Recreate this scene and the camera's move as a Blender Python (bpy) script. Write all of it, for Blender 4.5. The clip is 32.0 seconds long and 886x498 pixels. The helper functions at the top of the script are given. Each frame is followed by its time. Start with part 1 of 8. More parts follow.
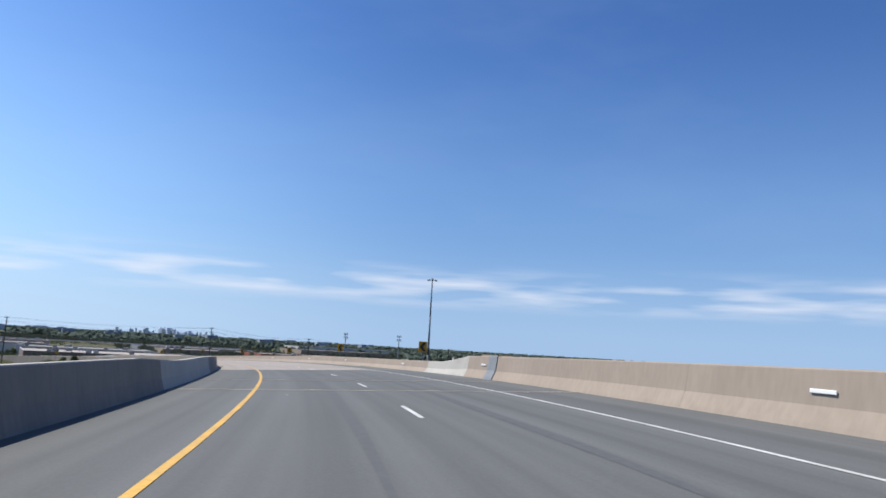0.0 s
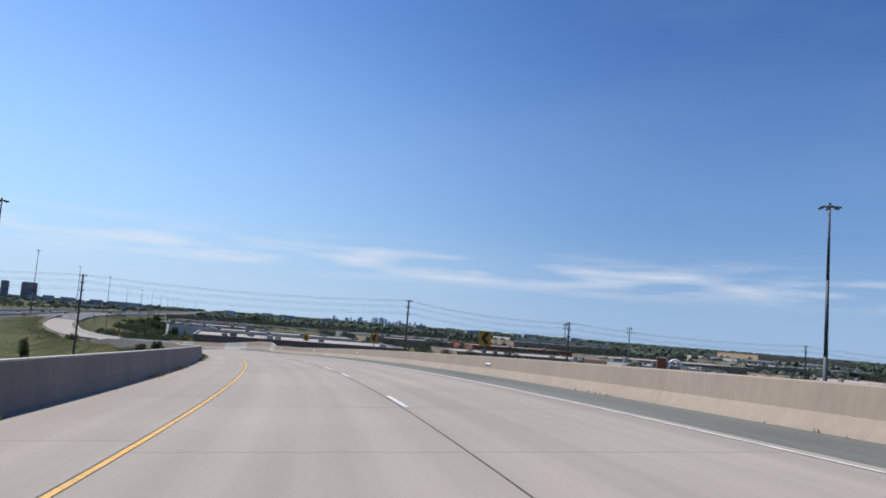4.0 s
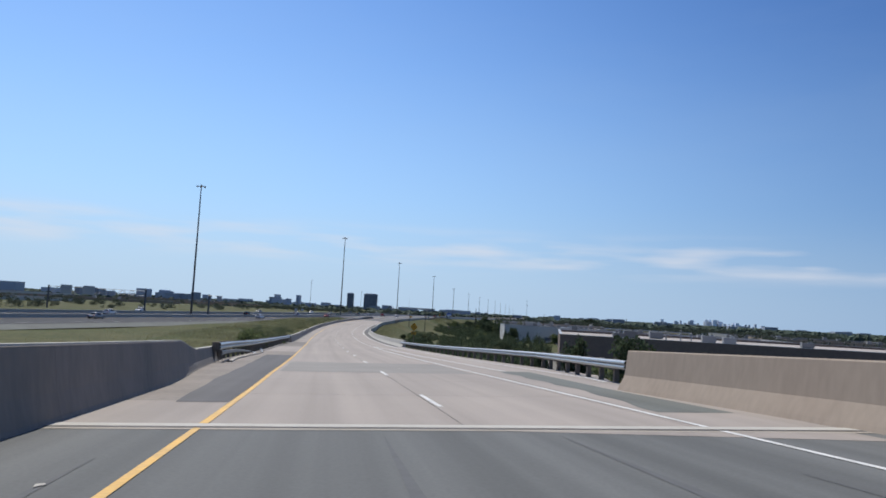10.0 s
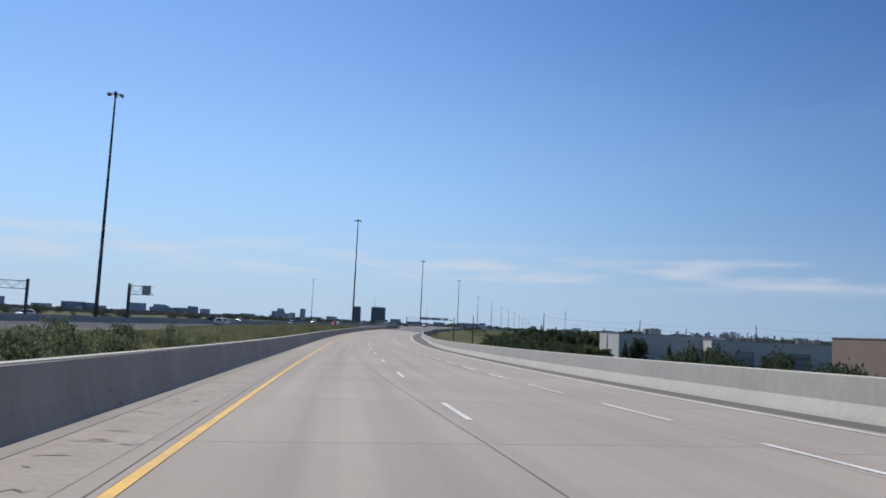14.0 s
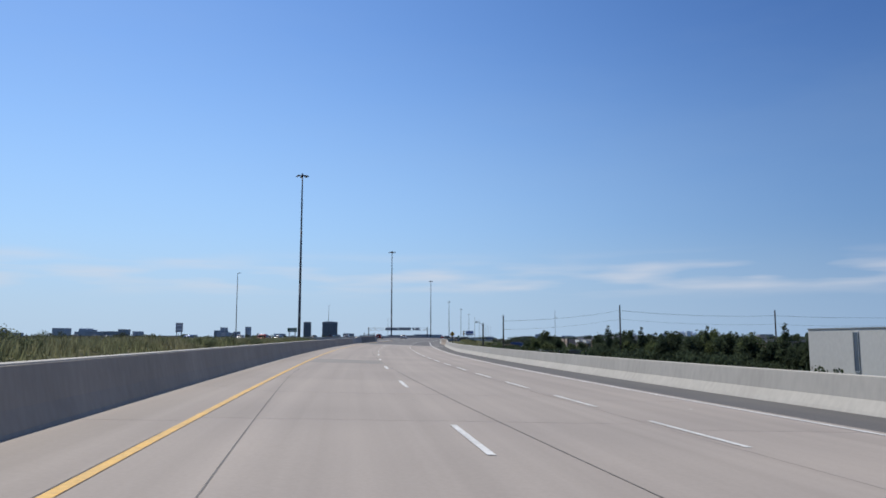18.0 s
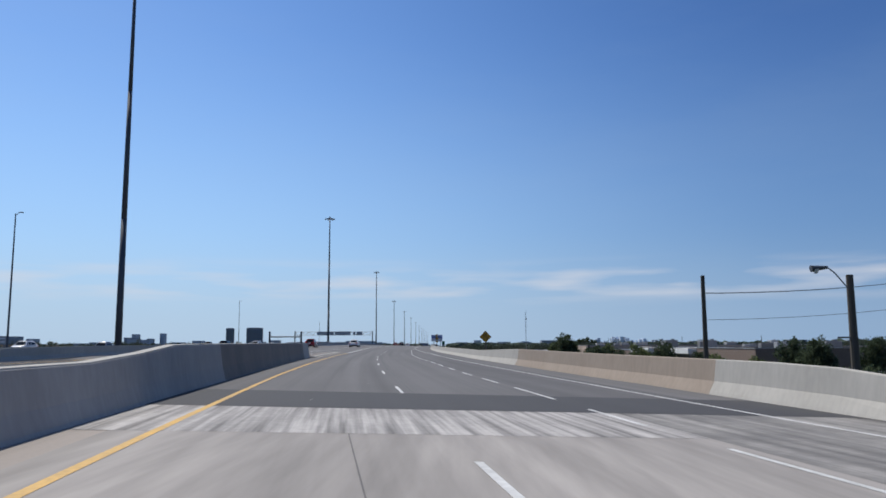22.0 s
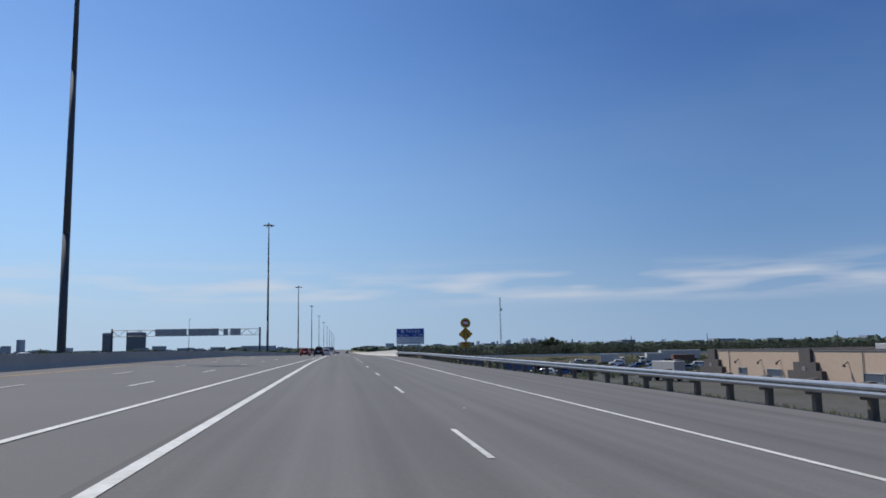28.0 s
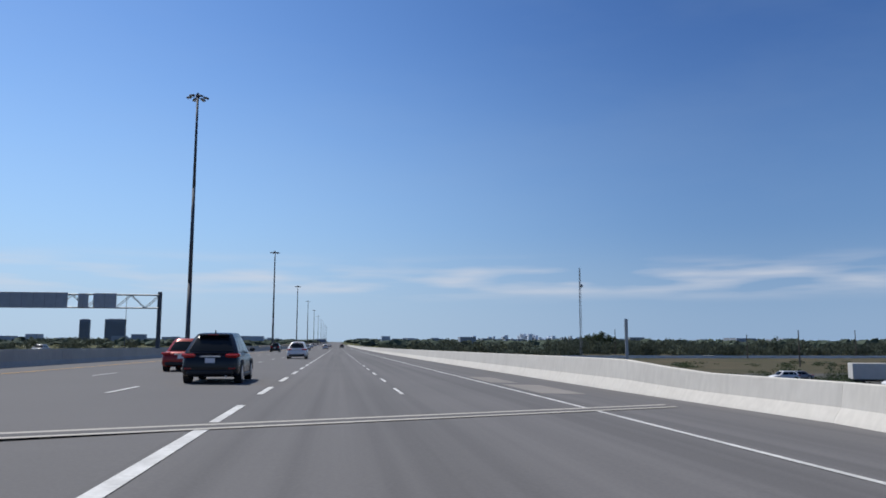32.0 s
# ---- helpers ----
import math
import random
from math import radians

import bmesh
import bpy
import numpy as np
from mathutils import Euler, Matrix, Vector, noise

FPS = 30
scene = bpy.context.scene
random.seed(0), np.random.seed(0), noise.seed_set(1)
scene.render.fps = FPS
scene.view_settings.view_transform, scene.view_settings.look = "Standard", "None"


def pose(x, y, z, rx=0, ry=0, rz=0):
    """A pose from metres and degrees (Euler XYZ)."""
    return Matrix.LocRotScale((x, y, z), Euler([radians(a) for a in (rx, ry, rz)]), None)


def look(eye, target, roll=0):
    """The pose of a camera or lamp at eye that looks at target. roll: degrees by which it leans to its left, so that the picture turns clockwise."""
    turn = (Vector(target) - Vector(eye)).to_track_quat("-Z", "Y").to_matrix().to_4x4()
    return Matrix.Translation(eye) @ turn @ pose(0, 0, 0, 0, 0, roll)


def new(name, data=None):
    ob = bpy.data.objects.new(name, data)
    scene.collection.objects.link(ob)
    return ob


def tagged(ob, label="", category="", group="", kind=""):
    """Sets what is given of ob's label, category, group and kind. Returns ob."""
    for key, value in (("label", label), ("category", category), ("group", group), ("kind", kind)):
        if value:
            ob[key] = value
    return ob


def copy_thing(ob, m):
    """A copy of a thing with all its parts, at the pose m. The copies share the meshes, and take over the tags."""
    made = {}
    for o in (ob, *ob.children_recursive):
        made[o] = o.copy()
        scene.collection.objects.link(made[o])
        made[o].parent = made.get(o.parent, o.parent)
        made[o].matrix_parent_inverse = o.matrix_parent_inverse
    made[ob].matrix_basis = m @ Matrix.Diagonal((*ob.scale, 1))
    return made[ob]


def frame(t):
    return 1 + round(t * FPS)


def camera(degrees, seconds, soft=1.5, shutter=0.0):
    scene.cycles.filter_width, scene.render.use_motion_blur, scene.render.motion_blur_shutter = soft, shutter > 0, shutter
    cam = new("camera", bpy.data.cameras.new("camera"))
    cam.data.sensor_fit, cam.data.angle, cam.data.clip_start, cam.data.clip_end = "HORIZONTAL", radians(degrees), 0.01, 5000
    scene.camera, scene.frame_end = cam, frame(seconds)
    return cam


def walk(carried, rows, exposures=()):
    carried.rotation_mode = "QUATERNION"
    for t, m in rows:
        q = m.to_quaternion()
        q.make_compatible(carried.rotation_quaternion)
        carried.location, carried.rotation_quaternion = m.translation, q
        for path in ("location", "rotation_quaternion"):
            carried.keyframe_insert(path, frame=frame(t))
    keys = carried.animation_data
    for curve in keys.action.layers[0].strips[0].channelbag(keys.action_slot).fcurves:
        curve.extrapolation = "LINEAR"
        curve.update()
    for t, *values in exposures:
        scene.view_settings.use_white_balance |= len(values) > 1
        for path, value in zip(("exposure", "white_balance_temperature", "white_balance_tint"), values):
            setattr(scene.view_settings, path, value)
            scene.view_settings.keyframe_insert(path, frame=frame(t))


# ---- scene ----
cam = camera(60.2, 32.0, soft=1.7)

# the drive: seconds, x, y, z in metres, yaw, pitch and roll in degrees
ROWS = [
    (0.0, 102.28, 0.00, 15.00, -29.99, 7.37, 3.30),
    (0.5, 107.22, 12.68, 14.88, -28.04, 6.88, 3.46),
    (1.0, 111.75, 25.52, 14.68, -26.22, 6.67, 3.64),
    (1.5, 115.85, 38.49, 14.43, -24.37, 6.52, 3.90),
    (2.0, 119.55, 51.58, 14.14, -22.61, 6.21, 4.18),
    (2.5, 122.85, 64.76, 13.81, -20.90, 6.09, 4.53),
    (3.0, 125.74, 78.04, 13.46, -19.19, 6.00, 4.79),
    (3.5, 128.18, 91.40, 13.09, -17.15, 5.93, 4.68),
    (4.0, 130.13, 104.84, 12.71, -14.86, 5.81, 4.52),
    (4.5, 131.55, 118.35, 12.29, -12.57, 5.65, 4.34),
    (5.0, 132.45, 131.92, 11.84, -10.41, 5.44, 4.18),
    (5.5, 132.86, 145.54, 11.34, -8.39, 5.22, 4.06),
    (6.0, 132.77, 159.18, 10.80, -6.37, 5.02, 4.05),
    (6.5, 132.20, 172.82, 10.20, -4.33, 4.77, 3.90),
    (7.0, 131.14, 186.45, 9.56, -2.22, 4.56, 4.22),
    (7.5, 129.58, 200.05, 8.89, -0.16, 4.47, 4.18),
    (8.0, 127.53, 213.61, 8.21, 1.93, 4.39, 3.70),
    (8.5, 124.98, 227.10, 7.54, 4.03, 4.63, 3.57),
    (9.0, 121.97, 240.50, 6.91, 5.99, 4.82, 3.08),
    (9.5, 118.54, 253.82, 6.29, 7.67, 4.69, 3.01),
    (10.0, 114.82, 267.07, 5.69, 8.54, 4.66, 3.16),
    (10.5, 110.91, 280.28, 5.10, 9.06, 4.80, 3.14),
    (11.0, 106.88, 293.46, 4.53, 9.58, 4.89, 2.84),
    (11.5, 102.76, 306.64, 3.98, 9.84, 4.87, 2.81),
    (12.0, 98.58, 319.81, 3.46, 9.98, 5.05, 2.79),
    (12.5, 94.41, 332.99, 2.98, 9.81, 5.14, 2.92),
    (13.0, 90.27, 346.20, 2.54, 9.57, 5.36, 2.94),
    (13.5, 86.19, 359.44, 2.16, 9.26, 5.60, 2.82),
    (14.0, 82.17, 372.71, 1.84, 8.96, 5.72, 2.64),
    (14.5, 78.24, 386.03, 1.57, 8.64, 6.00, 2.25),
    (15.0, 74.42, 399.39, 1.35, 7.85, 6.19, 1.96),
    (15.5, 70.73, 412.80, 1.18, 7.31, 6.30, 1.71),
    (16.0, 67.11, 426.24, 1.05, 7.20, 6.38, 1.44),
    (16.5, 63.54, 439.70, 0.94, 7.20, 6.46, 1.11),
    (17.0, 60.06, 453.17, 0.85, 6.50, 6.55, 0.62),
    (17.5, 56.73, 466.66, 0.79, 5.80, 6.63, 0.33),
    (18.0, 53.56, 480.18, 0.74, 5.12, 6.68, 0.02),
    (18.5, 50.55, 493.73, 0.72, 4.47, 6.78, -0.23),
    (19.0, 47.71, 507.29, 0.73, 3.79, 6.94, -0.22),
    (19.5, 45.03, 520.88, 0.76, 3.04, 7.05, -0.26),
    (20.0, 42.53, 534.49, 0.80, 2.35, 6.97, -0.34),
    (20.5, 40.19, 548.12, 0.85, 1.62, 6.99, -0.64),
    (21.0, 38.01, 561.76, 0.89, 1.03, 7.07, -0.44),
    (21.5, 35.97, 575.42, 0.94, 0.54, 7.13, -0.22),
    (22.0, 34.07, 589.08, 1.00, -0.12, 7.15, -0.24),
    (22.5, 32.32, 602.75, 1.05, -0.73, 7.08, -0.54),
    (23.0, 30.71, 616.43, 1.10, -1.33, 7.22, -0.46),
    (23.5, 29.26, 630.12, 1.16, -2.00, 7.24, -0.39),
    (24.0, 27.96, 643.81, 1.21, -2.64, 7.27, -0.12),
    (24.5, 26.82, 657.52, 1.25, -3.27, 7.03, 0.33),
    (25.0, 25.82, 671.27, 1.30, -3.87, 7.16, 0.33),
    (25.5, 24.96, 685.07, 1.36, -4.50, 7.41, -0.19),
    (26.0, 24.22, 698.90, 1.45, -4.90, 7.45, -0.49),
    (26.5, 23.62, 712.77, 1.55, -5.45, 7.41, -0.69),
    (27.0, 23.18, 726.67, 1.64, -6.26, 7.36, -0.84),
    (27.5, 22.91, 740.61, 1.73, -7.11, 7.34, -0.94),
    (28.0, 22.76, 754.58, 1.80, -7.38, 7.30, -0.99),
    (28.5, 22.65, 768.57, 1.87, -7.25, 7.25, -0.89),
    (29.0, 22.52, 782.54, 1.92, -7.10, 7.25, -0.75),
    (29.5, 22.39, 796.52, 1.97, -7.18, 7.25, -0.60),
    (30.0, 22.27, 810.48, 2.01, -7.34, 7.13, -0.45),
    (30.5, 22.18, 824.44, 2.02, -7.40, 7.09, -0.19),
    (31.0, 22.11, 838.40, 2.02, -7.45, 7.01, 0.18),
    (31.5, 22.07, 852.35, 2.01, -7.60, 7.05, 0.39),
    (32.0, 22.06, 866.29, 1.97, -7.79, 6.87, 0.17),
]


def view(x, y, z, yaw, pitch, roll):
    return pose(x, y, z, 90 + pitch, 0, yaw) @ pose(0, 0, 0, 0, 0, roll)


walk(cam, [(r[0], view(*r[1:])) for r in ROWS], exposures=[(0, 0.30), (3, 0.14), (6, 0.10), (7, 0.02), (8, -0.03), (9, -0.08), (10, -0.02), (11.5, 0.0), (13, -0.13), (15, -0.10), (17, -0.10), (20, -0.15), (22, -0.14), (24, -0.20), (28, -0.18), (32, -0.14)])

# ---- daylight ----
SUN_LEFT, SUN_UP = 40.0, 57.0          # degrees to the left of +y, and above the horizon
world = bpy.data.worlds.new("sky")
scene.world = world
world.use_nodes = True
wn, wl = world.node_tree.nodes, world.node_tree.links
wn.clear()


def wnode(kind, **kw):
    nd = wn.new(kind)
    for k, val in kw.items():
        if k in nd.inputs:
            nd.inputs[k].default_value = val
    return nd


sky = wn.new("ShaderNodeTexSky")
sky.sky_type = "NISHITA"
sky.sun_disc = False
sky.sun_elevation = radians(SUN_UP)
sky.sun_rotation = radians(-SUN_LEFT)
sky.air_density, sky.dust_density, sky.ozone_density = 1.0, 0.5, 1.6
sky.altitude = 100
back = wnode("ShaderNodeBackground", Strength=0.080)
# thin streaks of cloud, long and flat, thickest low over the land
coord = wn.new("ShaderNodeTexCoord")
stretch = wn.new("ShaderNodeMapping")
stretch.inputs["Scale"].default_value = (2.2, 2.2, 19.0)
streak = wnode("ShaderNodeTexNoise", Scale=3.6, Detail=3.0, Roughness=0.42)
split = wn.new("ShaderNodeSeparateXYZ")
low = wn.new("ShaderNodeMapRange")
low.inputs["From Min"].default_value, low.inputs["From Max"].default_value = 0.115, 0.08
low.interpolation_type = "SMOOTHSTEP"
rise = wn.new("ShaderNodeMapRange")
rise.inputs["From Min"].default_value, rise.inputs["From Max"].default_value = 0.045, 0.072
rise.interpolation_type = "SMOOTHSTEP"
patch = wn.new("ShaderNodeMapRange")
patch.inputs["From Min"].default_value, patch.inputs["From Max"].default_value = 0.42, 0.74
veil = wn.new("ShaderNodeMath"); veil.operation = "MULTIPLY"
veil2 = wn.new("ShaderNodeMath"); veil2.operation = "MULTIPLY"
veil3 = wn.new("ShaderNodeMath"); veil3.operation = "MULTIPLY"
veil3.inputs[1].default_value = 0.68
# faint high haze over the whole sky
stretch_b = wn.new("ShaderNodeMapping")
stretch_b.inputs["Scale"].default_value = (1.0, 1.6, 4.0)
stretch_b.inputs["Rotation"].default_value = (0.2, 0.5, 0.6)
haze = wnode("ShaderNodeTexNoise", Scale=1.7, Detail=5.0, Roughness=0.6)
haze_amt = wn.new("ShaderNodeMapRange")
haze_amt.inputs["From Min"].default_value, haze_amt.inputs["From Max"].default_value = 0.45, 0.8
haze_amt.inputs["To Max"].default_value = 0.10
mix_b = wn.new("ShaderNodeMixRGB"); mix_b.inputs["Color2"].default_value = (5.0, 6.6, 8.6, 1)
mix = wn.new("ShaderNodeMixRGB"); mix.inputs["Color2"].default_value = (9.0, 9.3, 10.2, 1)
out = wn.new("ShaderNodeOutputWorld")
tint = wn.new("ShaderNodeMixRGB"); tint.blend_type = "MULTIPLY"
tint.inputs["Fac"].default_value = 1.0
tint.inputs["Color2"].default_value = (0.73, 1.0, 1.37, 1)
wl.new(coord.outputs["Generated"], stretch.inputs["Vector"])
wl.new(stretch.outputs["Vector"], streak.inputs["Vector"])
wl.new(coord.outputs["Generated"], split.inputs["Vector"])
wl.new(split.outputs["Z"], low.inputs["Value"])
wl.new(split.outputs["Z"], rise.inputs["Value"])
wl.new(streak.outputs["Fac"], patch.inputs["Value"])
wl.new(low.outputs["Result"], veil.inputs[0]); wl.new(rise.outputs["Result"], veil.inputs[1])
wl.new(veil.outputs[0], veil2.inputs[0]); wl.new(patch.outputs["Result"], veil2.inputs[1])
wl.new(veil2.outputs[0], veil3.inputs[0])
wl.new(coord.outputs["Generated"], stretch_b.inputs["Vector"])
wl.new(stretch_b.outputs["Vector"], haze.inputs["Vector"])
wl.new(haze.outputs["Fac"], haze_amt.inputs["Value"])
wl.new(sky.outputs["Color"], tint.inputs["Color1"])
wl.new(haze_amt.outputs["Result"], mix_b.inputs["Fac"])
wl.new(mix_b.outputs["Color"], mix.inputs["Color1"])
wl.new(veil3.outputs[0], mix.inputs["Fac"])
# the blue deepens away from the sun; pale haze low down, palest at the horizon
toward = wn.new("ShaderNodeVectorMath"); toward.operation = "DOT_PRODUCT"
toward.inputs[1].default_value = (-math.sin(radians(SUN_LEFT)), math.cos(radians(SUN_LEFT)), 0.0)
deepen = wn.new("ShaderNodeMapRange")
deepen.interpolation_type = "SMOOTHSTEP"
for k, val in (("From Min", 0.28), ("From Max", 1.05), ("To Min", 0.0), ("To Max", 1.0)):
    deepen.inputs[k].default_value = val
sided = wn.new("ShaderNodeMixRGB"); sided.blend_type = "MULTIPLY"; sided.inputs["Fac"].default_value = 1.0


def haze_layer(top, most, colour, below):
    amt = wn.new("ShaderNodeMapRange")
    amt.interpolation_type = "SMOOTHSTEP"
    amt.inputs["From Min"].default_value, amt.inputs["From Max"].default_value = top, 0.0
    amt.inputs["To Max"].default_value = most
    layer = wn.new("ShaderNodeMixRGB"); layer.inputs["Color2"].default_value = (*colour, 1)
    wl.new(split.outputs["Z"], amt.inputs["Value"])
    wl.new(amt.outputs["Result"], layer.inputs["Fac"]); wl.new(below, layer.inputs["Color1"])
    return layer.outputs["Color"]


wl.new(coord.outputs["Generated"], toward.inputs[0])
wl.new(toward.outputs["Value"], deepen.inputs["Value"])
air = haze_layer(0.42, 0.75, (4.0, 6.0, 8.9), tint.outputs["Color"])
wl.new(air, sided.inputs["Color1"])
far_side = wn.new("ShaderNodeMixRGB")
far_side.inputs["Color1"].default_value, far_side.inputs["Color2"].default_value = (0.90, 0.95, 1.0, 1), (1.33, 1.33, 1.30, 1)
wl.new(deepen.outputs["Result"], far_side.inputs["Fac"])
wl.new(far_side.outputs["Color"], sided.inputs["Color2"])
air = haze_layer(0.15, 0.72, (6.0, 7.75, 10.0), sided.outputs["Color"])
low_side = wn.new("ShaderNodeMixRGB")
low_side.inputs["Color1"].default_value, low_side.inputs["Color2"].default_value = (0.71, 0.78, 0.86, 1), (1.06, 1.05, 1.03, 1)
wl.new(deepen.outputs["Result"], low_side.inputs["Fac"])
low_mul = wn.new("ShaderNodeMixRGB"); low_mul.blend_type = "MULTIPLY"; low_mul.inputs["Fac"].default_value = 1.0
wl.new(air, low_mul.inputs["Color1"]); wl.new(low_side.outputs["Color"], low_mul.inputs["Color2"])
wl.new(low_mul.outputs["Color"], mix_b.inputs["Color1"])
wl.new(mix.outputs["Color"], back.inputs["Color"])
wl.new(back.outputs["Background"], out.inputs["Surface"])

sun_data = bpy.data.lights.new("sun", "SUN")
sun_data.energy, sun_data.angle, sun_data.color = 5.0, radians(0.53), (1.0, 0.95, 0.87)
sun = new("sun", sun_data)
az, el = radians(SUN_LEFT), radians(SUN_UP)
sun_dir = Vector((-math.sin(az) * math.cos(el), math.cos(az) * math.cos(el), math.sin(el)))
sun.matrix_world = look(sun_dir * 500, (0, 0, 0))


# ---- materials ----
def mat(name, col, rough=0.8, metal=0.0, grain=0.0, scale=4.0, col2=None, big=0.0, bigscale=0.12, bump=0.0, spec=0.4, perob=0.0, island=0.0, axis=(1, 1, 1), lane=0.0, trans=0.0, drawn=(1.1, 0.018, 1)):
    """A surface: base colour, a fine grain and a large-scale stain towards col2, bump, and a little chance between pieces."""
    m = bpy.data.materials.new(name)
    m.use_nodes = True
    nt = m.node_tree
    b = nt.nodes["Principled BSDF"]
    b.inputs["Roughness"].default_value, b.inputs["Metallic"].default_value = rough, metal
    b.inputs["Specular IOR Level"].default_value = spec
    tc = nt.nodes.new("ShaderNodeNewGeometry").outputs["Position"]
    if axis != (1, 1, 1):
        mp = nt.nodes.new("ShaderNodeMapping")
        mp.inputs["Scale"].default_value = axis
        nt.links.new(tc, mp.inputs["Vector"])
        tc = mp.outputs["Vector"]
    cur = None

    def noise_fac(sc, det, lo, hi):
        nz = nt.nodes.new("ShaderNodeTexNoise")
        nz.inputs["Scale"].default_value, nz.inputs["Detail"].default_value = sc, det
        nt.links.new(tc, nz.inputs["Vector"])
        r = nt.nodes.new("ShaderNodeMapRange")
        r.inputs["From Min"].default_value, r.inputs["From Max"].default_value = 0.3, 0.7
        r.inputs["To Min"].default_value, r.inputs["To Max"].default_value = lo, hi
        nt.links.new(nz.outputs["Fac"], r.inputs["Value"])
        return nz.outputs["Fac"], r.outputs["Result"]

    mixc = nt.nodes.new("ShaderNodeMixRGB")
    c2 = col2 or tuple(min(1, c * 0.6) for c in col)
    mixc.inputs["Color1"].default_value, mixc.inputs["Color2"].default_value = (*col, 1), (*c2, 1)
    mixc.inputs["Fac"].default_value = 0
    if big:
        _, fac = noise_fac(bigscale, 5, 0, big)
        nt.links.new(fac, mixc.inputs["Fac"])
    cur = mixc.outputs["Color"]
    hsv = nt.nodes.new("ShaderNodeHueSaturation")
    nt.links.new(cur, hsv.inputs["Color"])
    val = None
    if grain:
        raw, fac = noise_fac(scale, 6, 1 - grain, 1 + grain)
        val = fac
        if bump:
            bp = nt.nodes.new("ShaderNodeBump")
            bp.inputs["Strength"].default_value, bp.inputs["Distance"].default_value = bump, 0.02
            nt.links.new(raw, bp.inputs["Height"])
            nt.links.new(bp.outputs["Normal"], b.inputs["Normal"])
    if lane:
        # wheel tracks and stains drawn out along the lane
        uvn = nt.nodes.new("ShaderNodeUVMap"); uvn.uv_map = "lane"
        mp2 = nt.nodes.new("ShaderNodeMapping"); mp2.inputs["Scale"].default_value = drawn
        nz2 = nt.nodes.new("ShaderNodeTexNoise"); nz2.inputs["Scale"].default_value = 1.0; nz2.inputs["Detail"].default_value = 5
        r2 = nt.nodes.new("ShaderNodeMapRange")
        r2.inputs["From Min"].default_value, r2.inputs["From Max"].default_value = 0.3, 0.7
        r2.inputs["To Min"].default_value, r2.inputs["To Max"].default_value = 1 - lane, 1 + lane
        nt.links.new(uvn.outputs["UV"], mp2.inputs["Vector"]); nt.links.new(mp2.outputs["Vector"], nz2.inputs["Vector"])
        nt.links.new(nz2.outputs["Fac"], r2.inputs["Value"])
        mu = nt.nodes.new("ShaderNodeMath"); mu.operation = "MULTIPLY"
        nt.links.new(val, mu.inputs[0]); nt.links.new(r2.outputs["Result"], mu.inputs[1])
        val = mu.outputs[0]
    if perob or island:
        src = nt.nodes.new("ShaderNodeObjectInfo").outputs["Random"] if perob else nt.nodes.new("ShaderNodeNewGeometry").outputs["Random Per Island"]
        a = perob or island
        r = nt.nodes.new("ShaderNodeMapRange")
        r.inputs["To Min"].default_value, r.inputs["To Max"].default_value = 1 - a, 1 + a
        nt.links.new(src, r.inputs["Value"])
        if val is None:
            val = r.outputs["Result"]
        else:
            mu = nt.nodes.new("ShaderNodeMath"); mu.operation = "MULTIPLY"
            nt.links.new(val, mu.inputs[0]); nt.links.new(r.outputs["Result"], mu.inputs[1])
            val = mu.outputs[0]
    if val is not None:
        nt.links.new(val, hsv.inputs["Value"])
    nt.links.new(hsv.outputs["Color"], b.inputs["Base Color"])
    if trans:
        # thin leaves let part of the light through
        tl = nt.nodes.new("ShaderNodeBsdfTranslucent")
        both = nt.nodes.new("ShaderNodeMixShader")
        both.inputs["Fac"].default_value = trans
        nt.links.new(hsv.outputs["Color"], tl.inputs["Color"])
        nt.links.new(b.outputs["BSDF"], both.inputs[1]); nt.links.new(tl.outputs["BSDF"], both.inputs[2])
        nt.links.new(both.outputs["Shader"], nt.nodes["Material Output"].inputs["Surface"])
    return m


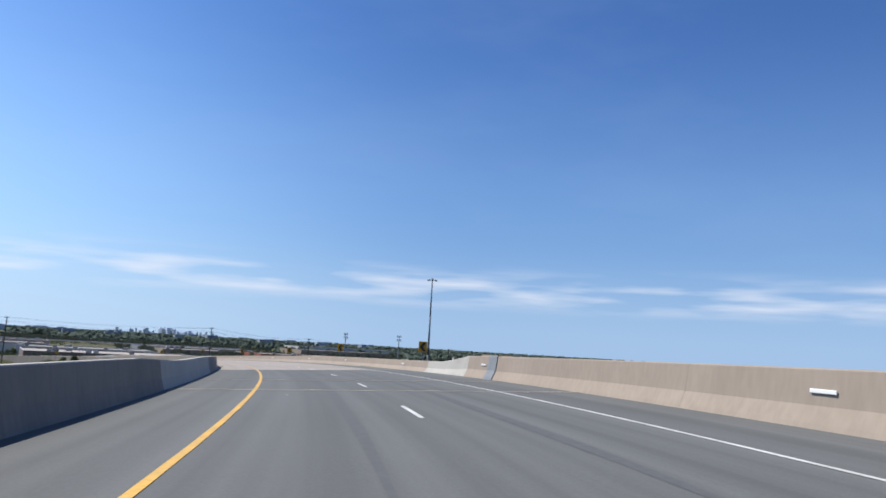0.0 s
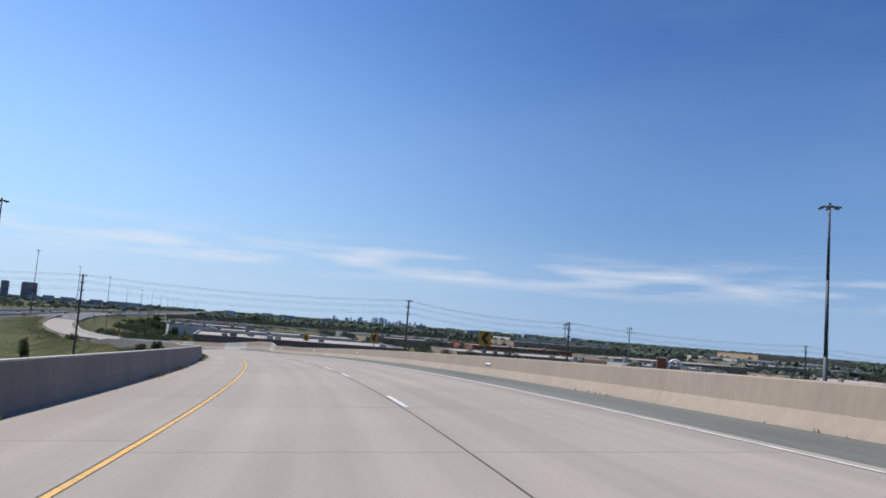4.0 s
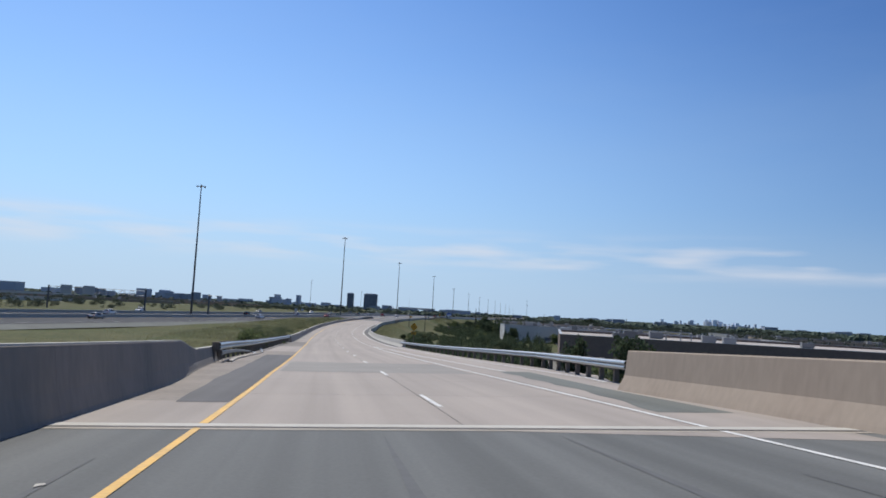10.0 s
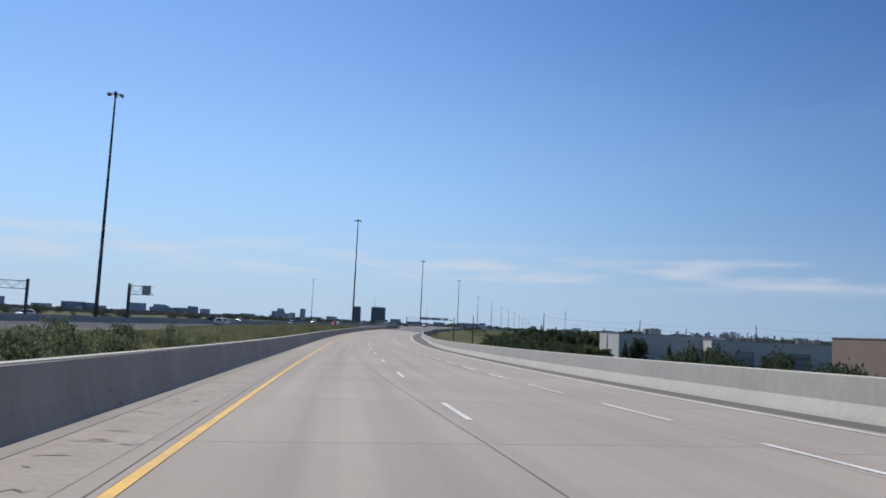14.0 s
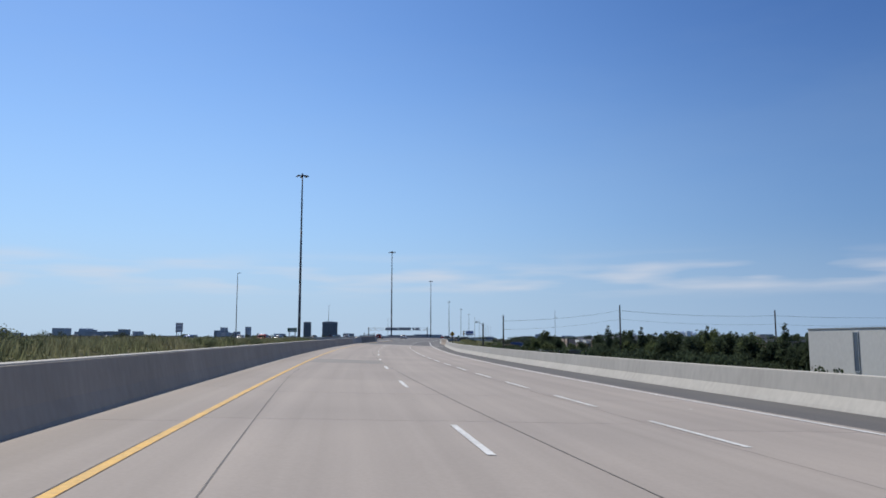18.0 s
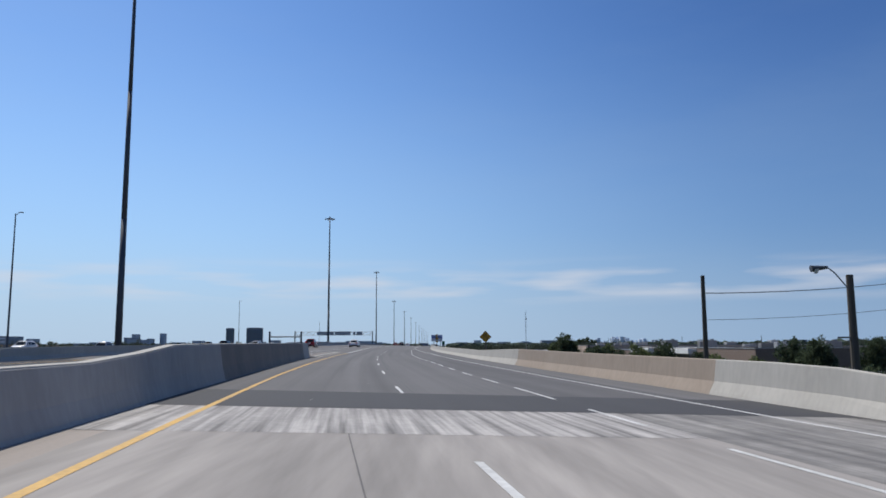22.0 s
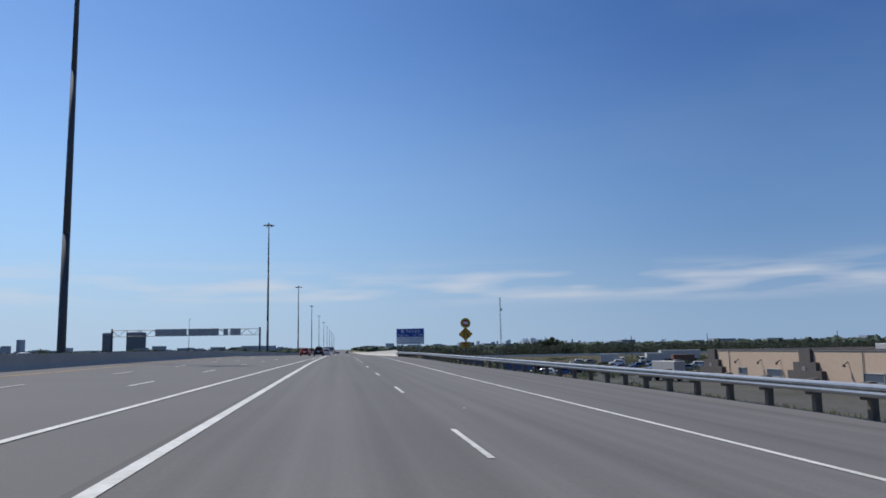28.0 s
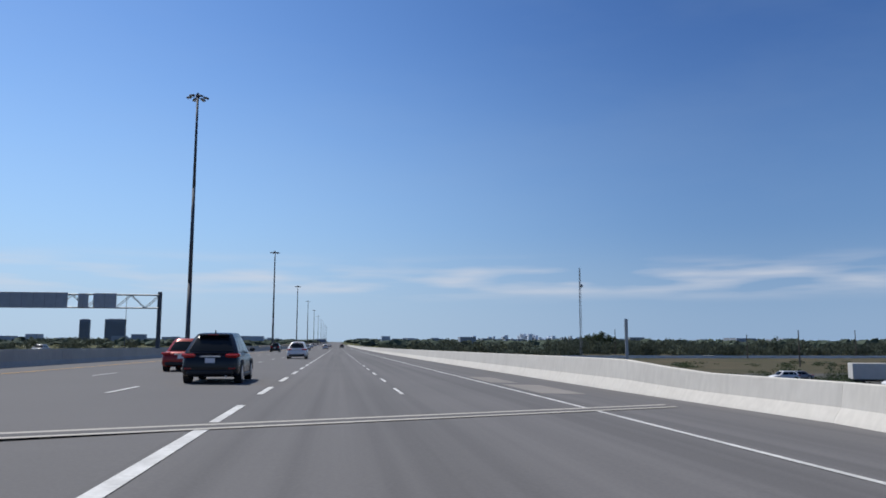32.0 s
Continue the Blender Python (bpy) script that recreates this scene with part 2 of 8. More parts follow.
M = dict(
    asphalt=mat("asphalt", (0.102, 0.106, 0.104), 0.9, grain=0.08, scale=24, col2=(0.09, 0.094, 0.092), big=0.8, bigscale=0.16, bump=0.03, lane=0.22, drawn=(1.5, 0.012, 1)),
    asphalt_b=mat("asphalt_brown", (0.114, 0.111, 0.111), 0.9, grain=0.08, scale=24, col2=(0.101, 0.099, 0.099), big=0.8, bigscale=0.16, bump=0.03, lane=0.22, drawn=(1.5, 0.012, 1)),
    mway_tar=mat("motorway_asphalt", (0.072, 0.073, 0.077), 0.95, grain=0.06, scale=6, col2=(0.06, 0.061, 0.064), big=0.8, bigscale=0.05, spec=0.12),
    gutter=mat("asphalt_green_grey", (0.125, 0.135, 0.122), 0.9, grain=0.12, scale=12, col2=(0.09, 0.095, 0.087), big=0.8, lane=0.15),
    concrete_road=mat("concrete_road", (0.285, 0.252, 0.223), 0.88, grain=0.04, scale=20, col2=(0.25, 0.222, 0.199), big=0.9, bigscale=0.2, bump=0.02, perob=0.025, lane=0.12, drawn=(1.4, 0.02, 1)),
    patch=mat("concrete_patch", (0.222, 0.208, 0.19), 0.85, grain=0.08, scale=12, big=0.4, bigscale=0.4, bump=0.05),
    scraped=mat("scraped_concrete", (0.3, 0.28, 0.26), 0.9, grain=0.12, scale=1.5, col2=(0.23, 0.215, 0.2), big=0.8, bigscale=0.4, bump=0.1, lane=0.3, axis=(3, 0.25, 1)),
    ground_off=mat("ground_concrete", (0.33, 0.315, 0.3), 0.9, grain=0.1, scale=6, col2=(0.25, 0.24, 0.23), big=0.8, bigscale=0.5, bump=0.1, lane=0.55, drawn=(7.0, 0.16, 1)),
    worn_shoulder=mat("worn_shoulder", (0.25, 0.24, 0.225), 0.9, grain=0.12, scale=5, col2=(0.13, 0.125, 0.12), big=0.9, bigscale=0.6, bump=0.1, lane=0.5, drawn=(4.0, 0.12, 1)),
    barrier_buff=mat("barrier_buff", (0.375, 0.325, 0.27), 0.85, grain=0.07, scale=6, col2=(0.30, 0.26, 0.215), big=0.8, bigscale=0.5, bump=0.1, perob=0.025, axis=(1, 1, 0.35)),
    barrier_bridge=mat("barrier_bridge", (0.36, 0.345, 0.325), 0.85, grain=0.07, scale=6, col2=(0.27, 0.26, 0.245), big=0.8, bigscale=0.5, bump=0.1, perob=0.04, axis=(1, 1, 0.35)),
    skid=mat("rubber_mark", (0.08, 0.083, 0.085), 0.85, grain=0.1, scale=6),
    rough_concrete=mat("spalled_concrete", (0.25, 0.225, 0.2), 0.92, grain=0.45, scale=2.2, col2=(0.16, 0.145, 0.13), big=0.9, bigscale=1.1, bump=0.5, lane=0.15),
    spalled=mat("spalled_shoulder", (0.285, 0.255, 0.228), 0.92, grain=0.10, scale=9, col2=(0.235, 0.21, 0.188), big=0.8, bigscale=1.6, bump=0.2),
    dusty_shoulder=mat("dusty_shoulder", (0.23, 0.203, 0.178), 0.92, grain=0.12, scale=6, col2=(0.17, 0.15, 0.132), big=0.9, bigscale=0.5, bump=0.1),
    crack=mat("broken_edge", (0.10, 0.09, 0.08), 0.95, grain=0.2, scale=9),
    rust=mat("rusty_steel", (0.24, 0.11, 0.06), 0.85, grain=0.25, scale=3, col2=(0.12, 0.10, 0.09), big=0.9, bigscale=0.8),
    block=mat("concrete_block", (0.36, 0.33, 0.29), 0.9, grain=0.12, scale=4, col2=(0.26, 0.24, 0.21), big=0.8, bigscale=0.7),
    new_asphalt=mat("new_asphalt", (0.045, 0.045, 0.048), 0.85, grain=0.1, scale=20, bump=0.04, lane=0.08),
    patch_brown=mat("brown_grey_shoulder", (0.175, 0.155, 0.138), 0.9, grain=0.1, scale=8, col2=(0.13, 0.117, 0.106), big=0.8, bigscale=0.4, lane=0.12),
    asphalt_dark=mat("worn_dark_asphalt", (0.098, 0.095, 0.096), 0.9, grain=0.08, scale=30, col2=(0.082, 0.08, 0.081), big=0.8, bigscale=0.3, bump=0.04, lane=0.18),
    tar=mat("tar_joint", (0.09, 0.082, 0.075), 0.7, grain=0.2, scale=6),
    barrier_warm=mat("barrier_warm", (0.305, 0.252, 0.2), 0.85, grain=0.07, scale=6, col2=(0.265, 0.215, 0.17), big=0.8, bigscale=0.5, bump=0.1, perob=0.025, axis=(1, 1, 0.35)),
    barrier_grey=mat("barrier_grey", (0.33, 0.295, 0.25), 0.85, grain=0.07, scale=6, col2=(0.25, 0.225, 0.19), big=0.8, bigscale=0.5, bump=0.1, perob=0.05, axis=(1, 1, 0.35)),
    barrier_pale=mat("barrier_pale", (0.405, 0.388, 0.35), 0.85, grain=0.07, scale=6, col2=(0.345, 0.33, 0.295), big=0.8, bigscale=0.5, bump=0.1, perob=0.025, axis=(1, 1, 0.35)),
    # inner-side concrete: stains, plus the face's shade darkened into the base colour
    barrier_dark=mat("barrier_stain_shade", (0.245, 0.212, 0.178), 0.88, grain=0.08, scale=6, col2=(0.165, 0.15, 0.136), big=0.8, bigscale=0.5, bump=0.1, perob=0.06, axis=(1, 1, 0.35)),
    white_paint=mat("white_paint", (0.62, 0.62, 0.60), 0.6, grain=0.12, scale=12, col2=(0.38, 0.38, 0.36), big=0.8, bigscale=1.2),
    yellow_paint=mat("yellow_paint", (0.62, 0.36, 0.055), 0.6, grain=0.12, scale=12, col2=(0.40, 0.26, 0.09), big=0.8, bigscale=1.2),
    worn_yellow=mat("worn_yellow_paint", (0.62, 0.345, 0.07), 0.7, grain=0.25, scale=9, col2=(0.46, 0.29, 0.11), big=0.9, bigscale=0.9),
    gutter_dark=mat("dark_gutter_asphalt", (0.082, 0.079, 0.078), 0.9, grain=0.1, scale=14, col2=(0.1, 0.096, 0.092), big=0.8, bigscale=0.4, lane=0.1),
    rail_steel=mat("rail_steel", (0.43, 0.44, 0.445), 0.4, 0.85, grain=0.08, scale=3, col2=(0.4, 0.405, 0.41), big=0.6, bigscale=0.6),
    galv=mat("galvanised_steel", (0.27, 0.28, 0.29), 0.5, 0.25, grain=0.08, scale=3, col2=(0.2, 0.205, 0.21), big=0.6, bigscale=0.6),
    mast=mat("weathered_mast_steel", (0.085, 0.095, 0.112), 0.65, 0.15, grain=0.03, scale=1.5, big=0.3, bigscale=0.05),
    wood_pole=mat("weathered_pole", (0.10, 0.085, 0.07), 0.9, grain=0.2, scale=3, big=0.5, axis=(1, 1, 0.1)),
    post=mat("timber_post", (0.16, 0.135, 0.11), 0.9, grain=0.2, scale=5, big=0.5),
    black=mat("black_plastic", (0.02, 0.02, 0.022), 0.5, grain=0.05, scale=4),
    rubber=mat("tyre_rubber", (0.02, 0.02, 0.02), 0.9, grain=0.1, scale=10),
    sign_yellow=mat("sign_yellow", (0.6, 0.3, 0.012), 0.45, grain=0.04, scale=3, big=0.25, bigscale=1.0),
    sign_lime=mat("sign_lime", (0.6, 0.54, 0.04), 0.45, grain=0.04, scale=3),
    sign_black=mat("sign_black", (0.02, 0.02, 0.02), 0.5, grain=0.05, scale=3),
    sign_blue=mat("sign_blue", (0.025, 0.10, 0.42), 0.45, grain=0.05, scale=2, big=0.2),
    sign_green=mat("sign_green", (0.02, 0.12, 0.07), 0.5, grain=0.05, scale=2, big=0.2),
    sign_back=mat("sign_back", (0.4, 0.42, 0.44), 0.5, 0.3, grain=0.08, scale=2, big=0.3),
    sign_white=mat("sign_white", (0.8, 0.8, 0.8), 0.5, grain=0.04, scale=3),
    grass=mat("grass_ground", (0.06, 0.072, 0.03), 0.95, grain=0.35, scale=1.2, col2=(0.105, 0.096, 0.052), big=0.9, bigscale=0.045, bump=0.3, spec=0.08),
    grass_blade=mat("grass_blades", (0.16, 0.18, 0.085), 0.8, island=0.4, col2=(0.25, 0.225, 0.14), big=0.9, bigscale=0.12, spec=0.08, trans=0.45),
    yard_tar=mat("yard_asphalt", (0.085, 0.083, 0.078), 0.92, grain=0.18, scale=2.0, col2=(0.05, 0.052, 0.045), big=0.9, bigscale=0.12, spec=0.2),
    dry_field=mat("dry_field", (0.092, 0.078, 0.052), 0.95, grain=0.2, scale=1.5, col2=(0.052, 0.056, 0.034), big=0.9, bigscale=0.06, spec=0.08),
    leaf=mat("leaf", (0.09, 0.122, 0.056), 0.75, island=0.4, col2=(0.14, 0.16, 0.07), big=0.8, bigscale=0.5, spec=0.08, trans=0.45),
    leaf_dark=mat("leaf_dark", (0.056, 0.078, 0.046), 0.75, island=0.4, col2=(0.078, 0.099, 0.056), big=0.8, bigscale=0.5, spec=0.08, trans=0.45),
    # distant leaves: greyed and lightened, with haze put into the colour
    leaf_far_haze=mat("leaf_far_haze", (0.072, 0.088, 0.066), 0.8, island=0.5, col2=(0.10, 0.115, 0.085), big=0.9, bigscale=0.05, spec=0.05, trans=0.3),
    leaf_grey=mat("leaf_silver", (0.15, 0.17, 0.10), 0.75, island=0.35, col2=(0.11, 0.13, 0.07), big=0.8, bigscale=0.5, spec=0.08, trans=0.45),
    woods=mat("far_woods", (0.055, 0.075, 0.058), 0.9, island=0.4, col2=(0.07, 0.088, 0.066), big=0.9, bigscale=0.02, spec=0.08),
    bark=mat("bark", (0.09, 0.075, 0.06), 0.95, grain=0.3, scale=4, big=0.5),
    brick_brown=mat("brown_block_wall", (0.2, 0.15, 0.122), 0.9, grain=0.08, scale=2.5, col2=(0.175, 0.132, 0.108), big=0.6, bigscale=0.1, bump=0.1),
    wall_grey=mat("grey_panel_wall", (0.22, 0.225, 0.23), 0.8, grain=0.06, scale=2, col2=(0.18, 0.185, 0.19), big=0.6, bigscale=0.1),
    wall_white=mat("white_panel_wall", (0.52, 0.515, 0.495), 0.8, grain=0.05, scale=2, col2=(0.45, 0.445, 0.425), big=0.6, bigscale=0.1),
    stucco=mat("pink_beige_stucco", (0.50, 0.385, 0.295), 0.92, grain=0.05, scale=2, col2=(0.45, 0.345, 0.265), big=0.6, bigscale=0.12, bump=0.06),
    barrier_white=mat("barrier_white", (0.56, 0.54, 0.495), 0.85, grain=0.06, scale=6, col2=(0.49, 0.47, 0.43), big=0.7, bigscale=0.5, bump=0.08, perob=0.02, axis=(1, 1, 0.35)),
    wall_beige=mat("beige_stucco", (0.44, 0.30, 0.2), 0.9, grain=0.05, scale=2, col2=(0.5, 0.35, 0.24), big=0.6, bigscale=0.1),
    roof_white=mat("white_sheet", (0.72, 0.72, 0.70), 0.6, grain=0.04, scale=2, col2=(0.64, 0.64, 0.62), big=0.5, bigscale=0.2),
    wall_tan=mat("tan_block_wall", (0.3, 0.24, 0.18), 0.9, grain=0.06, scale=2, col2=(0.24, 0.19, 0.145), big=0.6, bigscale=0.1),
    wall_red=mat("red_brick_wall", (0.28, 0.10, 0.06), 0.9, grain=0.08, scale=2, big=0.4, bigscale=0.1),
    wall_dark=mat("dark_wall", (0.11, 0.1, 0.095), 0.8, grain=0.08, scale=2, big=0.4, bigscale=0.1),
    roof_grey=mat("gravel_roof", (0.27, 0.245, 0.228), 0.95, grain=0.12, scale=1.2, col2=(0.22, 0.2, 0.186), big=0.9, bigscale=0.06),
    roof_pale=mat("pale_roof", (0.34, 0.308, 0.285), 0.95, grain=0.1, scale=1.2, col2=(0.29, 0.262, 0.242), big=0.9, bigscale=0.06),
    lot=mat("parking_asphalt", (0.17, 0.165, 0.155), 0.9, grain=0.12, scale=2, col2=(0.12, 0.118, 0.112), big=0.9, bigscale=0.06),
    tower=mat("dark_tower_cladding", (0.14, 0.18, 0.24), 0.35, 0.0, grain=0.05, scale=0.5, big=0.4, bigscale=0.02),
    tower_glass=mat("tower_glass", (0.09, 0.115, 0.155), 0.15, 0.0, grain=0.05, scale=0.5, spec=0.6),
    # far city: distance haze is mixed into these pale blue base colours
    far_city=mat("far_city_hazed", (0.62, 0.69, 0.78), 0.9, island=0.25, big=0.4, bigscale=0.01),
    far_city_blue_haze=mat("far_city_blue_haze", (0.34, 0.39, 0.47), 0.9, island=0.3, big=0.4, bigscale=0.01),
    unit=mat("roof_unit_metal", (0.27, 0.275, 0.275), 0.5, 0.2, grain=0.06, scale=2, big=0.3, perob=0.4),
    car_glass=mat("car_glass", (0.010, 0.012, 0.013), 0.10, 0.0, spec=0.22),
    car_black=mat("car_black", (0.012, 0.013, 0.016), 0.24, 0.1, spec=0.45),
    car_red=mat("car_red", (0.30, 0.02, 0.015), 0.25, 0.2, spec=0.6),
    car_white=mat("car_white", (0.72, 0.73, 0.74), 0.25, 0.0, spec=0.6),
    car_grey=mat("car_grey", (0.25, 0.26, 0.28), 0.28, 0.4, spec=0.6),
    car_blue=mat("car_blue", (0.04, 0.09, 0.25), 0.28, 0.3, spec=0.6),
    tail_light=mat("tail_light", (0.35, 0.01, 0.01), 0.2, spec=0.6),
    head_light=mat("head_light", (0.7, 0.72, 0.75), 0.1, spec=0.7),
    rim=mat("alloy_rim", (0.45, 0.46, 0.48), 0.3, 0.9),
    plate=mat("plate", (0.7, 0.72, 0.75), 0.5),
    wire=mat("wire", (0.05, 0.05, 0.055), 0.5),
    insulator=mat("insulator", (0.25, 0.25, 0.27), 0.3),
    lamp_glass=mat("lamp_glass", (0.6, 0.62, 0.64), 0.2),
)


# ---- mesh helpers ----
def mesh_ob(name, verts, faces, material, parent=None, label="", smooth=False, lane=None):
    me = bpy.data.meshes.new(name)
    me.from_pydata([tuple(map(float, q)) for q in verts], [], faces)
    me.materials.append(material)
    if smooth:
        for pl in me.polygons:
            pl.use_smooth = True
    if lane is not None:
        lay = me.uv_layers.new(name="lane")
        idx = np.empty(len(me.loops), dtype=np.int32)
        me.loops.foreach_get("vertex_index", idx)
        lay.data.foreach_set("uv", np.asarray(lane, dtype=np.float32)[idx].ravel())
    me.update()
    ob = new(name, me)
    if parent:
        ob.parent = parent
    if label:
        ob["label"] = label
    return ob


def part(name, bm, material, parent=None, label="", smooth=False):
    me = bpy.data.meshes.new(name)
    bm.normal_update()
    bm.to_mesh(me)
    bm.free()
    me.materials.append(material)
    if smooth:
        for pl in me.polygons:
            pl.use_smooth = True
    ob = new(name, me)
    if parent:
        ob.parent = parent
    if label:
        ob["label"] = label
    return ob


def thing(name, m, label, category, group="", kind=""):
    ob = new(name)
    ob.empty_display_size = 0.3
    ob.matrix_basis = m
    return tagged(ob, label, category, group, kind)


def box(bm, c, size, bevel=0.0, rot=0.0, taper=1.0):
    g = bmesh.ops.create_cube(bm, size=1.0)
    for q in g["verts"]:
        k = taper if q.co.z > 0 else 1.0
        q.co = Vector((q.co.x * size[0] * k, q.co.y * size[1] * k, q.co.z * size[2]))
    if bevel:
        es = list({e for q in g["verts"] for e in q.link_edges})
        r = bmesh.ops.bevel(bm, geom=es, offset=bevel, segments=1, affect="EDGES")
        vs = list({q for fc in r["faces"] for q in fc.verts} | {q for q in g["verts"] if q.is_valid})
    else:
        vs = g["verts"]
    bmesh.ops.transform(bm, matrix=Matrix.Translation(c) @ Matrix.Rotation(rot, 4, "Z"), verts=vs)
    return vs


def tube(bm, a, b, r1, r2=None, n=8):
    a, b = Vector(a), Vector(b)
    d = b - a
    q = d.to_track_quat("Z", "Y").to_matrix().to_4x4()
    bmesh.ops.create_cone(bm, cap_ends=True, segments=n, radius1=r1, radius2=r1 if r2 is None else r2, depth=d.length, matrix=Matrix.Translation((a + b) / 2) @ q)


def bm_box(c, size, bevel=0.0, rot=0.0, taper=1.0):
    bm = bmesh.new()
    box(bm, c, size, bevel, rot, taper)
    return bm


def bm_tube(a, b, r1, r2=None, n=8):
    bm = bmesh.new()
    tube(bm, a, b, r1, r2, n)
    return bm


# ---- the line of the road ----
CAM_H, CROSS = 1.22, 1.5               # eye above the road; the fall of the road to the right, degrees
_x = np.array([r[1] for r in ROWS]); _y = np.array([r[2] for r in ROWS]); _z = np.array([r[3] for r in ROWS]) - CAM_H
_b = np.array([r[6] for r in ROWS])
_s = np.concatenate([[0], np.cumsum(np.hypot(np.diff(_x), np.diff(_y)))])
S_END = float(_s[-1])
FS = np.arange(0, S_END, 2.0)


def smoothed(a, n):
    k = np.ones(2 * n + 1) / (2 * n + 1)
    return np.convolve(np.pad(a, n, mode="reflect", reflect_type="odd"), k, "valid")




def glide(a):
    """Cubic through the rows, read every two metres."""
    k = np.clip(np.searchsorted(_s, FS, side="right") - 1, 0, len(_s) - 2)
    w = _s[k + 1] - _s[k]
    f = (FS - _s[k]) / w
    g = np.gradient(a, _s)
    return (2 * f**3 - 3 * f**2 + 1) * a[k] + (f**3 - 2 * f**2 + f) * w * g[k] + (3 * f**2 - 2 * f**3) * a[k + 1] + (f**3 - f**2) * w * g[k + 1]


FX, FY, FZ = glide(_x), glide(_y), smoothed(glide(_z), 4)
FB = smoothed(np.interp(FS, _s, _b), 14) - CROSS
FH = smoothed(np.arctan2(-np.gradient(FX, FS), np.gradient(FY, FS)), 6)
# carry it on behind the start (same curve) and ahead (straight, level)
pre = np.arange(-120, 0, 2.0)
kap0 = (FH[20] - FH[0]) / (FS[20] - FS[0])
hp = FH[0] + kap0 * pre
px = FX[0] - (np.cumsum((-np.sin(hp))[::-1]) * 2)[::-1]
py = FY[0] - (np.cumsum((np.cos(hp))[::-1]) * 2)[::-1]
post = np.arange(FS[-1] + 2, FS[-1] + 3000, 6.0)
d = post - FS[-1]
S_ALL = np.concatenate([pre, FS, post])
X_ALL = np.concatenate([px, FX, FX[-1] + 0 * d])
Y_ALL = np.concatenate([py, FY, FY[-1] + d])
Z_ALL = np.concatenate([FZ[0] + 0 * pre, FZ, FZ[-1] - 4.0 * (1 - np.exp(-d / 500.0))])
H_ALL = np.concatenate([hp, FH, FH[-1] * np.exp(-d / 30)])
B_ALL = np.concatenate([FB[0] + 0 * pre, FB, -1.2 + (FB[-1] + 1.2) * np.exp(-d / 40)])


def road(s, u, h=0.0):
    """A place on the road: metres along it, metres to the right of the driver's line, height over the surface."""
    x, y, z = np.interp(s, S_ALL, X_ALL), np.interp(s, S_ALL, Y_ALL), np.interp(s, S_ALL, Z_ALL)
    hd, b = np.interp(s, S_ALL, H_ALL), np.radians(np.interp(s, S_ALL, B_ALL))
    tip = np.maximum(0, np.asarray(u) - 2.0) * np.interp(s, [204, 230, 254], [0, 0.062, 0])
    return np.stack([x + u * np.cos(hd), y + u * np.sin(hd), z + u * np.tan(b) + tip + h], -1)


def heading(s):
    return float(np.interp(s, S_ALL, H_ALL))


def on_road(s, u, h=0.0, turn=0.0):
    q = road(float(s), u, h)
    return pose(q[0], q[1], q[2], 0, 0, math.degrees(heading(s)) + turn)


def knots(text):
    ks = [tuple(map(float, w.split(":"))) for w in text.split()]
    a, b = np.array([k[0] for k in ks]), np.array([k[1] for k in ks])
    return lambda s: np.interp(s, a, b)


# lines and edges to the right (+) or left (-) of the driver's line, along the road
U_YELLOW = knots("-100:-1.4 0:-1.43 34:-1.52 61:-1.57 72:-1.72 88:-1.88 110:-1.97 168:-1.80 197:-1.83 237:-1.82 262:-1.5 279:-1.65 300:-1.78 335:-1.64 361:-1.5 390:-1.6 453:-1.9 473:-1.93 501:-2.15 528:-2.17 556:-2.29 578:-2.42 633:-2.4 667:-2.1 680:-2.12 697:-1.85 771:-1.95 827:-1.87 861:-1.78 883:-1.9 3900:-1.95")
U_LEFT = knots("-100:-3.7 0:-3.75 41:-4.1 65:-4.0 82:-4.3 97:-4.55 163:-4.3 202:-4.25 228:-3.75 245:-3.52 283:-3.6 294:-3.8 301:-4.4 310:-4.85 325:-4.5 350:-4.1 371:-3.4 392:-3.3 453:-3.55 504:-3.72 578:-3.74 633:-3.5 660:-3.5")
U_DASH = knots("-100:1.8 0:1.85 18:1.98 30:2.08 60:2.06 76:2.04 88:1.92 163:1.83 245:2.15 300:2.1 356:2.3 453:1.75 522:1.63 578:1.46 633:1.45 672:1.55 700:2.0 771:1.69 827:1.73 862:1.82 905:1.76 3900:1.7")
U_WHITE = knots("-100:5.7 0:5.74 36:6.0 62:5.88 89:5.9 163:5.8 200:5.82 213:5.7 224.6:5.52 229:5.78 234:6.1 245:6.0 280:5.76 300:5.8 328:5.75 340:5.65 356:5.7 392:5.5 453:5.08 505:5.14 559:4.94 618:4.95 628:5.12 640:5.1 660:5.2 670:5.05 690:5.15 700:5.28 708:5.5 745:5.75")
U_EDGE = knots("270:6.1 300:9.4 325:9.0 340:8.85 358:8.1 394:7.95 453:7.62 506:8.2 561:8.0 633:8.5 671:7.85 700:7.75 771:5.5 806:5.27 862:5.32 890:5.44 902:5.55 3900:5.5")
U_RIGHT = knots("-100:8.6 0:8.6 40:8.6 65:8.1 76:7.65 91:7.65 163:7.95 201:8.5 206:8.15 214.5:7.8 221:8.7 228:9.1 237:8.9 245:8.5 262:8.5 283:8.1 293:7.85 302:10.4 356:9.03 395:9.0 453:8.73 509:10.5 564:10.0 578:9.7 633:10.9 673:10.0 700:10.0 745:9.2 771:8.8 786:10.3 802:10.25 815:9.55 830:8.85 854:8.9 868:8.3 882:8.05 890:8.7 897:9.5 908:9.2 930:9.2 3900:9.2")


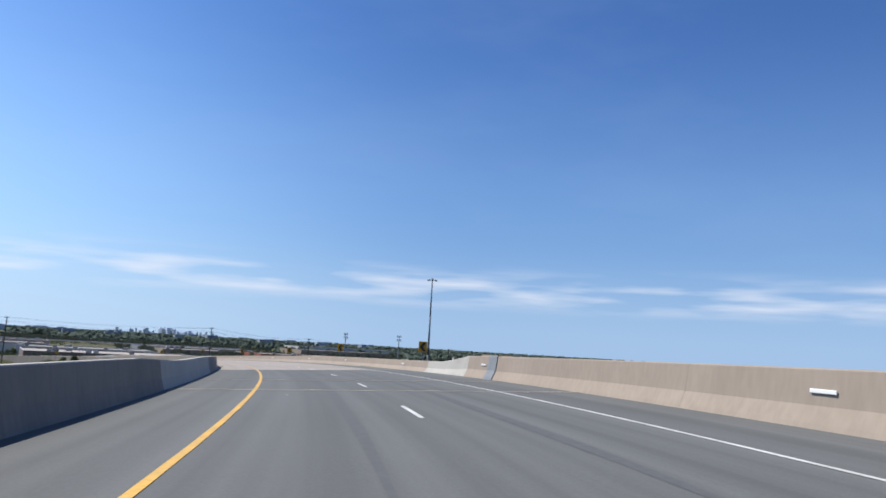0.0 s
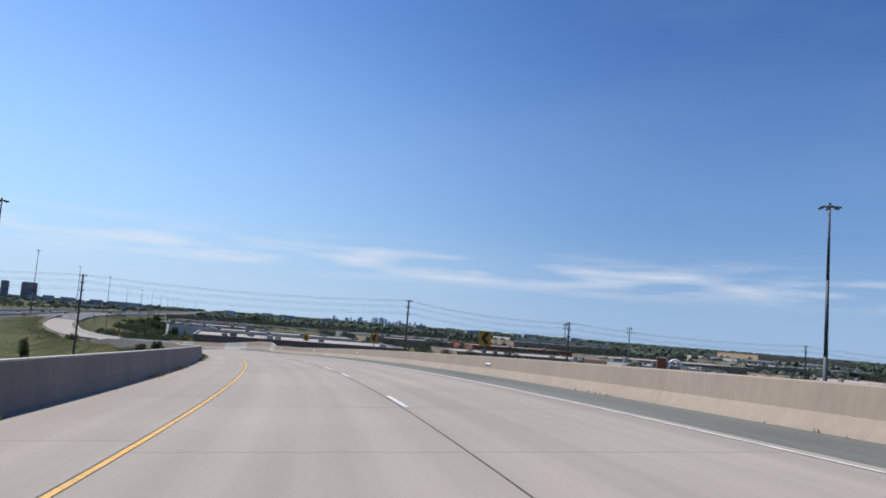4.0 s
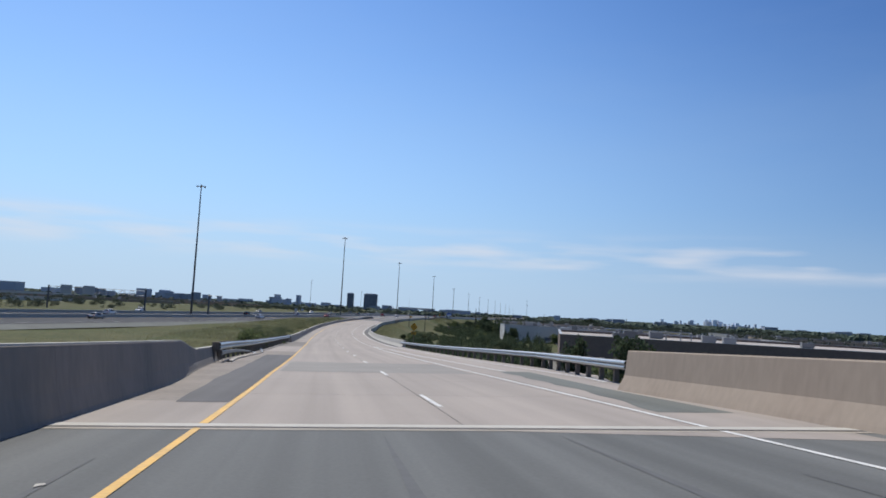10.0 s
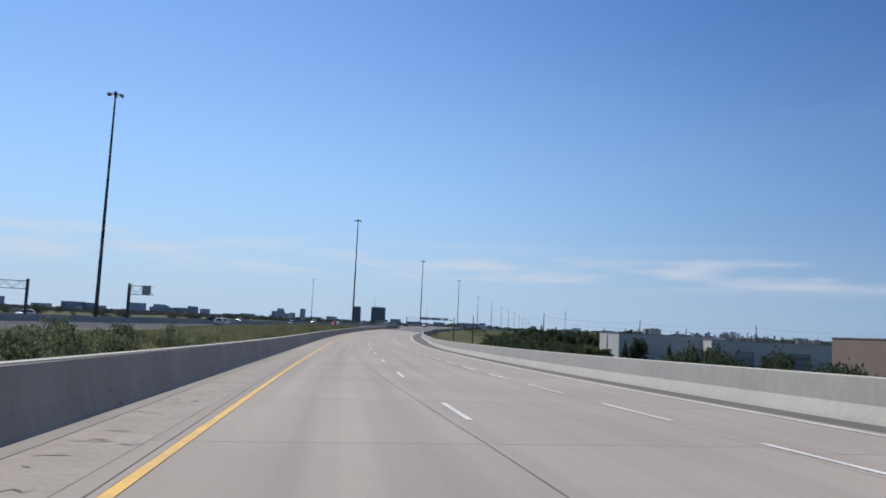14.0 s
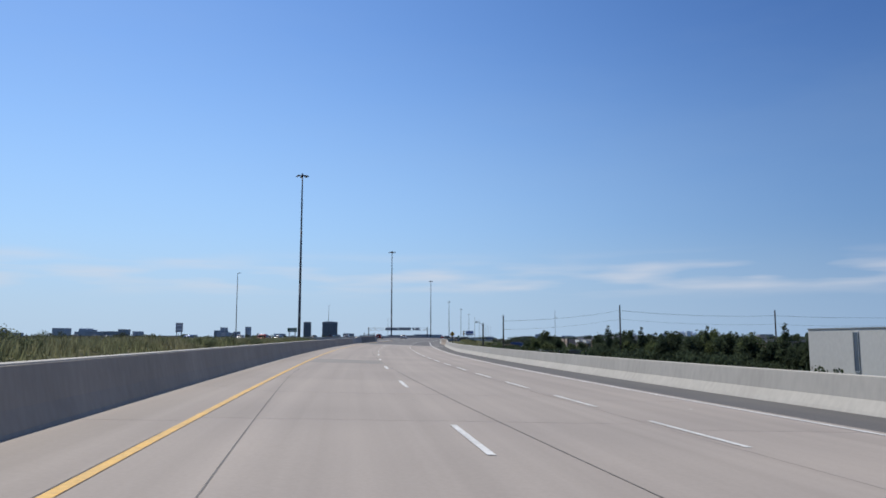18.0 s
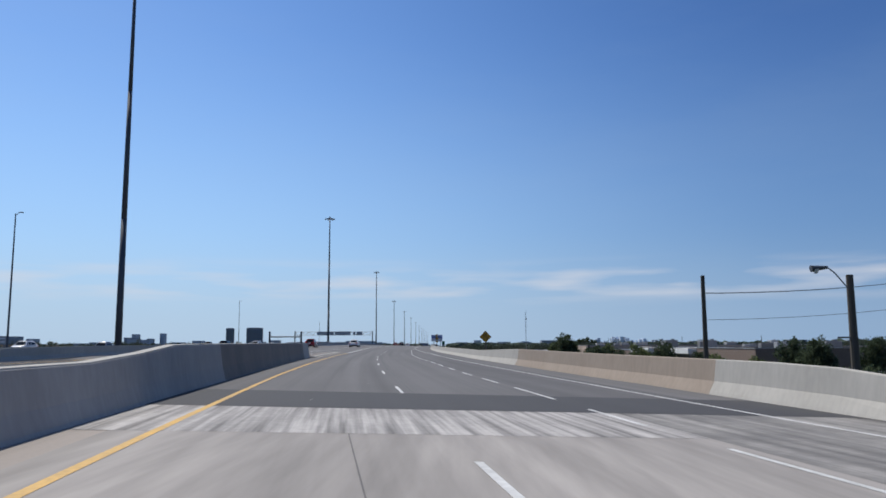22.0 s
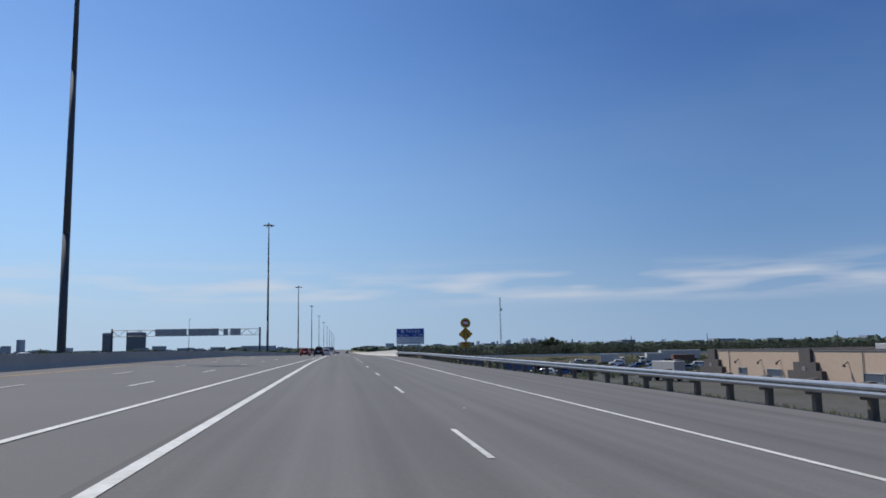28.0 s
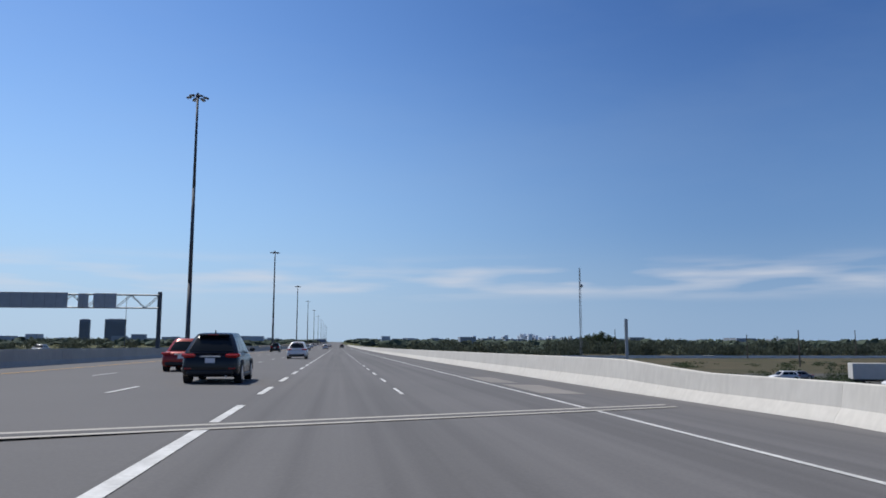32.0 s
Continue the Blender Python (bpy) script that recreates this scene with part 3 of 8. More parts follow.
def strip(name, s0, s1, ua, ub, h, material, parent=None, step=2.0, label=""):
    """A band on the road between the offsets ua(s) and ub(s)."""
    ss = np.linspace(s0, s1, max(2, int((s1 - s0) / step) + 1))
    a, b = ua(ss) if callable(ua) else ua + 0 * ss, ub(ss) if callable(ub) else ub + 0 * ss
    c = np.clip(2.0 + 0 * ss, a + (b - a) * 0.02, b - (b - a) * 0.02)
    verts = np.stack([road(ss, a, h), road(ss, c, h), road(ss, b, h)], 1).reshape(-1, 3)
    lane = np.stack([np.stack([q, ss], 1) for q in (a, c, b)], 1).reshape(-1, 2)
    faces = [(3 * i + j, 3 * i + j + 1, 3 * i + j + 4, 3 * i + j + 3) for i in range(len(ss) - 1) for j in range(2)]
    return mesh_ob(name, verts, faces, material, parent, label, lane=lane)


def sweep(name, s0, s1, u, prof, material, parent=None, step=2.0, label="", hs=None, cap=True):
    """A closed profile [(du, h), ...] carried along the road at the offset u(s); hs scales its height along the way."""
    ss = np.linspace(s0, s1, max(2, int(math.ceil((s1 - s0) / step)) + 1))
    uu = u(ss) if callable(u) else u + 0 * ss
    kk = hs(ss) if hs else 1 + 0 * ss
    rings = [road(ss, uu + du, (h * kk if h > 0 else h)) for du, h in prof]
    verts = np.stack(rings, 1).reshape(-1, 3)
    n, faces = len(prof), []
    for i in range(len(ss) - 1):
        for j in range(n):
            a, b = i * n + j, i * n + (j + 1) % n
            faces.append((a, b, b + n, a + n))
    if cap:
        faces.append(tuple(range(n - 1, -1, -1)))
        faces.append(tuple(range((len(ss) - 1) * n, len(ss) * n)))
    return mesh_ob(name, verts, faces, material, parent, label)


# ---- ground ----
def mainline_z(y):
    return np.interp(y, [-600, 300, 500, 640, 700, 760, 870], [-0.6, -0.6, -0.4, -0.1, 0.2, 0.45, 0.72]) + np.where(np.asarray(y) > 870, -4.0 * (1 - np.exp(-(np.maximum(y, 870) - 870) / 500.0)), 0)


def smooth01(a):
    a = np.clip(a, 0, 1)
    return a * a * (3 - 2 * a)


LINE = np.stack([X_ALL, Y_ALL], 1)[::3]
LS = S_ALL[::3]


def ground_z(x, y):
    """Height of the land: banks fall from the road's edges, the motorway lies almost level, the works to the right lie lower."""
    x, y = np.atleast_1d(np.asarray(x, float)), np.atleast_1d(np.asarray(y, float))
    d2 = (x[:, None] - LINE[None, :, 0]) ** 2 + (y[:, None] - LINE[None, :, 1]) ** 2
    k = d2.argmin(1)
    s, hd = LS[k], np.interp(LS[k], S_ALL, H_ALL)
    u = (x - LINE[k, 0]) * np.cos(hd) + (y - LINE[k, 1]) * np.sin(hd)
    side = np.sign(u) * np.sqrt(d2[np.arange(len(x)), k])
    side = np.where(np.abs(u) > np.abs(side), u, side)
    edge = np.where(side > 0, U_RIGHT(s), -U_LEFT(np.minimum(s, 650))) + np.where((side < 0) & (s > 365) & (s < 600), 1.2, 3.0)
    e = np.maximum(0, np.abs(side) - edge)
    ue = np.clip(side, U_LEFT(np.minimum(s, 650)) - 1, U_RIGHT(s) + 1)
    zr = np.interp(s, S_ALL, Z_ALL) + ue * np.tan(np.radians(np.interp(s, S_ALL, B_ALL))) - 0.4
    wob = 0.35 * np.sin(x * 0.05 + 1.3 * np.sin(y * 0.021)) * np.sin(y * 0.043)
    left_base = mainline_z(y) - 0.7 + wob
    right_base = -4.6 + wob
    base = np.where(side > 0, left_base + (right_base - left_base) * smooth01((side - 8) / 16), left_base)
    fall = np.where(side > 0, 0.45, 0.33 + 0.4 * smooth01((s - 185) / 25.0) * smooth01((302 - s) / 14.0))
    z = np.where(zr > base, np.maximum(base, zr - fall * e), np.minimum(base, zr + fall * e))
    z = np.where(e <= 0, zr, z)
    berm = np.interp(s, [365, 385, 425, 460, 505, 530, 598, 622], [0, 1, 1, 0.78, 0.78, 1.05, 1.05, 0]) * np.where(side < 0, 1, 0) * smooth01((e - 0.5) / 3.0) * smooth01((26 - e) / 14.0)
    z = z + berm * 1.5
    # the cutting under the ramp's bridge
    cut = smooth01((s - 251) / 6.0) * smooth01((283 - s) / 6.0) * smooth01((60 - np.abs(side)) / 20.0)
    z = z + (np.minimum(z, base - 0.3) - z) * cut
    # under the motorway
    flat = mainline_z(y) - 0.10
    m_in = smooth01((23.5 - x) / 3.0) * smooth01((x + 44) / 3.0)
    return np.where((np.abs(side) > edge) | (s > 640), z + (np.minimum(flat, z) - z) * m_in, np.where(berm > 0.01, z, np.minimum(z, zr)))


def axis_steps(lo, hi, dense, far):
    a = list(np.arange(lo, hi + 0.1, dense))
    stp, q = dense, hi
    while q < far:
        stp *= 1.35
        q += stp
        a.append(min(q, far))
    stp, q = dense, lo
    while q > -far:
        stp *= 1.35
        q -= stp
        a.insert(0, max(q, -far))
    return np.array(a)


gx, gy = axis_steps(-50, 210, 4.0, 4900), axis_steps(-60, 1000, 4.0, 4900)
GX, GY = np.meshgrid(gx, gy)
GZ = np.concatenate([ground_z(a, b) for a, b in zip(GX, GY)])
gn = len(gx)
ground = mesh_ob("ground", np.stack([GX.ravel(), GY.ravel(), GZ], 1),
                 [(j * gn + i, j * gn + i + 1, (j + 1) * gn + i + 1, (j + 1) * gn + i) for j in range(len(gy) - 1) for i in range(gn - 1)], M["grass"], smooth=True)
tagged(ground, "dry summer grass over flat land and banks", "ground", kind="structure")

# ---- the ramp's pavement ----
ramp = thing("road", Matrix(), "two-lane motorway ramp of pale concrete slabs and dark asphalt", "road", kind="structure")
lo_l = lambda s: U_LEFT(s) - 0.3
lo_r = lambda s: U_RIGHT(s) + 0.3


def pavement(s0, s1, ua, ub, material, name, h=0.0, step=3.0):
    ss = np.linspace(s0, s1, max(2, int((s1 - s0) / step) + 1))
    a = ua(ss) if callable(ua) else ua + 0 * ss
    b = ub(ss) if callable(ub) else ub + 0 * ss
    mid = np.clip(2.0 + 0 * ss, a + 0.05, b - 0.05)
    rings = np.stack([road(ss, a, h - 1.0), road(ss, a, h), road(ss, mid, h), road(ss, b, h), road(ss, b, h - 1.0)], 1).reshape(-1, 3)
    faces = []
    for i in range(len(ss) - 1):
        for j in range(4):
            faces.append((5 * i + j, 5 * i + j + 1, 5 * i + j + 6, 5 * i + j + 5))
    faces += [(4, 3, 2, 1, 0), tuple(5 * (len(ss) - 1) + j for j in range(5))]
    lane = np.stack([np.stack([q, ss], 1) for q in (a, a, mid, b, b)], 1).reshape(-1, 2)
    return mesh_ob(name, rings, faces, material, ramp, lane=lane)


A1, A2, A3, A4 = 52.0, 236.6, 284.0, 620.0
pavement(-110, A1, lo_l, lo_r, M["asphalt"], "asphalt_deck")
pavement(A2, A3, lo_l, lo_r, M["asphalt"], "asphalt_deck")
pavement(A4, 700, lambda s: np.where(s < 664, U_LEFT(np.minimum(s, 660)) - 0.3, U_YELLOW(s) - 0.2), lo_r, M["asphalt_b"], "asphalt_surface")
pavement(700, 3800, lambda s: U_YELLOW(s) - 0.2, lo_r, M["asphalt_b"], "asphalt_surface", step=6.0)
# strips beside the slabs: asphalt gutter on the right, left shoulder
pavement(A1, A2, lambda s: U_WHITE(s) + 0.25, lo_r, M["gutter"], "gutter", h=-0.004)
pavement(A3, 360, lambda s: np.maximum(U_WHITE(s), U_EDGE(s)) + 0.25, lo_r, M["concrete_road"], "gutter", h=-0.004)
pavement(360, A4, lambda s: U_EDGE(s) + 0.3, lo_r, M["gutter_dark"], "gutter", h=-0.004)
pavement(288, 332, lo_l, lambda s: U_YELLOW(s) - 0.08, M["dusty_shoulder"], "shoulder", h=0.0)
strip("dark_patch", 287.7, 322.8, lambda s: np.interp(s, [287.7, 296, 308, 323], [-2.75, -3.1, -3.25, -3.45]) + 0.02 * np.sin(s * 1.1), lambda s: U_YELLOW(s) - 0.09, 0.005, M["asphalt_dark"], ramp, step=0.8)


def joint_gap(a, g=0.006):
    return (lambda s: a(s) + g) if callable(a) else a + g


def slabs(s0, s1, ua, ub, length=6.0):
    n = max(1, round((s1 - s0) / length))
    for i in range(n):
        a, b = s0 + (s1 - s0) * i / n, s0 + (s1 - s0) * (i + 1) / n
        ss = np.array([a + 0.008, (a + b) / 2, b - 0.008])
        ra, rb = joint_gap(ua)(ss), joint_gap(ub, -0.006)(ss)
        rings = np.stack([road(ss, ra, -0.3), road(ss, ra, 0), road(ss, rb, 0), road(ss, rb, -0.3)], 1).reshape(-1, 3)
        faces = [(4 * i2 + j, 4 * i2 + j + 1, 4 * i2 + j + 5, 4 * i2 + j + 4) for i2 in range(2) for j in range(3)] + [(3, 2, 1, 0), (8, 9, 10, 11)]
        mesh_ob("slab", rings, faces, M["concrete_road"], ramp, lane=np.stack([np.stack([q2, ss], 1) for q2 in (ra, ra, rb, rb)], 1).reshape(-1, 2))


U_SEAM_A = knots("284:2.0 316:2.15 338:2.15 362:2.2 372:2.2 392:1.85 408:1.3 413:1.1 422:0.83 459:0.46 481:-0.2 501:-1.07 520:-1.8 540:-2.1")
U_SEAM = knots("440:4.0 470:3.4 501:2.64 529:1.8 556:1.05 584:0.55 604:0.4 620:0.0")
U_MID = lambda s: U_YELLOW(s) - 0.07
slabs(A1, A2, lo_l, U_MID, 7.5)
slabs(A1, A2, U_MID, lambda s: U_DASH(s) - 0.1)
slabs(A1, A2, lambda s: U_DASH(s) - 0.1, lambda s: U_WHITE(s) + 0.25)
slabs(A3, 288, lo_l, U_MID, 4.0)
slabs(332, A4, lo_l, U_MID, 7.5)
slabs(A3, 477, U_MID, U_SEAM_A)
slabs(A3, 477, U_SEAM_A, lambda s: U_WHITE(s) - 0.2)
slabs(477, A4, U_MID, U_SEAM)
slabs(477, A4, U_SEAM, lambda s: U_WHITE(s) - 0.2)
slabs(A3, A4, lambda s: U_WHITE(s) - 0.2, lambda s: np.maximum(U_WHITE(s) + 0.2, U_EDGE(s) + 0.3))
pavement(A1, A4, lo_l, lo_r, M["tar"], "joint_bed", h=-0.10)
# sealed seams, bridge joints and patches
strip("seam", A1, A2, lambda s: U_DASH(s) - 0.10, lambda s: U_DASH(s) - 0.085, 0.004, M["tar"], ramp)
strip("seam", A3, 525, lambda s: U_SEAM_A(s) - 0.009, lambda s: U_SEAM_A(s) + 0.009, 0.004, M["tar"], ramp)
strip("seam", 485, A4, lambda s: U_SEAM(s) - 0.009, lambda s: U_SEAM(s) + 0.009, 0.0045, M["tar"], ramp)
strip("seam", 60, A2, lambda s: U_YELLOW(s) - 0.075, lambda s: U_YELLOW(s) - 0.055, 0.004, M["tar"], ramp)
strip("seam", 380, 505, lambda s: U_YELLOW(s) - np.interp(s, [380, 400, 416, 450, 505], [0.09, 0.25, 0.34, 0.2, 0.085]), lambda s: U_YELLOW(s) - np.interp(s, [380, 400, 416, 450, 505], [0.074, 0.234, 0.324, 0.184, 0.07]), 0.0055, M["tar"], ramp)
for a, b in ((301, 311), (533, 538.5), (606, 611)):
    strip("patch", a, b, lambda s: U_YELLOW(s) + 0.2, lambda s: U_SEAM(s) - 0.05 if a > 500 else U_WHITE(s) - 0.3, 0.005, M["patch"], ramp)
strip("dark_patch", A4 + 0.1, A4 + 4.8, lambda s: U_YELLOW(s) - 1.4, lambda s: U_RIGHT(s) - 0.1, 0.004, M["new_asphalt"], ramp)
strip("slab_end", 282.45, A3, lambda s: np.minimum((284.4 - s) / 0.18 - 3, 7.7), lambda s: 7.75 + 0 * s, 0.004, M["concrete_road"], ramp, step=0.2)
strip("gutter_stain", 286.5, 304, lambda s: U_WHITE(s) + np.interp(s, [286, 292, 304], [0.25, 0.9, 1.3]) + 0.08 * np.sin(s * 1.7), lambda s: np.interp(s, [286.5, 293, 304], [7.6, 7.7, 8.4]), 0.004, M["gutter"], ramp, step=0.8)
for a in (A1 - 0.34, A2 - 0.02, A3 - 0.30):
    strip("slab_end", a, a + 0.36, lo_l, lo_r, 0.013, M["barrier_pale"], ramp)
strip("slab_end", 232.6, A2 + 0.1, lambda s: U_WHITE(s) + 0.2, lambda s: np.interp(s, [232.6, 236.7], [6.3, 8.5]), 0.006, M["barrier_buff"], ramp, step=0.6)
strip("shoulder_patch", 351, 371.3, lambda s: U_LEFT(s) - 0.9, lambda s: U_YELLOW(s) - 0.12, 0.0045, M["patch_brown"], ramp)
strip("spalled_strip", 374, 432, lambda s: U_LEFT(s) + 0.32, lambda s: U_YELLOW(s) - 0.4, 0.004, M["spalled"], ramp, step=1.0)
strip("concrete_gutter", 372, 432, lambda s: U_LEFT(s) + 0.02, lambda s: U_LEFT(s) + 0.30, 0.006, M["patch"], ramp)
strip("scraped_concrete", 611.2, 616.0, lambda s: U_YELLOW(s) - 0.6, lambda s: U_EDGE(s) + 0.2, 0.004, M["scraped"], ramp)
strip("ground_concrete", 616.0, A4, lambda s: U_LEFT(s) + 0.1, lambda s: U_WHITE(s) + 0.3, 0.006, M["ground_off"], ramp)
strip("worn_shoulder", 611.2, A4, lambda s: U_WHITE(s) + 0.3, lambda s: U_RIGHT(s) - 0.4, 0.006, M["worn_shoulder"], ramp)
for k in (-1.42, -1.1, -0.78, -0.46, 0.42, 0.72, 1.02):
    strip("saw_cut", 95.2, 96.3, k, k + 0.07, 0.004, M["skid"], ramp, step=0.5)
for a, b, u0, u1, w in ((238, 281, -2.55, -2.2, 0.34), (244, 283, 0.55, 0.75, 0.26), (246, 283, 3.3, 3.1, 0.30), (240, 280, 4.95, 4.7, 0.28), (2, 50, 3.35, 3.5, 0.3), (4, 51, 0.6, 0.5, 0.24)):
    strip("tyre_mark", a, b, lambda s, a=a, b=b, u0=u0, u1=u1: u0 + (u1 - u0) * (s - a) / (b - a) + 0.05 * np.sin(s * 0.31), lambda s, a=a, b=b, u0=u0, u1=u1, w=w: u0 + w * np.minimum(1, np.minimum(s - a + 0.3, b - s + 0.3) / 9.0) + (u1 - u0) * (s - a) / (b - a) + 0.05 * np.sin(s * 0.31), 0.004, M["skid"], ramp)
for a in (23.5, 32.0, A3 - 0.6, A2 - 0.2):
    strip("bridge_joint", a, a + 0.45, lo_l, lo_r, 0.006, M["barrier_grey"], ramp)
    strip("joint_seal", a + 0.17, a + 0.28, lo_l, lo_r, 0.010, M["tar"], ramp)
def skew_joint(s0, w, material, h):
    """A joint that crosses the deck at a slant."""
    us = np.linspace(-13.0, 8.0, 15)
    A, B = road(s0 + 0.6 * us, us, h), road(s0 + w + 0.6 * us, us, h)
    mesh_ob("bridge_joint", np.stack([A, B], 1).reshape(-1, 3), [(2 * i, 2 * i + 1, 2 * i + 3, 2 * i + 2) for i in range(14)], material, ramp)


skew_joint(895.72, 0.22, M["barrier_pale"], 0.014)
skew_joint(895.94, 0.42, M["asphalt_dark"], 0.012)
skew_joint(896.36, 0.22, M["barrier_pale"], 0.014)

strip("auxiliary_lane", A4 + 4.8, 742, lambda s: U_WHITE(s) + 0.12, lambda s: np.minimum(U_EDGE(s) + 0.6, U_RIGHT(s) - 0.3), 0.003, M["asphalt_dark"], ramp)
strip("seam", A4 + 4.2, 720, lambda s: U_DASH(s) + 0.30 + 0.03 * np.sin(s * 0.3), lambda s: U_DASH(s) + 0.33 + 0.03 * np.sin(s * 0.3), 0.004, M["skid"], ramp)
for a, b, u0, u1 in ((905.5, 911.0, 6.0, 7.4), (912.5, 918.0, 5.9, 7.0)):
    strip("repair_patch", a, b, u0, u1, 0.005, M["patch"] if a > 900 else M["asphalt"], ramp)
chip = np.random.default_rng(21)
cv, cf = [], []
for i in range(90):
    s0, u0 = chip.uniform(20, 900), chip.uniform(-3.2, 7.0)
    q = road(s0, u0, 0.012)
    r0 = chip.uniform(0.02, 0.06)
    for k in range(4):
        a0 = k * 1.57 + chip.uniform(-0.5, 0.5)
        cv.append((q[0] + r0 * math.cos(a0), q[1] + 1.6 * r0 * math.sin(a0), q[2] + 0.012 * chip.uniform(0, 1)))
    cf.append((4 * i, 4 * i + 1, 4 * i + 2, 4 * i + 3))
chips = mesh_ob("road_grit", cv, cf, M["barrier_pale"])
tagged(chips, "pale stone chips and grit lying on the road", "grit", kind="stuff")

# short broken cracks and chipped joints in the inner shoulder
crk = np.random.default_rng(33)
cv, cf = [], []
for i in range(110):
    s0 = crk.uniform(374, 432)
    u0 = float(U_LEFT(s0)) + crk.uniform(0.45, 1.2)
    along, across = crk.uniform(0.05, 0.16), crk.uniform(0.12, 0.42)
    n, k0 = 6, len(cv)
    for j in range(n):
        f = j / (n - 1)
        uc, sc = u0 + across * (f - 0.5), s0 + along * crk.uniform(-0.6, 0.6)
        wd = crk.uniform(0.012, 0.035) * (1 - abs(2 * f - 1) * 0.8)
        cv += [tuple(road(sc - wd, uc, 0.008)), tuple(road(sc + wd, uc, 0.008))]
    cf += [(k0 + 2 * j, k0 + 2 * j + 2, k0 + 2 * j + 3, k0 + 2 * j + 1) for j in range(n - 1)]
cracks = mesh_ob("cracks", cv, cf, M["crack"])
tagged(cracks, "short dark cracks and chips in the concrete shoulder", "cracks", kind="stuff")

# ---- painted lines ----
def dashes(s0, s1, u, cycle, length=3.0, w=0.10, name="lane_dash", first=0.0):
    s = s0 + first
    while s < s1:
        strip(name, s, s + length, lambda q: u(q) - w / 2, lambda q: u(q) + w / 2, 0.008, M["white_paint"], ramp, step=1.5)
        s += cycle


def line(s0, s1, u, w, material, name, h=0.008):
    strip(name, s0, s1, lambda q: u(q) - w / 2, lambda q: u(q) + w / 2, h, material, ramp, step=3.0)


line(-110, A1, U_YELLOW, 0.11, M["yellow_paint"], "yellow_edge_line")
line(A1, A2, U_YELLOW, 0.075, M["worn_yellow"], "yellow_edge_line")
line(A2, A3, U_YELLOW, 0.10, M["yellow_paint"], "yellow_edge_line")
line(A3, 691, U_YELLOW, 0.122, M["yellow_paint"], "yellow_edge_line")
line(691, 800, U_YELLOW, 0.165, M["white_paint"], "white_line")
line(800, 895.4, U_YELLOW, 0.20, M["white_paint"], "white_line")
dashes(895.7, 1400, U_YELLOW, 7.2, length=3.6, w=0.16)
line(-110, A1, U_WHITE, 0.10, M["white_paint"], "white_edge_line")
line(A1, A2, U_WHITE, 0.075, M["white_paint"], "white_edge_line")
line(A2, 357.5, U_WHITE, 0.11, M["white_paint"], "white_edge_line")
for q in (870.9, 869.9):
    strip("paint_dab", q, q + 0.12, lambda s: U_EDGE(s) - 0.52, lambda s: U_EDGE(s) - 0.2, 0.006, M["white_paint"], ramp)
line(297, 3800, U_EDGE, 0.12, M["white_paint"], "white_edge_line")
dashes(-94.0, 55, U_DASH, 12.0)
dashes(60.6, 140, U_DASH, 12.6)
dashes(143.5, 246, U_DASH, 12.0)
dashes(251.2, 540, U_DASH, 12.0)
dashes(550.6, 616, U_DASH, 12.0)
dashes(624.8, 690, U_DASH, 11.75, w=0.085)
dashes(696.0, 700, U_DASH, 12.0, w=0.085)
dashes(708, 850, U_DASH, 12.0, w=0.085)
dashes(850.4, 890, U_DASH, 12.0, w=0.085)
dashes(904.0, 1400, U_DASH, 7.2)
dashes(359.2, 460, U_WHITE, 6.064, length=3.35)
dashes(462.2, 624, U_WHITE, 5.98, length=3.2)
line(304, 357.5, lambda s: U_WHITE(s) + np.interp(s, [304, 330, 345, 357.5], [1.6, 1.15, 1.0, 0.08]), 0.12, M["white_paint"], "gore_line")
dashes(625.4, 692, U_WHITE, 5.92, length=3.2)
dashes(697.0, 748, U_WHITE, 6.1, length=3.2)

# ---- concrete barriers ----
JERSEY = [(0, 0), (0.04, 0.07), (0.19, 0.30), (0.27, 0.78), (0.29, 0.80), (0.45, 0.80), (0.47, 0.78), (0.50, -1.4), (0, -0.4)]
INNER = [(0, 0), (0.03, 0.05), (0.11, 0.30), (0.20, 0.785), (0.22, 0.80), (0.42, 0.80), (0.44, 0.78), (0.50, -1.4), (0, -0.4)]
JERSEY_L = [(-a, b) for a, b in reversed(INNER)]


def barrier(side, spans, label, height, u=None, panel=6.0):
    """One run of cast barrier, panel by panel; spans: (from, to, material)."""
    b = thing("concrete_barrier", Matrix(), label, "barrier", "roadside barriers", kind="structure")
    uu = u or (U_RIGHT if side > 0 else U_LEFT)
    for s0, s1, m in spans:
        n = max(1, round((s1 - s0) / panel))
        for i in range(n):
            a, c = s0 + (s1 - s0) * i / n, s0 + (s1 - s0) * (i + 1) / n
            sweep("barrier_panel", a + 0.003, c - 0.003, uu, JERSEY if side > 0 else JERSEY_L, M[m], b, step=3.0 if s0 < 1000 else 30, hs=height)
        # pale strip: the sunlit look of the top is put into its colour
        if side < 0:
            sweep("coping", s0, s1, uu, [(-0.21, 0.79), (-0.215, 0.812), (-0.43, 0.812), (-0.435, 0.79)], M["barrier_pale"], b, step=3.0, hs=height, label="pale strip on the barrier top, sunlight put into its colour")
    return b


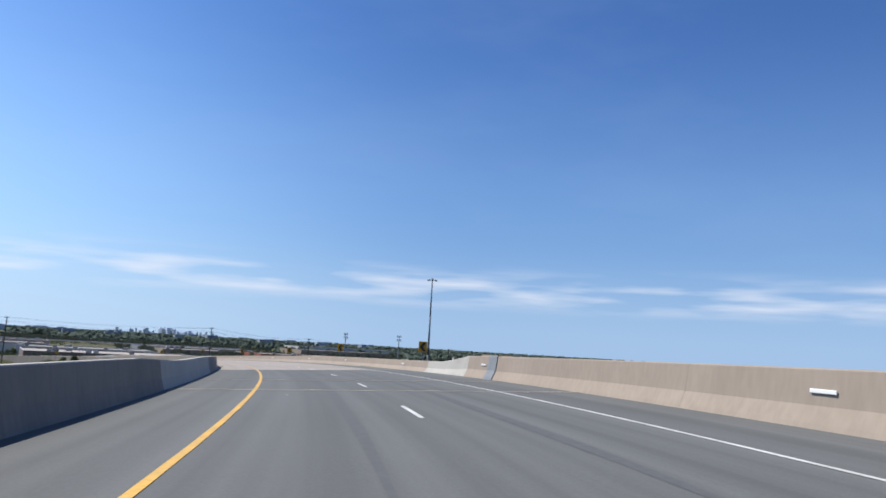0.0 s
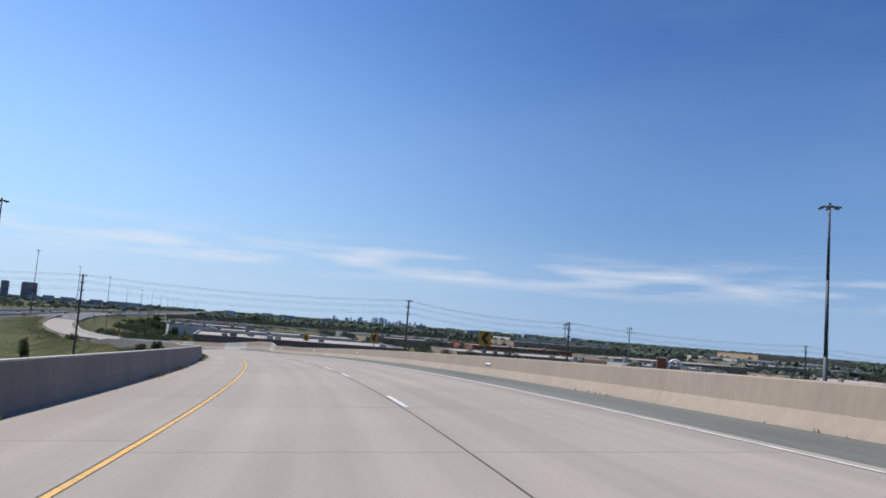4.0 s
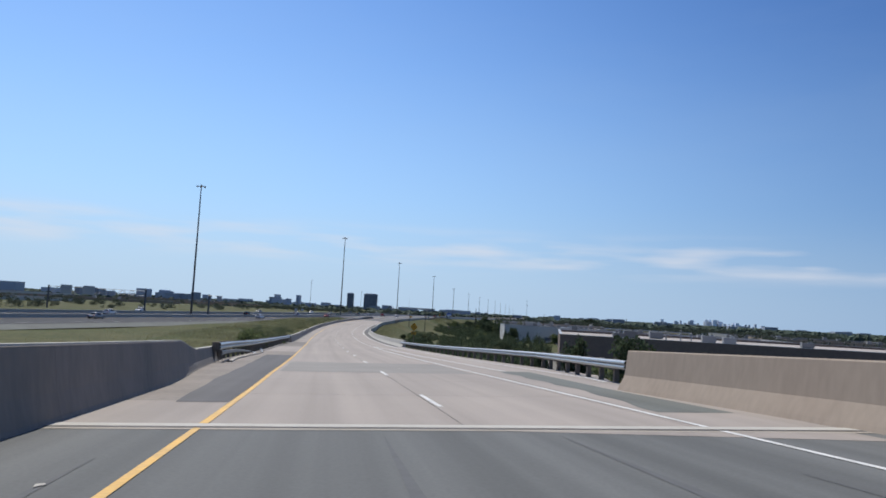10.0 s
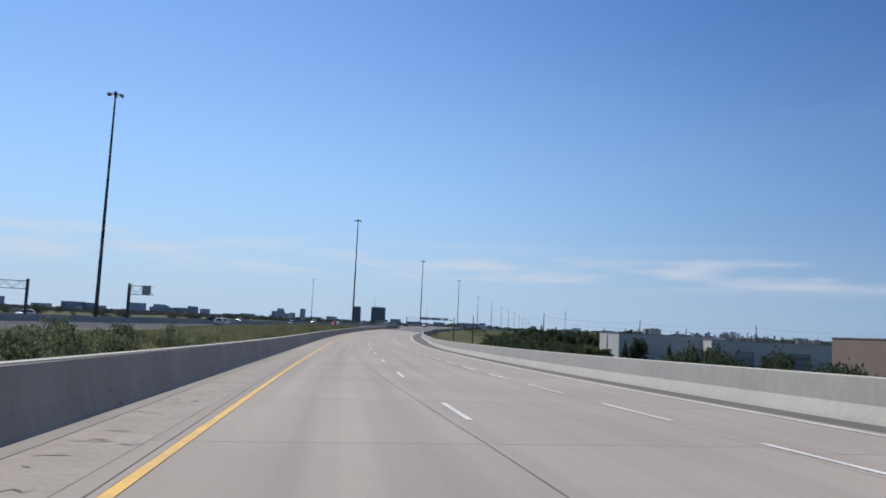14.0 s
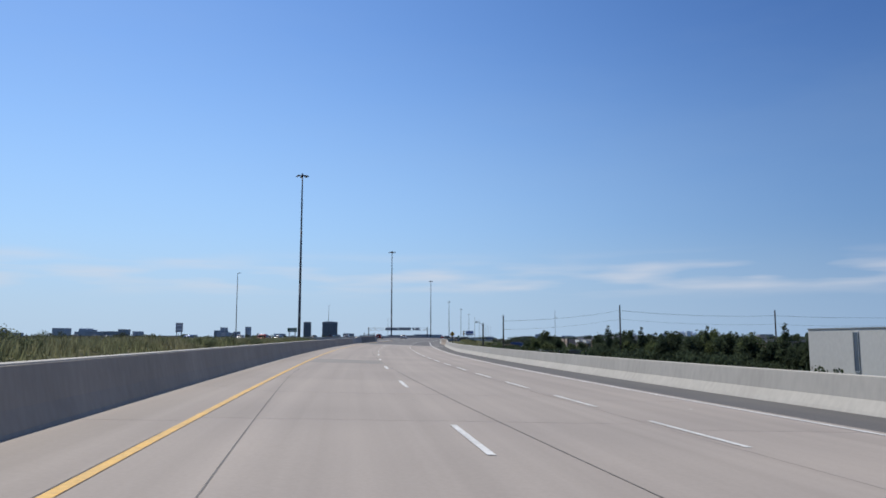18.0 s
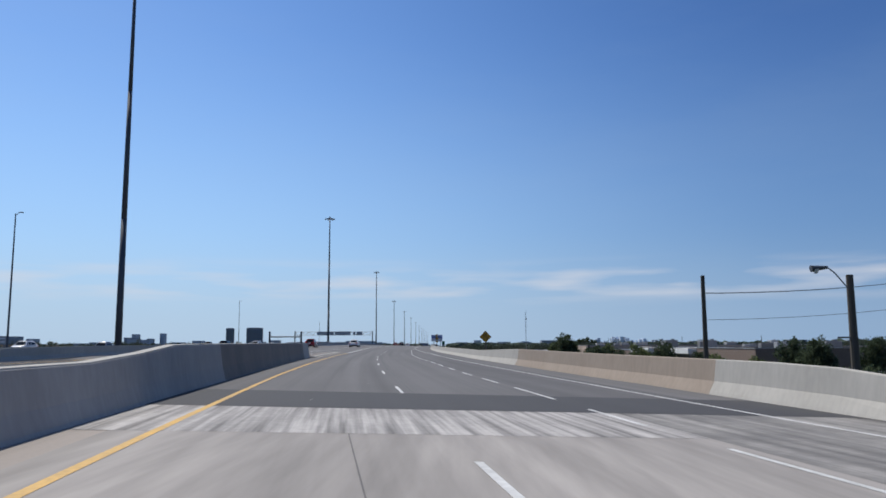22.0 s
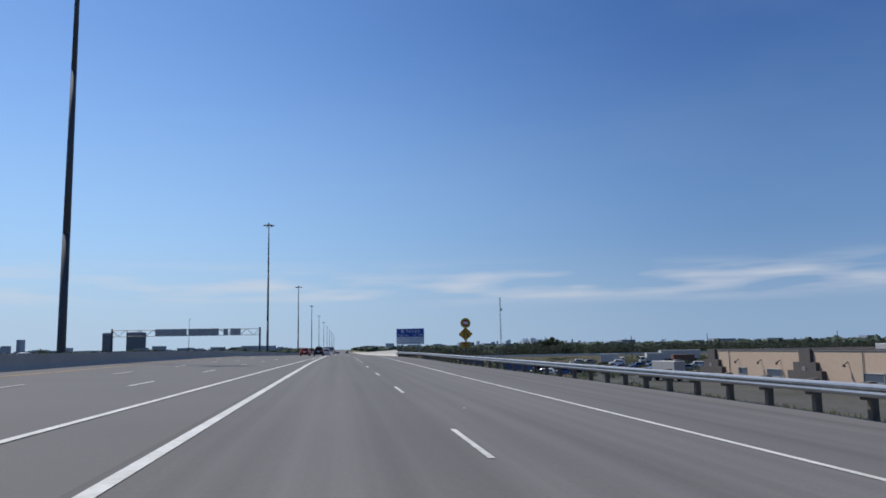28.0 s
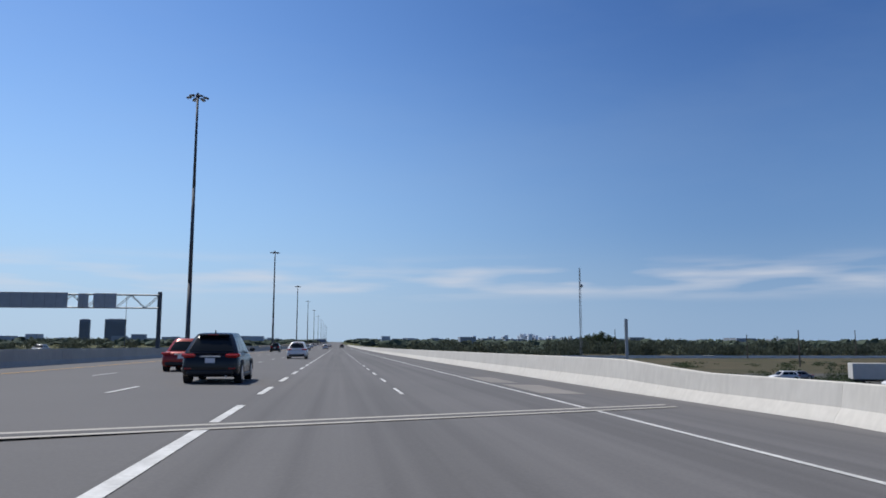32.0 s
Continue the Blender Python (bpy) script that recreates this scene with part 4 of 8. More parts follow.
R_HEIGHT = knots("-200:1.32 38.5:1.32 43.5:0.84 60:0.84 78:0.97 214.5:0.95 220:1.34 296:1.34 350:0.98 655:0.98")
R_HEIGHT2 = knots("300:0.98 610:0.98 620:1.0 622:1.3 655:1.3 671:0.98 900:0.98 903:0.98 908:1.32 4000:1.32")
L_HEIGHT = knots("-200:1.12 20:1.12 27:0.95 40:1.05 210:0.98 222:1.32 296:1.32 301.5:0.87 312:0.84 330:1.02 610:1.02 618.6:1.0 623.6:1.32 700:1.32")
barrier(1, [(-100, 38.5, "barrier_warm"), (38.5, 47, "barrier_pale"), (47, 214.5, "barrier_warm"), (214.5, 221, "barrier_buff"), (221, 237, "barrier_warm"), (237, 250, "barrier_pale"), (250, 273.5, "barrier_warm"), (273.5, 281.5, "barrier_pale"), (281.5, 293, "barrier_warm")],
        "sunlit buff concrete barrier along the outside of the ramp", R_HEIGHT, panel=11.0)
barrier(1, [(359, 627.5, "barrier_pale"), (627.5, 655, "barrier_warm"), (655, 778, "barrier_pale")], "pale concrete barrier along the merging lane", R_HEIGHT2, panel=18.0)
barrier(1, [(889, 1600, "barrier_white")], "pale concrete bridge parapet", R_HEIGHT2, panel=8.0)
# inner runs: darker concrete carries part of their shade in its colour
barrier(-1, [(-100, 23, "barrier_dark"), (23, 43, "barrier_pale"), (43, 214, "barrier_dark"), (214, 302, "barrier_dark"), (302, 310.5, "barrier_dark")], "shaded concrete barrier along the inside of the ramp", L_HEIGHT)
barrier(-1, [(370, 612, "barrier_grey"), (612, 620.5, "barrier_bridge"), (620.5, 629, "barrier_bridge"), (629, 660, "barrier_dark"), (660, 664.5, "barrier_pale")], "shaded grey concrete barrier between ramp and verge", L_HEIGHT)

chip_b = thing("chipped_joint", Matrix(), "dark chipped gap at a joint of the outer barrier", "joint")
sweep("gap", 239.1, 239.5, lambda q: U_RIGHT(q) - 0.012, [(0, 0.02), (0.04, 0.07), (0.19, 0.30), (0.22, 0.42), (0.3, 0.42), (0.3, 0.02)], M["crack"], chip_b, step=0.4)
sweep("broken_edge", 238.7, 239.1, lambda q: U_RIGHT(q) - 0.02, [(0, 0.0), (0.04, 0.08), (0.17, 0.24), (0.3, 0.24), (0.3, 0.0)], M["rough_concrete"], chip_b, step=0.4)

# white marker plates on the face of the outer barrier
for s in (12.3, 35.6, 53.5, 74, 93.9, 117.5, 140, 173.8, 194.9, 211.5, 237.4, 273.8):
    mk = thing("barrier_marker", on_road(s, float(U_RIGHT(s))), "white reflective marker plate on the barrier face", "reflector", "barrier markers")
    k = float(R_HEIGHT(s))
    part("plate", bm_box((0.19, 0, 0.50 * k), (0.03, 0.72, 0.075), 0.008), M["sign_white"], mk)
    part("bracket", bm_box((0.215, 0, 0.50 * k), (0.05, 0.12, 0.06)), M["galv"], mk)

# ---- the bridge over the underpass ----
bridge = thing("bridge", Matrix(), "concrete ramp bridge on girders and abutments over an underpass", "bridge", kind="structure")
for u0 in (-3.6, -1.2, 1.2, 3.6, 6.0, 8.2):
    sweep("girder", 251, 283.5, u0, [(-0.25, -1.0), (0.25, -1.0), (0.25, -1.85), (-0.25, -1.85)], M["barrier_bridge"], bridge, step=8.0)
for s0 in (249.6, 283.2):
    us = np.array([-4.6, 2.0, 9.6])
    lo_z = [float(ground_z(*road(s0, u)[:2])[0]) - 7.0 for u in us]
    v = []
    for sq in (s0, s0 + 0.9):
        for u, zl in zip(us, lo_z):
            q = road(sq, u, -0.95)
            v += [tuple(q), (q[0], q[1], zl)]
    f = [(2 * i + a, 2 * i + 2 + a, 2 * i + 3 + a, 2 * i + 1 + a) for i in range(2) for a in (0, 6)] + [(0, 2, 8, 6), (2, 4, 10, 8), (0, 1, 7, 6), (4, 5, 11, 10)]
    mesh_ob("abutment", v, f, M["barrier_bridge"], bridge)
us = np.arange(-56, 56.1, 4.0)
pa, pb = road(260.0 + 0 * us, us), road(274.0 + 0 * us, us)
for arr in (pa, pb):
    arr[:, 2] = ground_z(arr[:, 0], arr[:, 1]) + 0.12
low_road = mesh_ob("underpass_road", np.stack([pa, pb], 1).reshape(-1, 3), [(2 * i, 2 * i + 1, 2 * i + 3, 2 * i + 2) for i in range(len(us) - 1)], M["yard_tar"])
tagged(low_road, "worn asphalt road that passes under the ramp", "road", kind="structure")

# ---- steel guide rails ----
WBEAM = [(0, 0.55), (-0.06, 0.60), (-0.075, 0.64), (-0.06, 0.68), (0, 0.71), (-0.06, 0.75), (-0.075, 0.79), (-0.06, 0.83), (0, 0.87), (0.012, 0.87), (-0.045, 0.83), (-0.06, 0.79), (-0.045, 0.75), (0.012, 0.71), (-0.045, 0.68), (-0.06, 0.64), (-0.045, 0.60), (0.012, 0.55)]


def guide_rail(side, s0, s1, u, label, hs=lambda s: 1.0 + 0 * s):
    g = thing("guide_rail", Matrix(), label, "guardrail", "roadside guardrails", kind="structure")
    n = round((s1 - s0) / 3.81)
    prof = WBEAM if side > 0 else [(-a, b) for a, b in reversed(WBEAM)]
    for i in range(n):
        a, c = s0 + (s1 - s0) * i / n, s0 + (s1 - s0) * (i + 1) / n
        sweep("rail", a, c - 0.01, u, prof, M["rail_steel"], g, step=4.0, hs=hs)
    k = round((s1 - s0) / 1.9)
    for i in range(k + 1):
        s = s0 + (s1 - s0) * i / k
        bm = bm_box((side * 0.24, 0, 0.32), (0.16, 0.16, 1.15), 0.012)
        box(bm, (side * 0.085, 0, 0.71), (0.15, 0.14, 0.34), 0.01)
        p = part("post", bm, M["post"], g)
        p.matrix_basis = on_road(s, float(u(s)), 0.87 * (float(hs(s)) - 1))
    return g


guide_rail(1, 295, 361, lambda s: np.interp(s, [295, 310, 345, 361], [8.9, 10.6, 9.8, 9.2]), "galvanised steel guide rail on timber posts beside the grass bank", lambda s: np.interp(s, [295, 320, 345, 361], [0.86, 0.83, 0.68, 0.66]))
guide_rail(1, 776, 890, lambda s: np.interp(s, [776, 786, 802, 815, 830, 854, 868, 882, 890], [9.0, 10.3, 10.25, 9.55, 8.85, 8.9, 8.3, 8.05, 8.75]), "galvanised steel guide rail on timber posts above the yard", lambda s: np.interp(s, [776, 786, 800, 880, 890], [0.95, 0.82, 0.76, 0.74, 0.84]))
rub = thing("rub_rail", Matrix(), "dark steel channel rail bolted below the guide rail", "guardrail", kind="structure")
sweep("channel", 878, 889.6, lambda s: np.interp(s, [868, 882, 890], [8.3, 8.05, 8.75]), [(0.0, 0.16), (-0.05, 0.17), (-0.05, 0.36), (0.0, 0.37), (0.02, 0.37), (0.02, 0.16)], M["post"], rub, step=2.0)
U_IN = lambda s: np.interp(s, [308, 315, 324, 334, 346, 356, 371], [-4.62, -4.85, -4.5, -4.45, -4.3, -4.15, -3.75])
inner_rail = guide_rail(-1, 308.4, 371, U_IN, "galvanised steel guide rail on timber posts along the inner verge", lambda s: 1.0 + 0 * s)
# a loose lower rail, a short kerb and a fallen pipe under it
CHANNEL = [(0.0, 0.30), (0.05, 0.33), (0.05, 0.47), (0.0, 0.50), (-0.012, 0.50), (0.035, 0.46), (0.035, 0.34), (-0.012, 0.30)]
sweep("lower_rail", 309.6, 323.5, U_IN, CHANNEL, M["galv"], inner_rail, step=2.0, label="dull lower rail hanging under the beam", hs=lambda s: np.interp(s, [309, 318, 323.5], [1.0, 0.85, 0.45]))
sweep("kerb", 309.0, 325.0, lambda s: U_IN(s) + 0.55 + 0.03 * np.sin(s * 0.8), [(0, 0), (-0.02, 0.07), (-0.2, 0.09), (-0.3, 0.0)], M["block"], inner_rail, step=1.5, label="chipped pale concrete kerb")
fallen = thing("fallen_pipe", on_road(329.0, -4.15, 0.07, 6), "dark steel pipe lying under the guide rail", "pipe")
part("pipe", bm_tube((0, -1.9, 0), (0, 1.9, 0.02), 0.06, n=8), M["galv"], fallen)
part("flange", bm_tube((0, 1.82, 0.02), (0, 1.92, 0.02), 0.09, n=8), M["galv"], fallen)
scrap_q = on_road(322.6, -4.2, 0.0, 20)
scrap = thing("broken_panel", scrap_q, "small white broken panel lying by the kerb", "debris")
part("panel", bm_box((0, 0, 0.12), (0.16, 0.34, 0.05), 0.01), M["sign_white"], scrap)
part("prop", bm_box((0, 0.1, 0.05), (0.12, 0.1, 0.1), 0.01), M["block"], scrap)

# ---- the motorway beside the ramp ----
mway = thing("motorway", Matrix(), "wide grey motorway carriageways beside the ramp", "road", kind="structure")


def mline(name, x0, x1, y0, y1, h, material, step=20.0, parent=None):
    ys = np.linspace(y0, y1, max(2, int((y1 - y0) / step) + 1))
    a = x0(ys) if callable(x0) else x0 + 0 * ys
    b = x1(ys) if callable(x1) else x1 + 0 * ys
    z = mainline_z(ys) + h
    v = np.stack([np.stack([a, ys, z], 1), np.stack([b, ys, z], 1)], 1).reshape(-1, 3)
    return mesh_ob(name, v, [(2 * i, 2 * i + 1, 2 * i + 3, 2 * i + 2) for i in range(len(ys) - 1)], material, parent or mway)


# right edge of the collector lanes: a shoulder at first, the ramp's own edge once they meet
ys_m = np.concatenate([np.arange(-600, 640, 20.0), np.arange(640, 900, 4.0), np.arange(900, 3800, 40.0)])
s_of_y = np.interp(ys_m, Y_ALL, S_ALL)
left_edge = road(s_of_y, U_YELLOW(s_of_y) - 0.2)
xr = np.where(ys_m < 645, 23.0, np.where(ys_m < 680, np.minimum(left_edge[:, 0] - 0.02, 26.5), left_edge[:, 0] - 0.0))
zr_m = np.where(ys_m < 645, mainline_z(ys_m), left_edge[:, 2])
va = np.stack([6.6 + 0 * ys_m, ys_m, np.where(ys_m < 645, mainline_z(ys_m), left_edge[:, 2]) + 0.18], 1)
vb = np.stack([xr, ys_m, zr_m], 1)
join = int(np.searchsorted(ys_m, 644))
mesh_ob("collector_lanes", np.stack([va, vb], 1).reshape(-1, 3)[:2 * join + 2], [(2 * i, 2 * i + 1, 2 * i + 3, 2 * i + 2) for i in range(join)], M["mway_tar"], mway)
mesh_ob("collector_lanes", np.stack([va, vb], 1).reshape(-1, 3)[2 * join:], [(2 * i, 2 * i + 1, 2 * i + 3, 2 * i + 2) for i in range(len(ys_m) - 1 - join)], M["asphalt_b"], mway)


ye = np.arange(-600, 641, 20.0)
ze = mainline_z(ye)
mesh_ob("gravel_shoulder", np.stack([np.stack([22.9 + 0 * ye, ye, ze + 0.004], 1), np.stack([25.6 + 0 * ye, ye, ze - 0.75], 1)], 1).reshape(-1, 3),
        [(2 * i, 2 * i + 1, 2 * i + 3, 2 * i + 2) for i in range(len(ye) - 1)], M["gutter"], mway)


def lane_z(x, y):
    xe, ze = np.interp(y, ys_m, xr), np.interp(y, ys_m, zr_m)
    za = np.interp(y, ys_m, va[:, 2])
    f = np.clip((xe - np.asarray(x)) / (xe - 6.6), 0, 1)
    return ze + (za - ze) * f


def cline(name, x, y0, y1, w, material, step=10.0):
    ys = np.linspace(y0, y1, max(2, int((y1 - y0) / step) + 1))
    xx = x(ys) if callable(x) else x + 0 * ys
    z = lane_z(xx, ys) + 0.012
    v = np.stack([np.stack([xx - w / 2, ys, z], 1), np.stack([xx + w / 2, ys, z], 1)], 1).reshape(-1, 3)
    return mesh_ob(name, v, [(2 * i, 2 * i + 1, 2 * i + 3, 2 * i + 2) for i in range(len(ys) - 1)], material, mway)


def x_w0(y):
    s = np.interp(y, Y_ALL, S_ALL)
    u = np.interp(s, [640, 665, 680, 721, 788, 827, 861, 892], [-10.2, -9.0, -8.0, -5.9, -3.85, -2.88, -2.25, -2.0])
    return np.where(np.asarray(y) < 640, 20.2, road(s, u)[..., 0])


cline("white_edge_line", x_w0, 200, 867, 0.16, M["white_paint"], 6.0)
cline("yellow_edge_line", 9.6, 200, 1600, 0.16, M["yellow_paint"])
for lane_x, first in ((16.5, 478.2), (13.1, 476.5)):
    for i in range(70):
        y0 = first + 12 * i
        cline("lane_dash", lane_x, y0, y0 + 3, 0.13, M["white_paint"], 3.0)
mline("separator", -3.0, 6.6, -600, 3800, -0.05, M["mway_tar"])
mline("express_lanes", -19.0, -3.0, -600, 3800, 0.0, M["mway_tar"])
mline("opposite_lanes", -42.0, -22.0, -600, 3800, 0.0, M["mway_tar"])
for lane_x in (-5.0, -8.8, -12.6, -16.2):
    mline("lane_line", lane_x - 0.07, lane_x + 0.07, 200, 1500, 0.012, M["white_paint"])


def long_barrier(x, y0, y1, label):
    b = thing("median_barrier", Matrix(), label, "barrier", "motorway barriers", kind="structure")
    ys = np.arange(y0, y1, 12.0)
    for a, c in zip(ys[:-1], ys[1:]):
        v, f = [], []
        za, zc = float(lane_z(x, a)) if x > 0 else float(mainline_z(a)), float(lane_z(x, c)) if x > 0 else float(mainline_z(c))
        for yy, z in ((a + 0.02, za), (c - 0.02, zc)):
            for dx, h in ((-0.3, 0), (-0.14, 0.3), (-0.09, 0.82), (0.09, 0.82), (0.14, 0.3), (0.3, 0)):
                v.append((x + dx, yy, z + h - 0.02))
        f = [(j, (j + 1) % 6, 6 + (j + 1) % 6, 6 + j) for j in range(6)] + [(5, 4, 3, 2, 1, 0), (6, 7, 8, 9, 10, 11)]
        mesh_ob("barrier_panel", v, f, M["barrier_pale"], b)
    return b


long_barrier(6.7, 300, 1500, "grey concrete median barrier between the carriageways")
long_barrier(-20.5, 300, 1300, "grey concrete barrier in the motorway's middle")

# kerbed nose between ramp and motorway
nose = thing("kerbed_island", Matrix(), "worn asphalt island with a pale concrete kerb at the merge", "traffic island", kind="structure")
def nose_u(s):
    return np.interp(s, [650, 665, 680, 694], [-3.2, -3.1, -3.0, -3.0])
sweep("kerb", 665, 693.5, nose_u, [(-0.1, 0), (-0.12, 0.06), (-0.15, 0.08), (-0.36, 0.08), (-0.4, 0.0)], M["barrier_pale"], nose)
strip("kerb_gutter", 665, 693.5, lambda s: nose_u(s) - 0.1, lambda s: nose_u(s) + 0.16, 0.006, M["block"], nose)
strip("island_top", 665, 693.3, lambda s: nose_u(s) - 0.35, lambda s: np.interp(s, [665, 693.5], [-5.9, -3.45]), 0.05, M["patch_brown"], nose)
sweep("kerb", 665, 693.5, lambda s: np.interp(s, [665, 693.5], [-5.9, -3.4]), [(0, 0), (0, 0.07), (-0.2, 0.07), (-0.25, 0.0)], M["barrier_pale"], nose)

# ---- high-mast lights ----
def high_mast(height):
    h = thing("high_mast_light", Matrix(), "tall dark steel high-mast light with a ring of floodlights", "street light", "high-mast lights")
    for k, (r1, r2) in enumerate(((0.36, 0.30), (0.295, 0.23), (0.225, 0.16))):
        part("pole_section", bm_tube((0, 0, height * k / 3), (0, 0, height * (k + 1) / 3), r1, r2, 16), M["mast"], h, smooth=True)
    bm = bm_box((0, 0, 0.1), (1.1, 1.1, 0.35), 0.05)
    for k in range(8):
        a = k * math.pi / 4
        tube(bm, (0.44 * math.cos(a), 0.44 * math.sin(a), 0.27), (0.44 * math.cos(a), 0.44 * math.sin(a), 0.42), 0.03, n=6)
    part("base_plate", bm, M["barrier_grey"], h)
    bm = bmesh.new()
    for k in range(20):
        a, c = 2 * math.pi * k / 20, 2 * math.pi * (k + 1) / 20
        tube(bm, (0.85 * math.cos(a), 0.85 * math.sin(a), height - 0.15), (0.85 * math.cos(c), 0.85 * math.sin(c), height - 0.15), 0.05, n=6)
    for k in range(4):
        a = math.pi * k / 2
        tube(bm, (0, 0, height - 0.1), (0.85 * math.cos(a), 0.85 * math.sin(a), height - 0.15), 0.04, n=6)
    part("ring", bm, M["mast"], h)
    bm = bm_tube((0, 0, height - 0.25), (0, 0, height + 0.45), 0.33, 0.14, 10)
    part("hood", bm, M["mast"], h)
    for k in range(6):
        a = math.pi * k / 3
        bm = bmesh.new()
        c = Vector((1.25 * math.cos(a), 1.25 * math.sin(a), height - 0.28))
        box(bm, (0, 0, 0), (0.75, 0.5, 0.24), 0.06)
        bmesh.ops.transform(bm, matrix=Matrix.Translation(c) @ Matrix.Rotation(a, 4, "Z") @ Matrix.Rotation(radians(14), 4, "Y"), verts=bm.verts)
        fl = part("floodlight", bm, M["mast"], h)
        bm = bmesh.new()
        box(bm, (0, 0, 0), (0.6, 0.4, 0.03))
        bmesh.ops.transform(bm, matrix=Matrix.Translation(c) @ Matrix.Rotation(a, 4, "Z") @ Matrix.Rotation(radians(14), 4, "Y") @ Matrix.Translation((0, 0, -0.14)), verts=bm.verts)
        part("lens", bm, M["lamp_glass"], fl)
    return h


first_mast = high_mast(42.2)
first_mast.matrix_basis = pose(-1.9, 501.8, 0.3)
for x, y, z, hh in ((0.2, 669.7, 0.6, 42.0), (-0.1, 820.6, 0.7, 39.0), (0.6, 981.4, 0.2, 38.2)):
    copy_thing(first_mast, pose(x, y, z - (42.2 - hh)))
low_mast = high_mast(33.5)
low_mast.matrix_basis = pose(0.5, 1129.8, -1.6)
for i, y in enumerate((1287.4, 1437, 1590, 1745, 1900, 2060, 2230, 2400)):
    copy_thing(low_mast, pose(0.2, y, float(mainline_z(y)) - 0.6 - 0.15 * i))
copy_thing(low_mast, pose(75.9, 301.1, 0.5))
copy_thing(low_mast, pose(213.8, 198.5, 1.6))
copy_thing(low_mast, pose(-1.5, 340.0, 0.0))

# slim lighting poles
def light_pole(height, arm=1.6):
    p = thing("light_pole", Matrix(), "slim grey steel lighting pole with a short arm", "street light", "lighting poles")
    part("pole", bm_tube((0, 0, 0), (0, 0, height), 0.16, 0.08, 8), M["mast"], p)
    if arm:
        bm = bm_tube((0, 0, height - 0.3), (arm, 0, height + 0.15), 0.05, n=6)
        box(bm, (arm + 0.25, 0, height + 0.12), (0.65, 0.26, 0.13), 0.03)
        part("lamp_arm", bm, M["mast"], p)
    return p


lp = light_pole(20.0, 0.5)
lp.matrix_basis = pose(-25.1, 694.0, -0.6)
copy_thing(lp, pose(-60, 1180, -1))
copy_thing(lp, pose(-48, 900, -1.0))

# ---- road signs ----
def chevron_sign():
    """A yellow board with a black arrowhead that points left, on one post."""
    sgn = thing("chevron_sign", Matrix(), "yellow chevron sign with a black arrowhead on a steel post", "road sign", "curve chevrons")
    part("post", bm_box((0, 0.05, -0.95), (0.07, 0.05, 2.5)), M["galv"], sgn)
    part("board", bm_box((0, 0, 0), (0.62, 0.03, 0.76), 0.01), M["sign_yellow"], sgn)
    bm = bmesh.new()
    y = -0.021
    for k in (1, -1):
        vs = [bm.verts.new(q) for q in ((-0.22, y, 0), (0.02, y, 0.30 * k), (0.24, y, 0.30 * k), (0.0, y, 0))]
        bm.faces.new(vs)
    part("arrowhead", bm, M["sign_black"], sgn)
    return sgn


chev = chevron_sign()
def turn_to(x, y, tx, ty):
    return math.degrees(math.atan2(-(x - tx), (y - ty)))
cpos = [(128.8, 48.0, 15.0), (134.7, 77.0, 14.4), (140.6, 110.3, 13.4), (143.0, 143.3, 12.3), (142.1, 170.8, 11.3), (138.9, 198.9, 10.15)]
eyes = [(112, 26), (119, 50), (126, 80), (131, 110), (133, 140), (132.5, 170)]
for i, (c, e) in enumerate(zip(cpos, eyes)):
    m4 = pose(c[0], c[1], c[2], 0, 0, turn_to(c[0], c[1], e[0], e[1]))
    if i == 0:
        chev.matrix_basis = m4
    else:
        copy_thing(chev, m4)


def flat_poly(bm, pts, y):
    bm.faces.new([bm.verts.new((p[0], y, p[1])) for p in pts])


def bar(bm, a, b, w, y):
    d = Vector((b[0] - a[0], b[1] - a[1])).normalized()
    nx, nz = -d.y * w / 2, d.x * w / 2
    flat_poly(bm, [(a[0] + nx, a[1] + nz), (b[0] + nx, b[1] + nz), (b[0] - nx, b[1] - nz), (a[0] - nx, a[1] - nz)], y)


def diamond_board(parent, half, name="board", material="sign_yellow"):
    bm = bmesh.new()
    box(bm, (0, 0, 0), (half * 1.414, 0.03, half * 1.414), 0.008)
    bmesh.ops.rotate(bm, cent=(0, 0, 0), matrix=Matrix.Rotation(radians(45), 3, "Y"), verts=bm.verts)
    b = part(name, bm, M[material], parent)
    bm = bmesh.new()
    for k in range(4):
        a, c = radians(90 * k), radians(90 * (k + 1))
        r = half * 0.94
        bar(bm, (r * math.cos(a), r * math.sin(a)), (r * math.cos(c), r * math.sin(c)), half * 0.035, -0.024)
    part("border", bm, M["sign_black"], b)
    return b


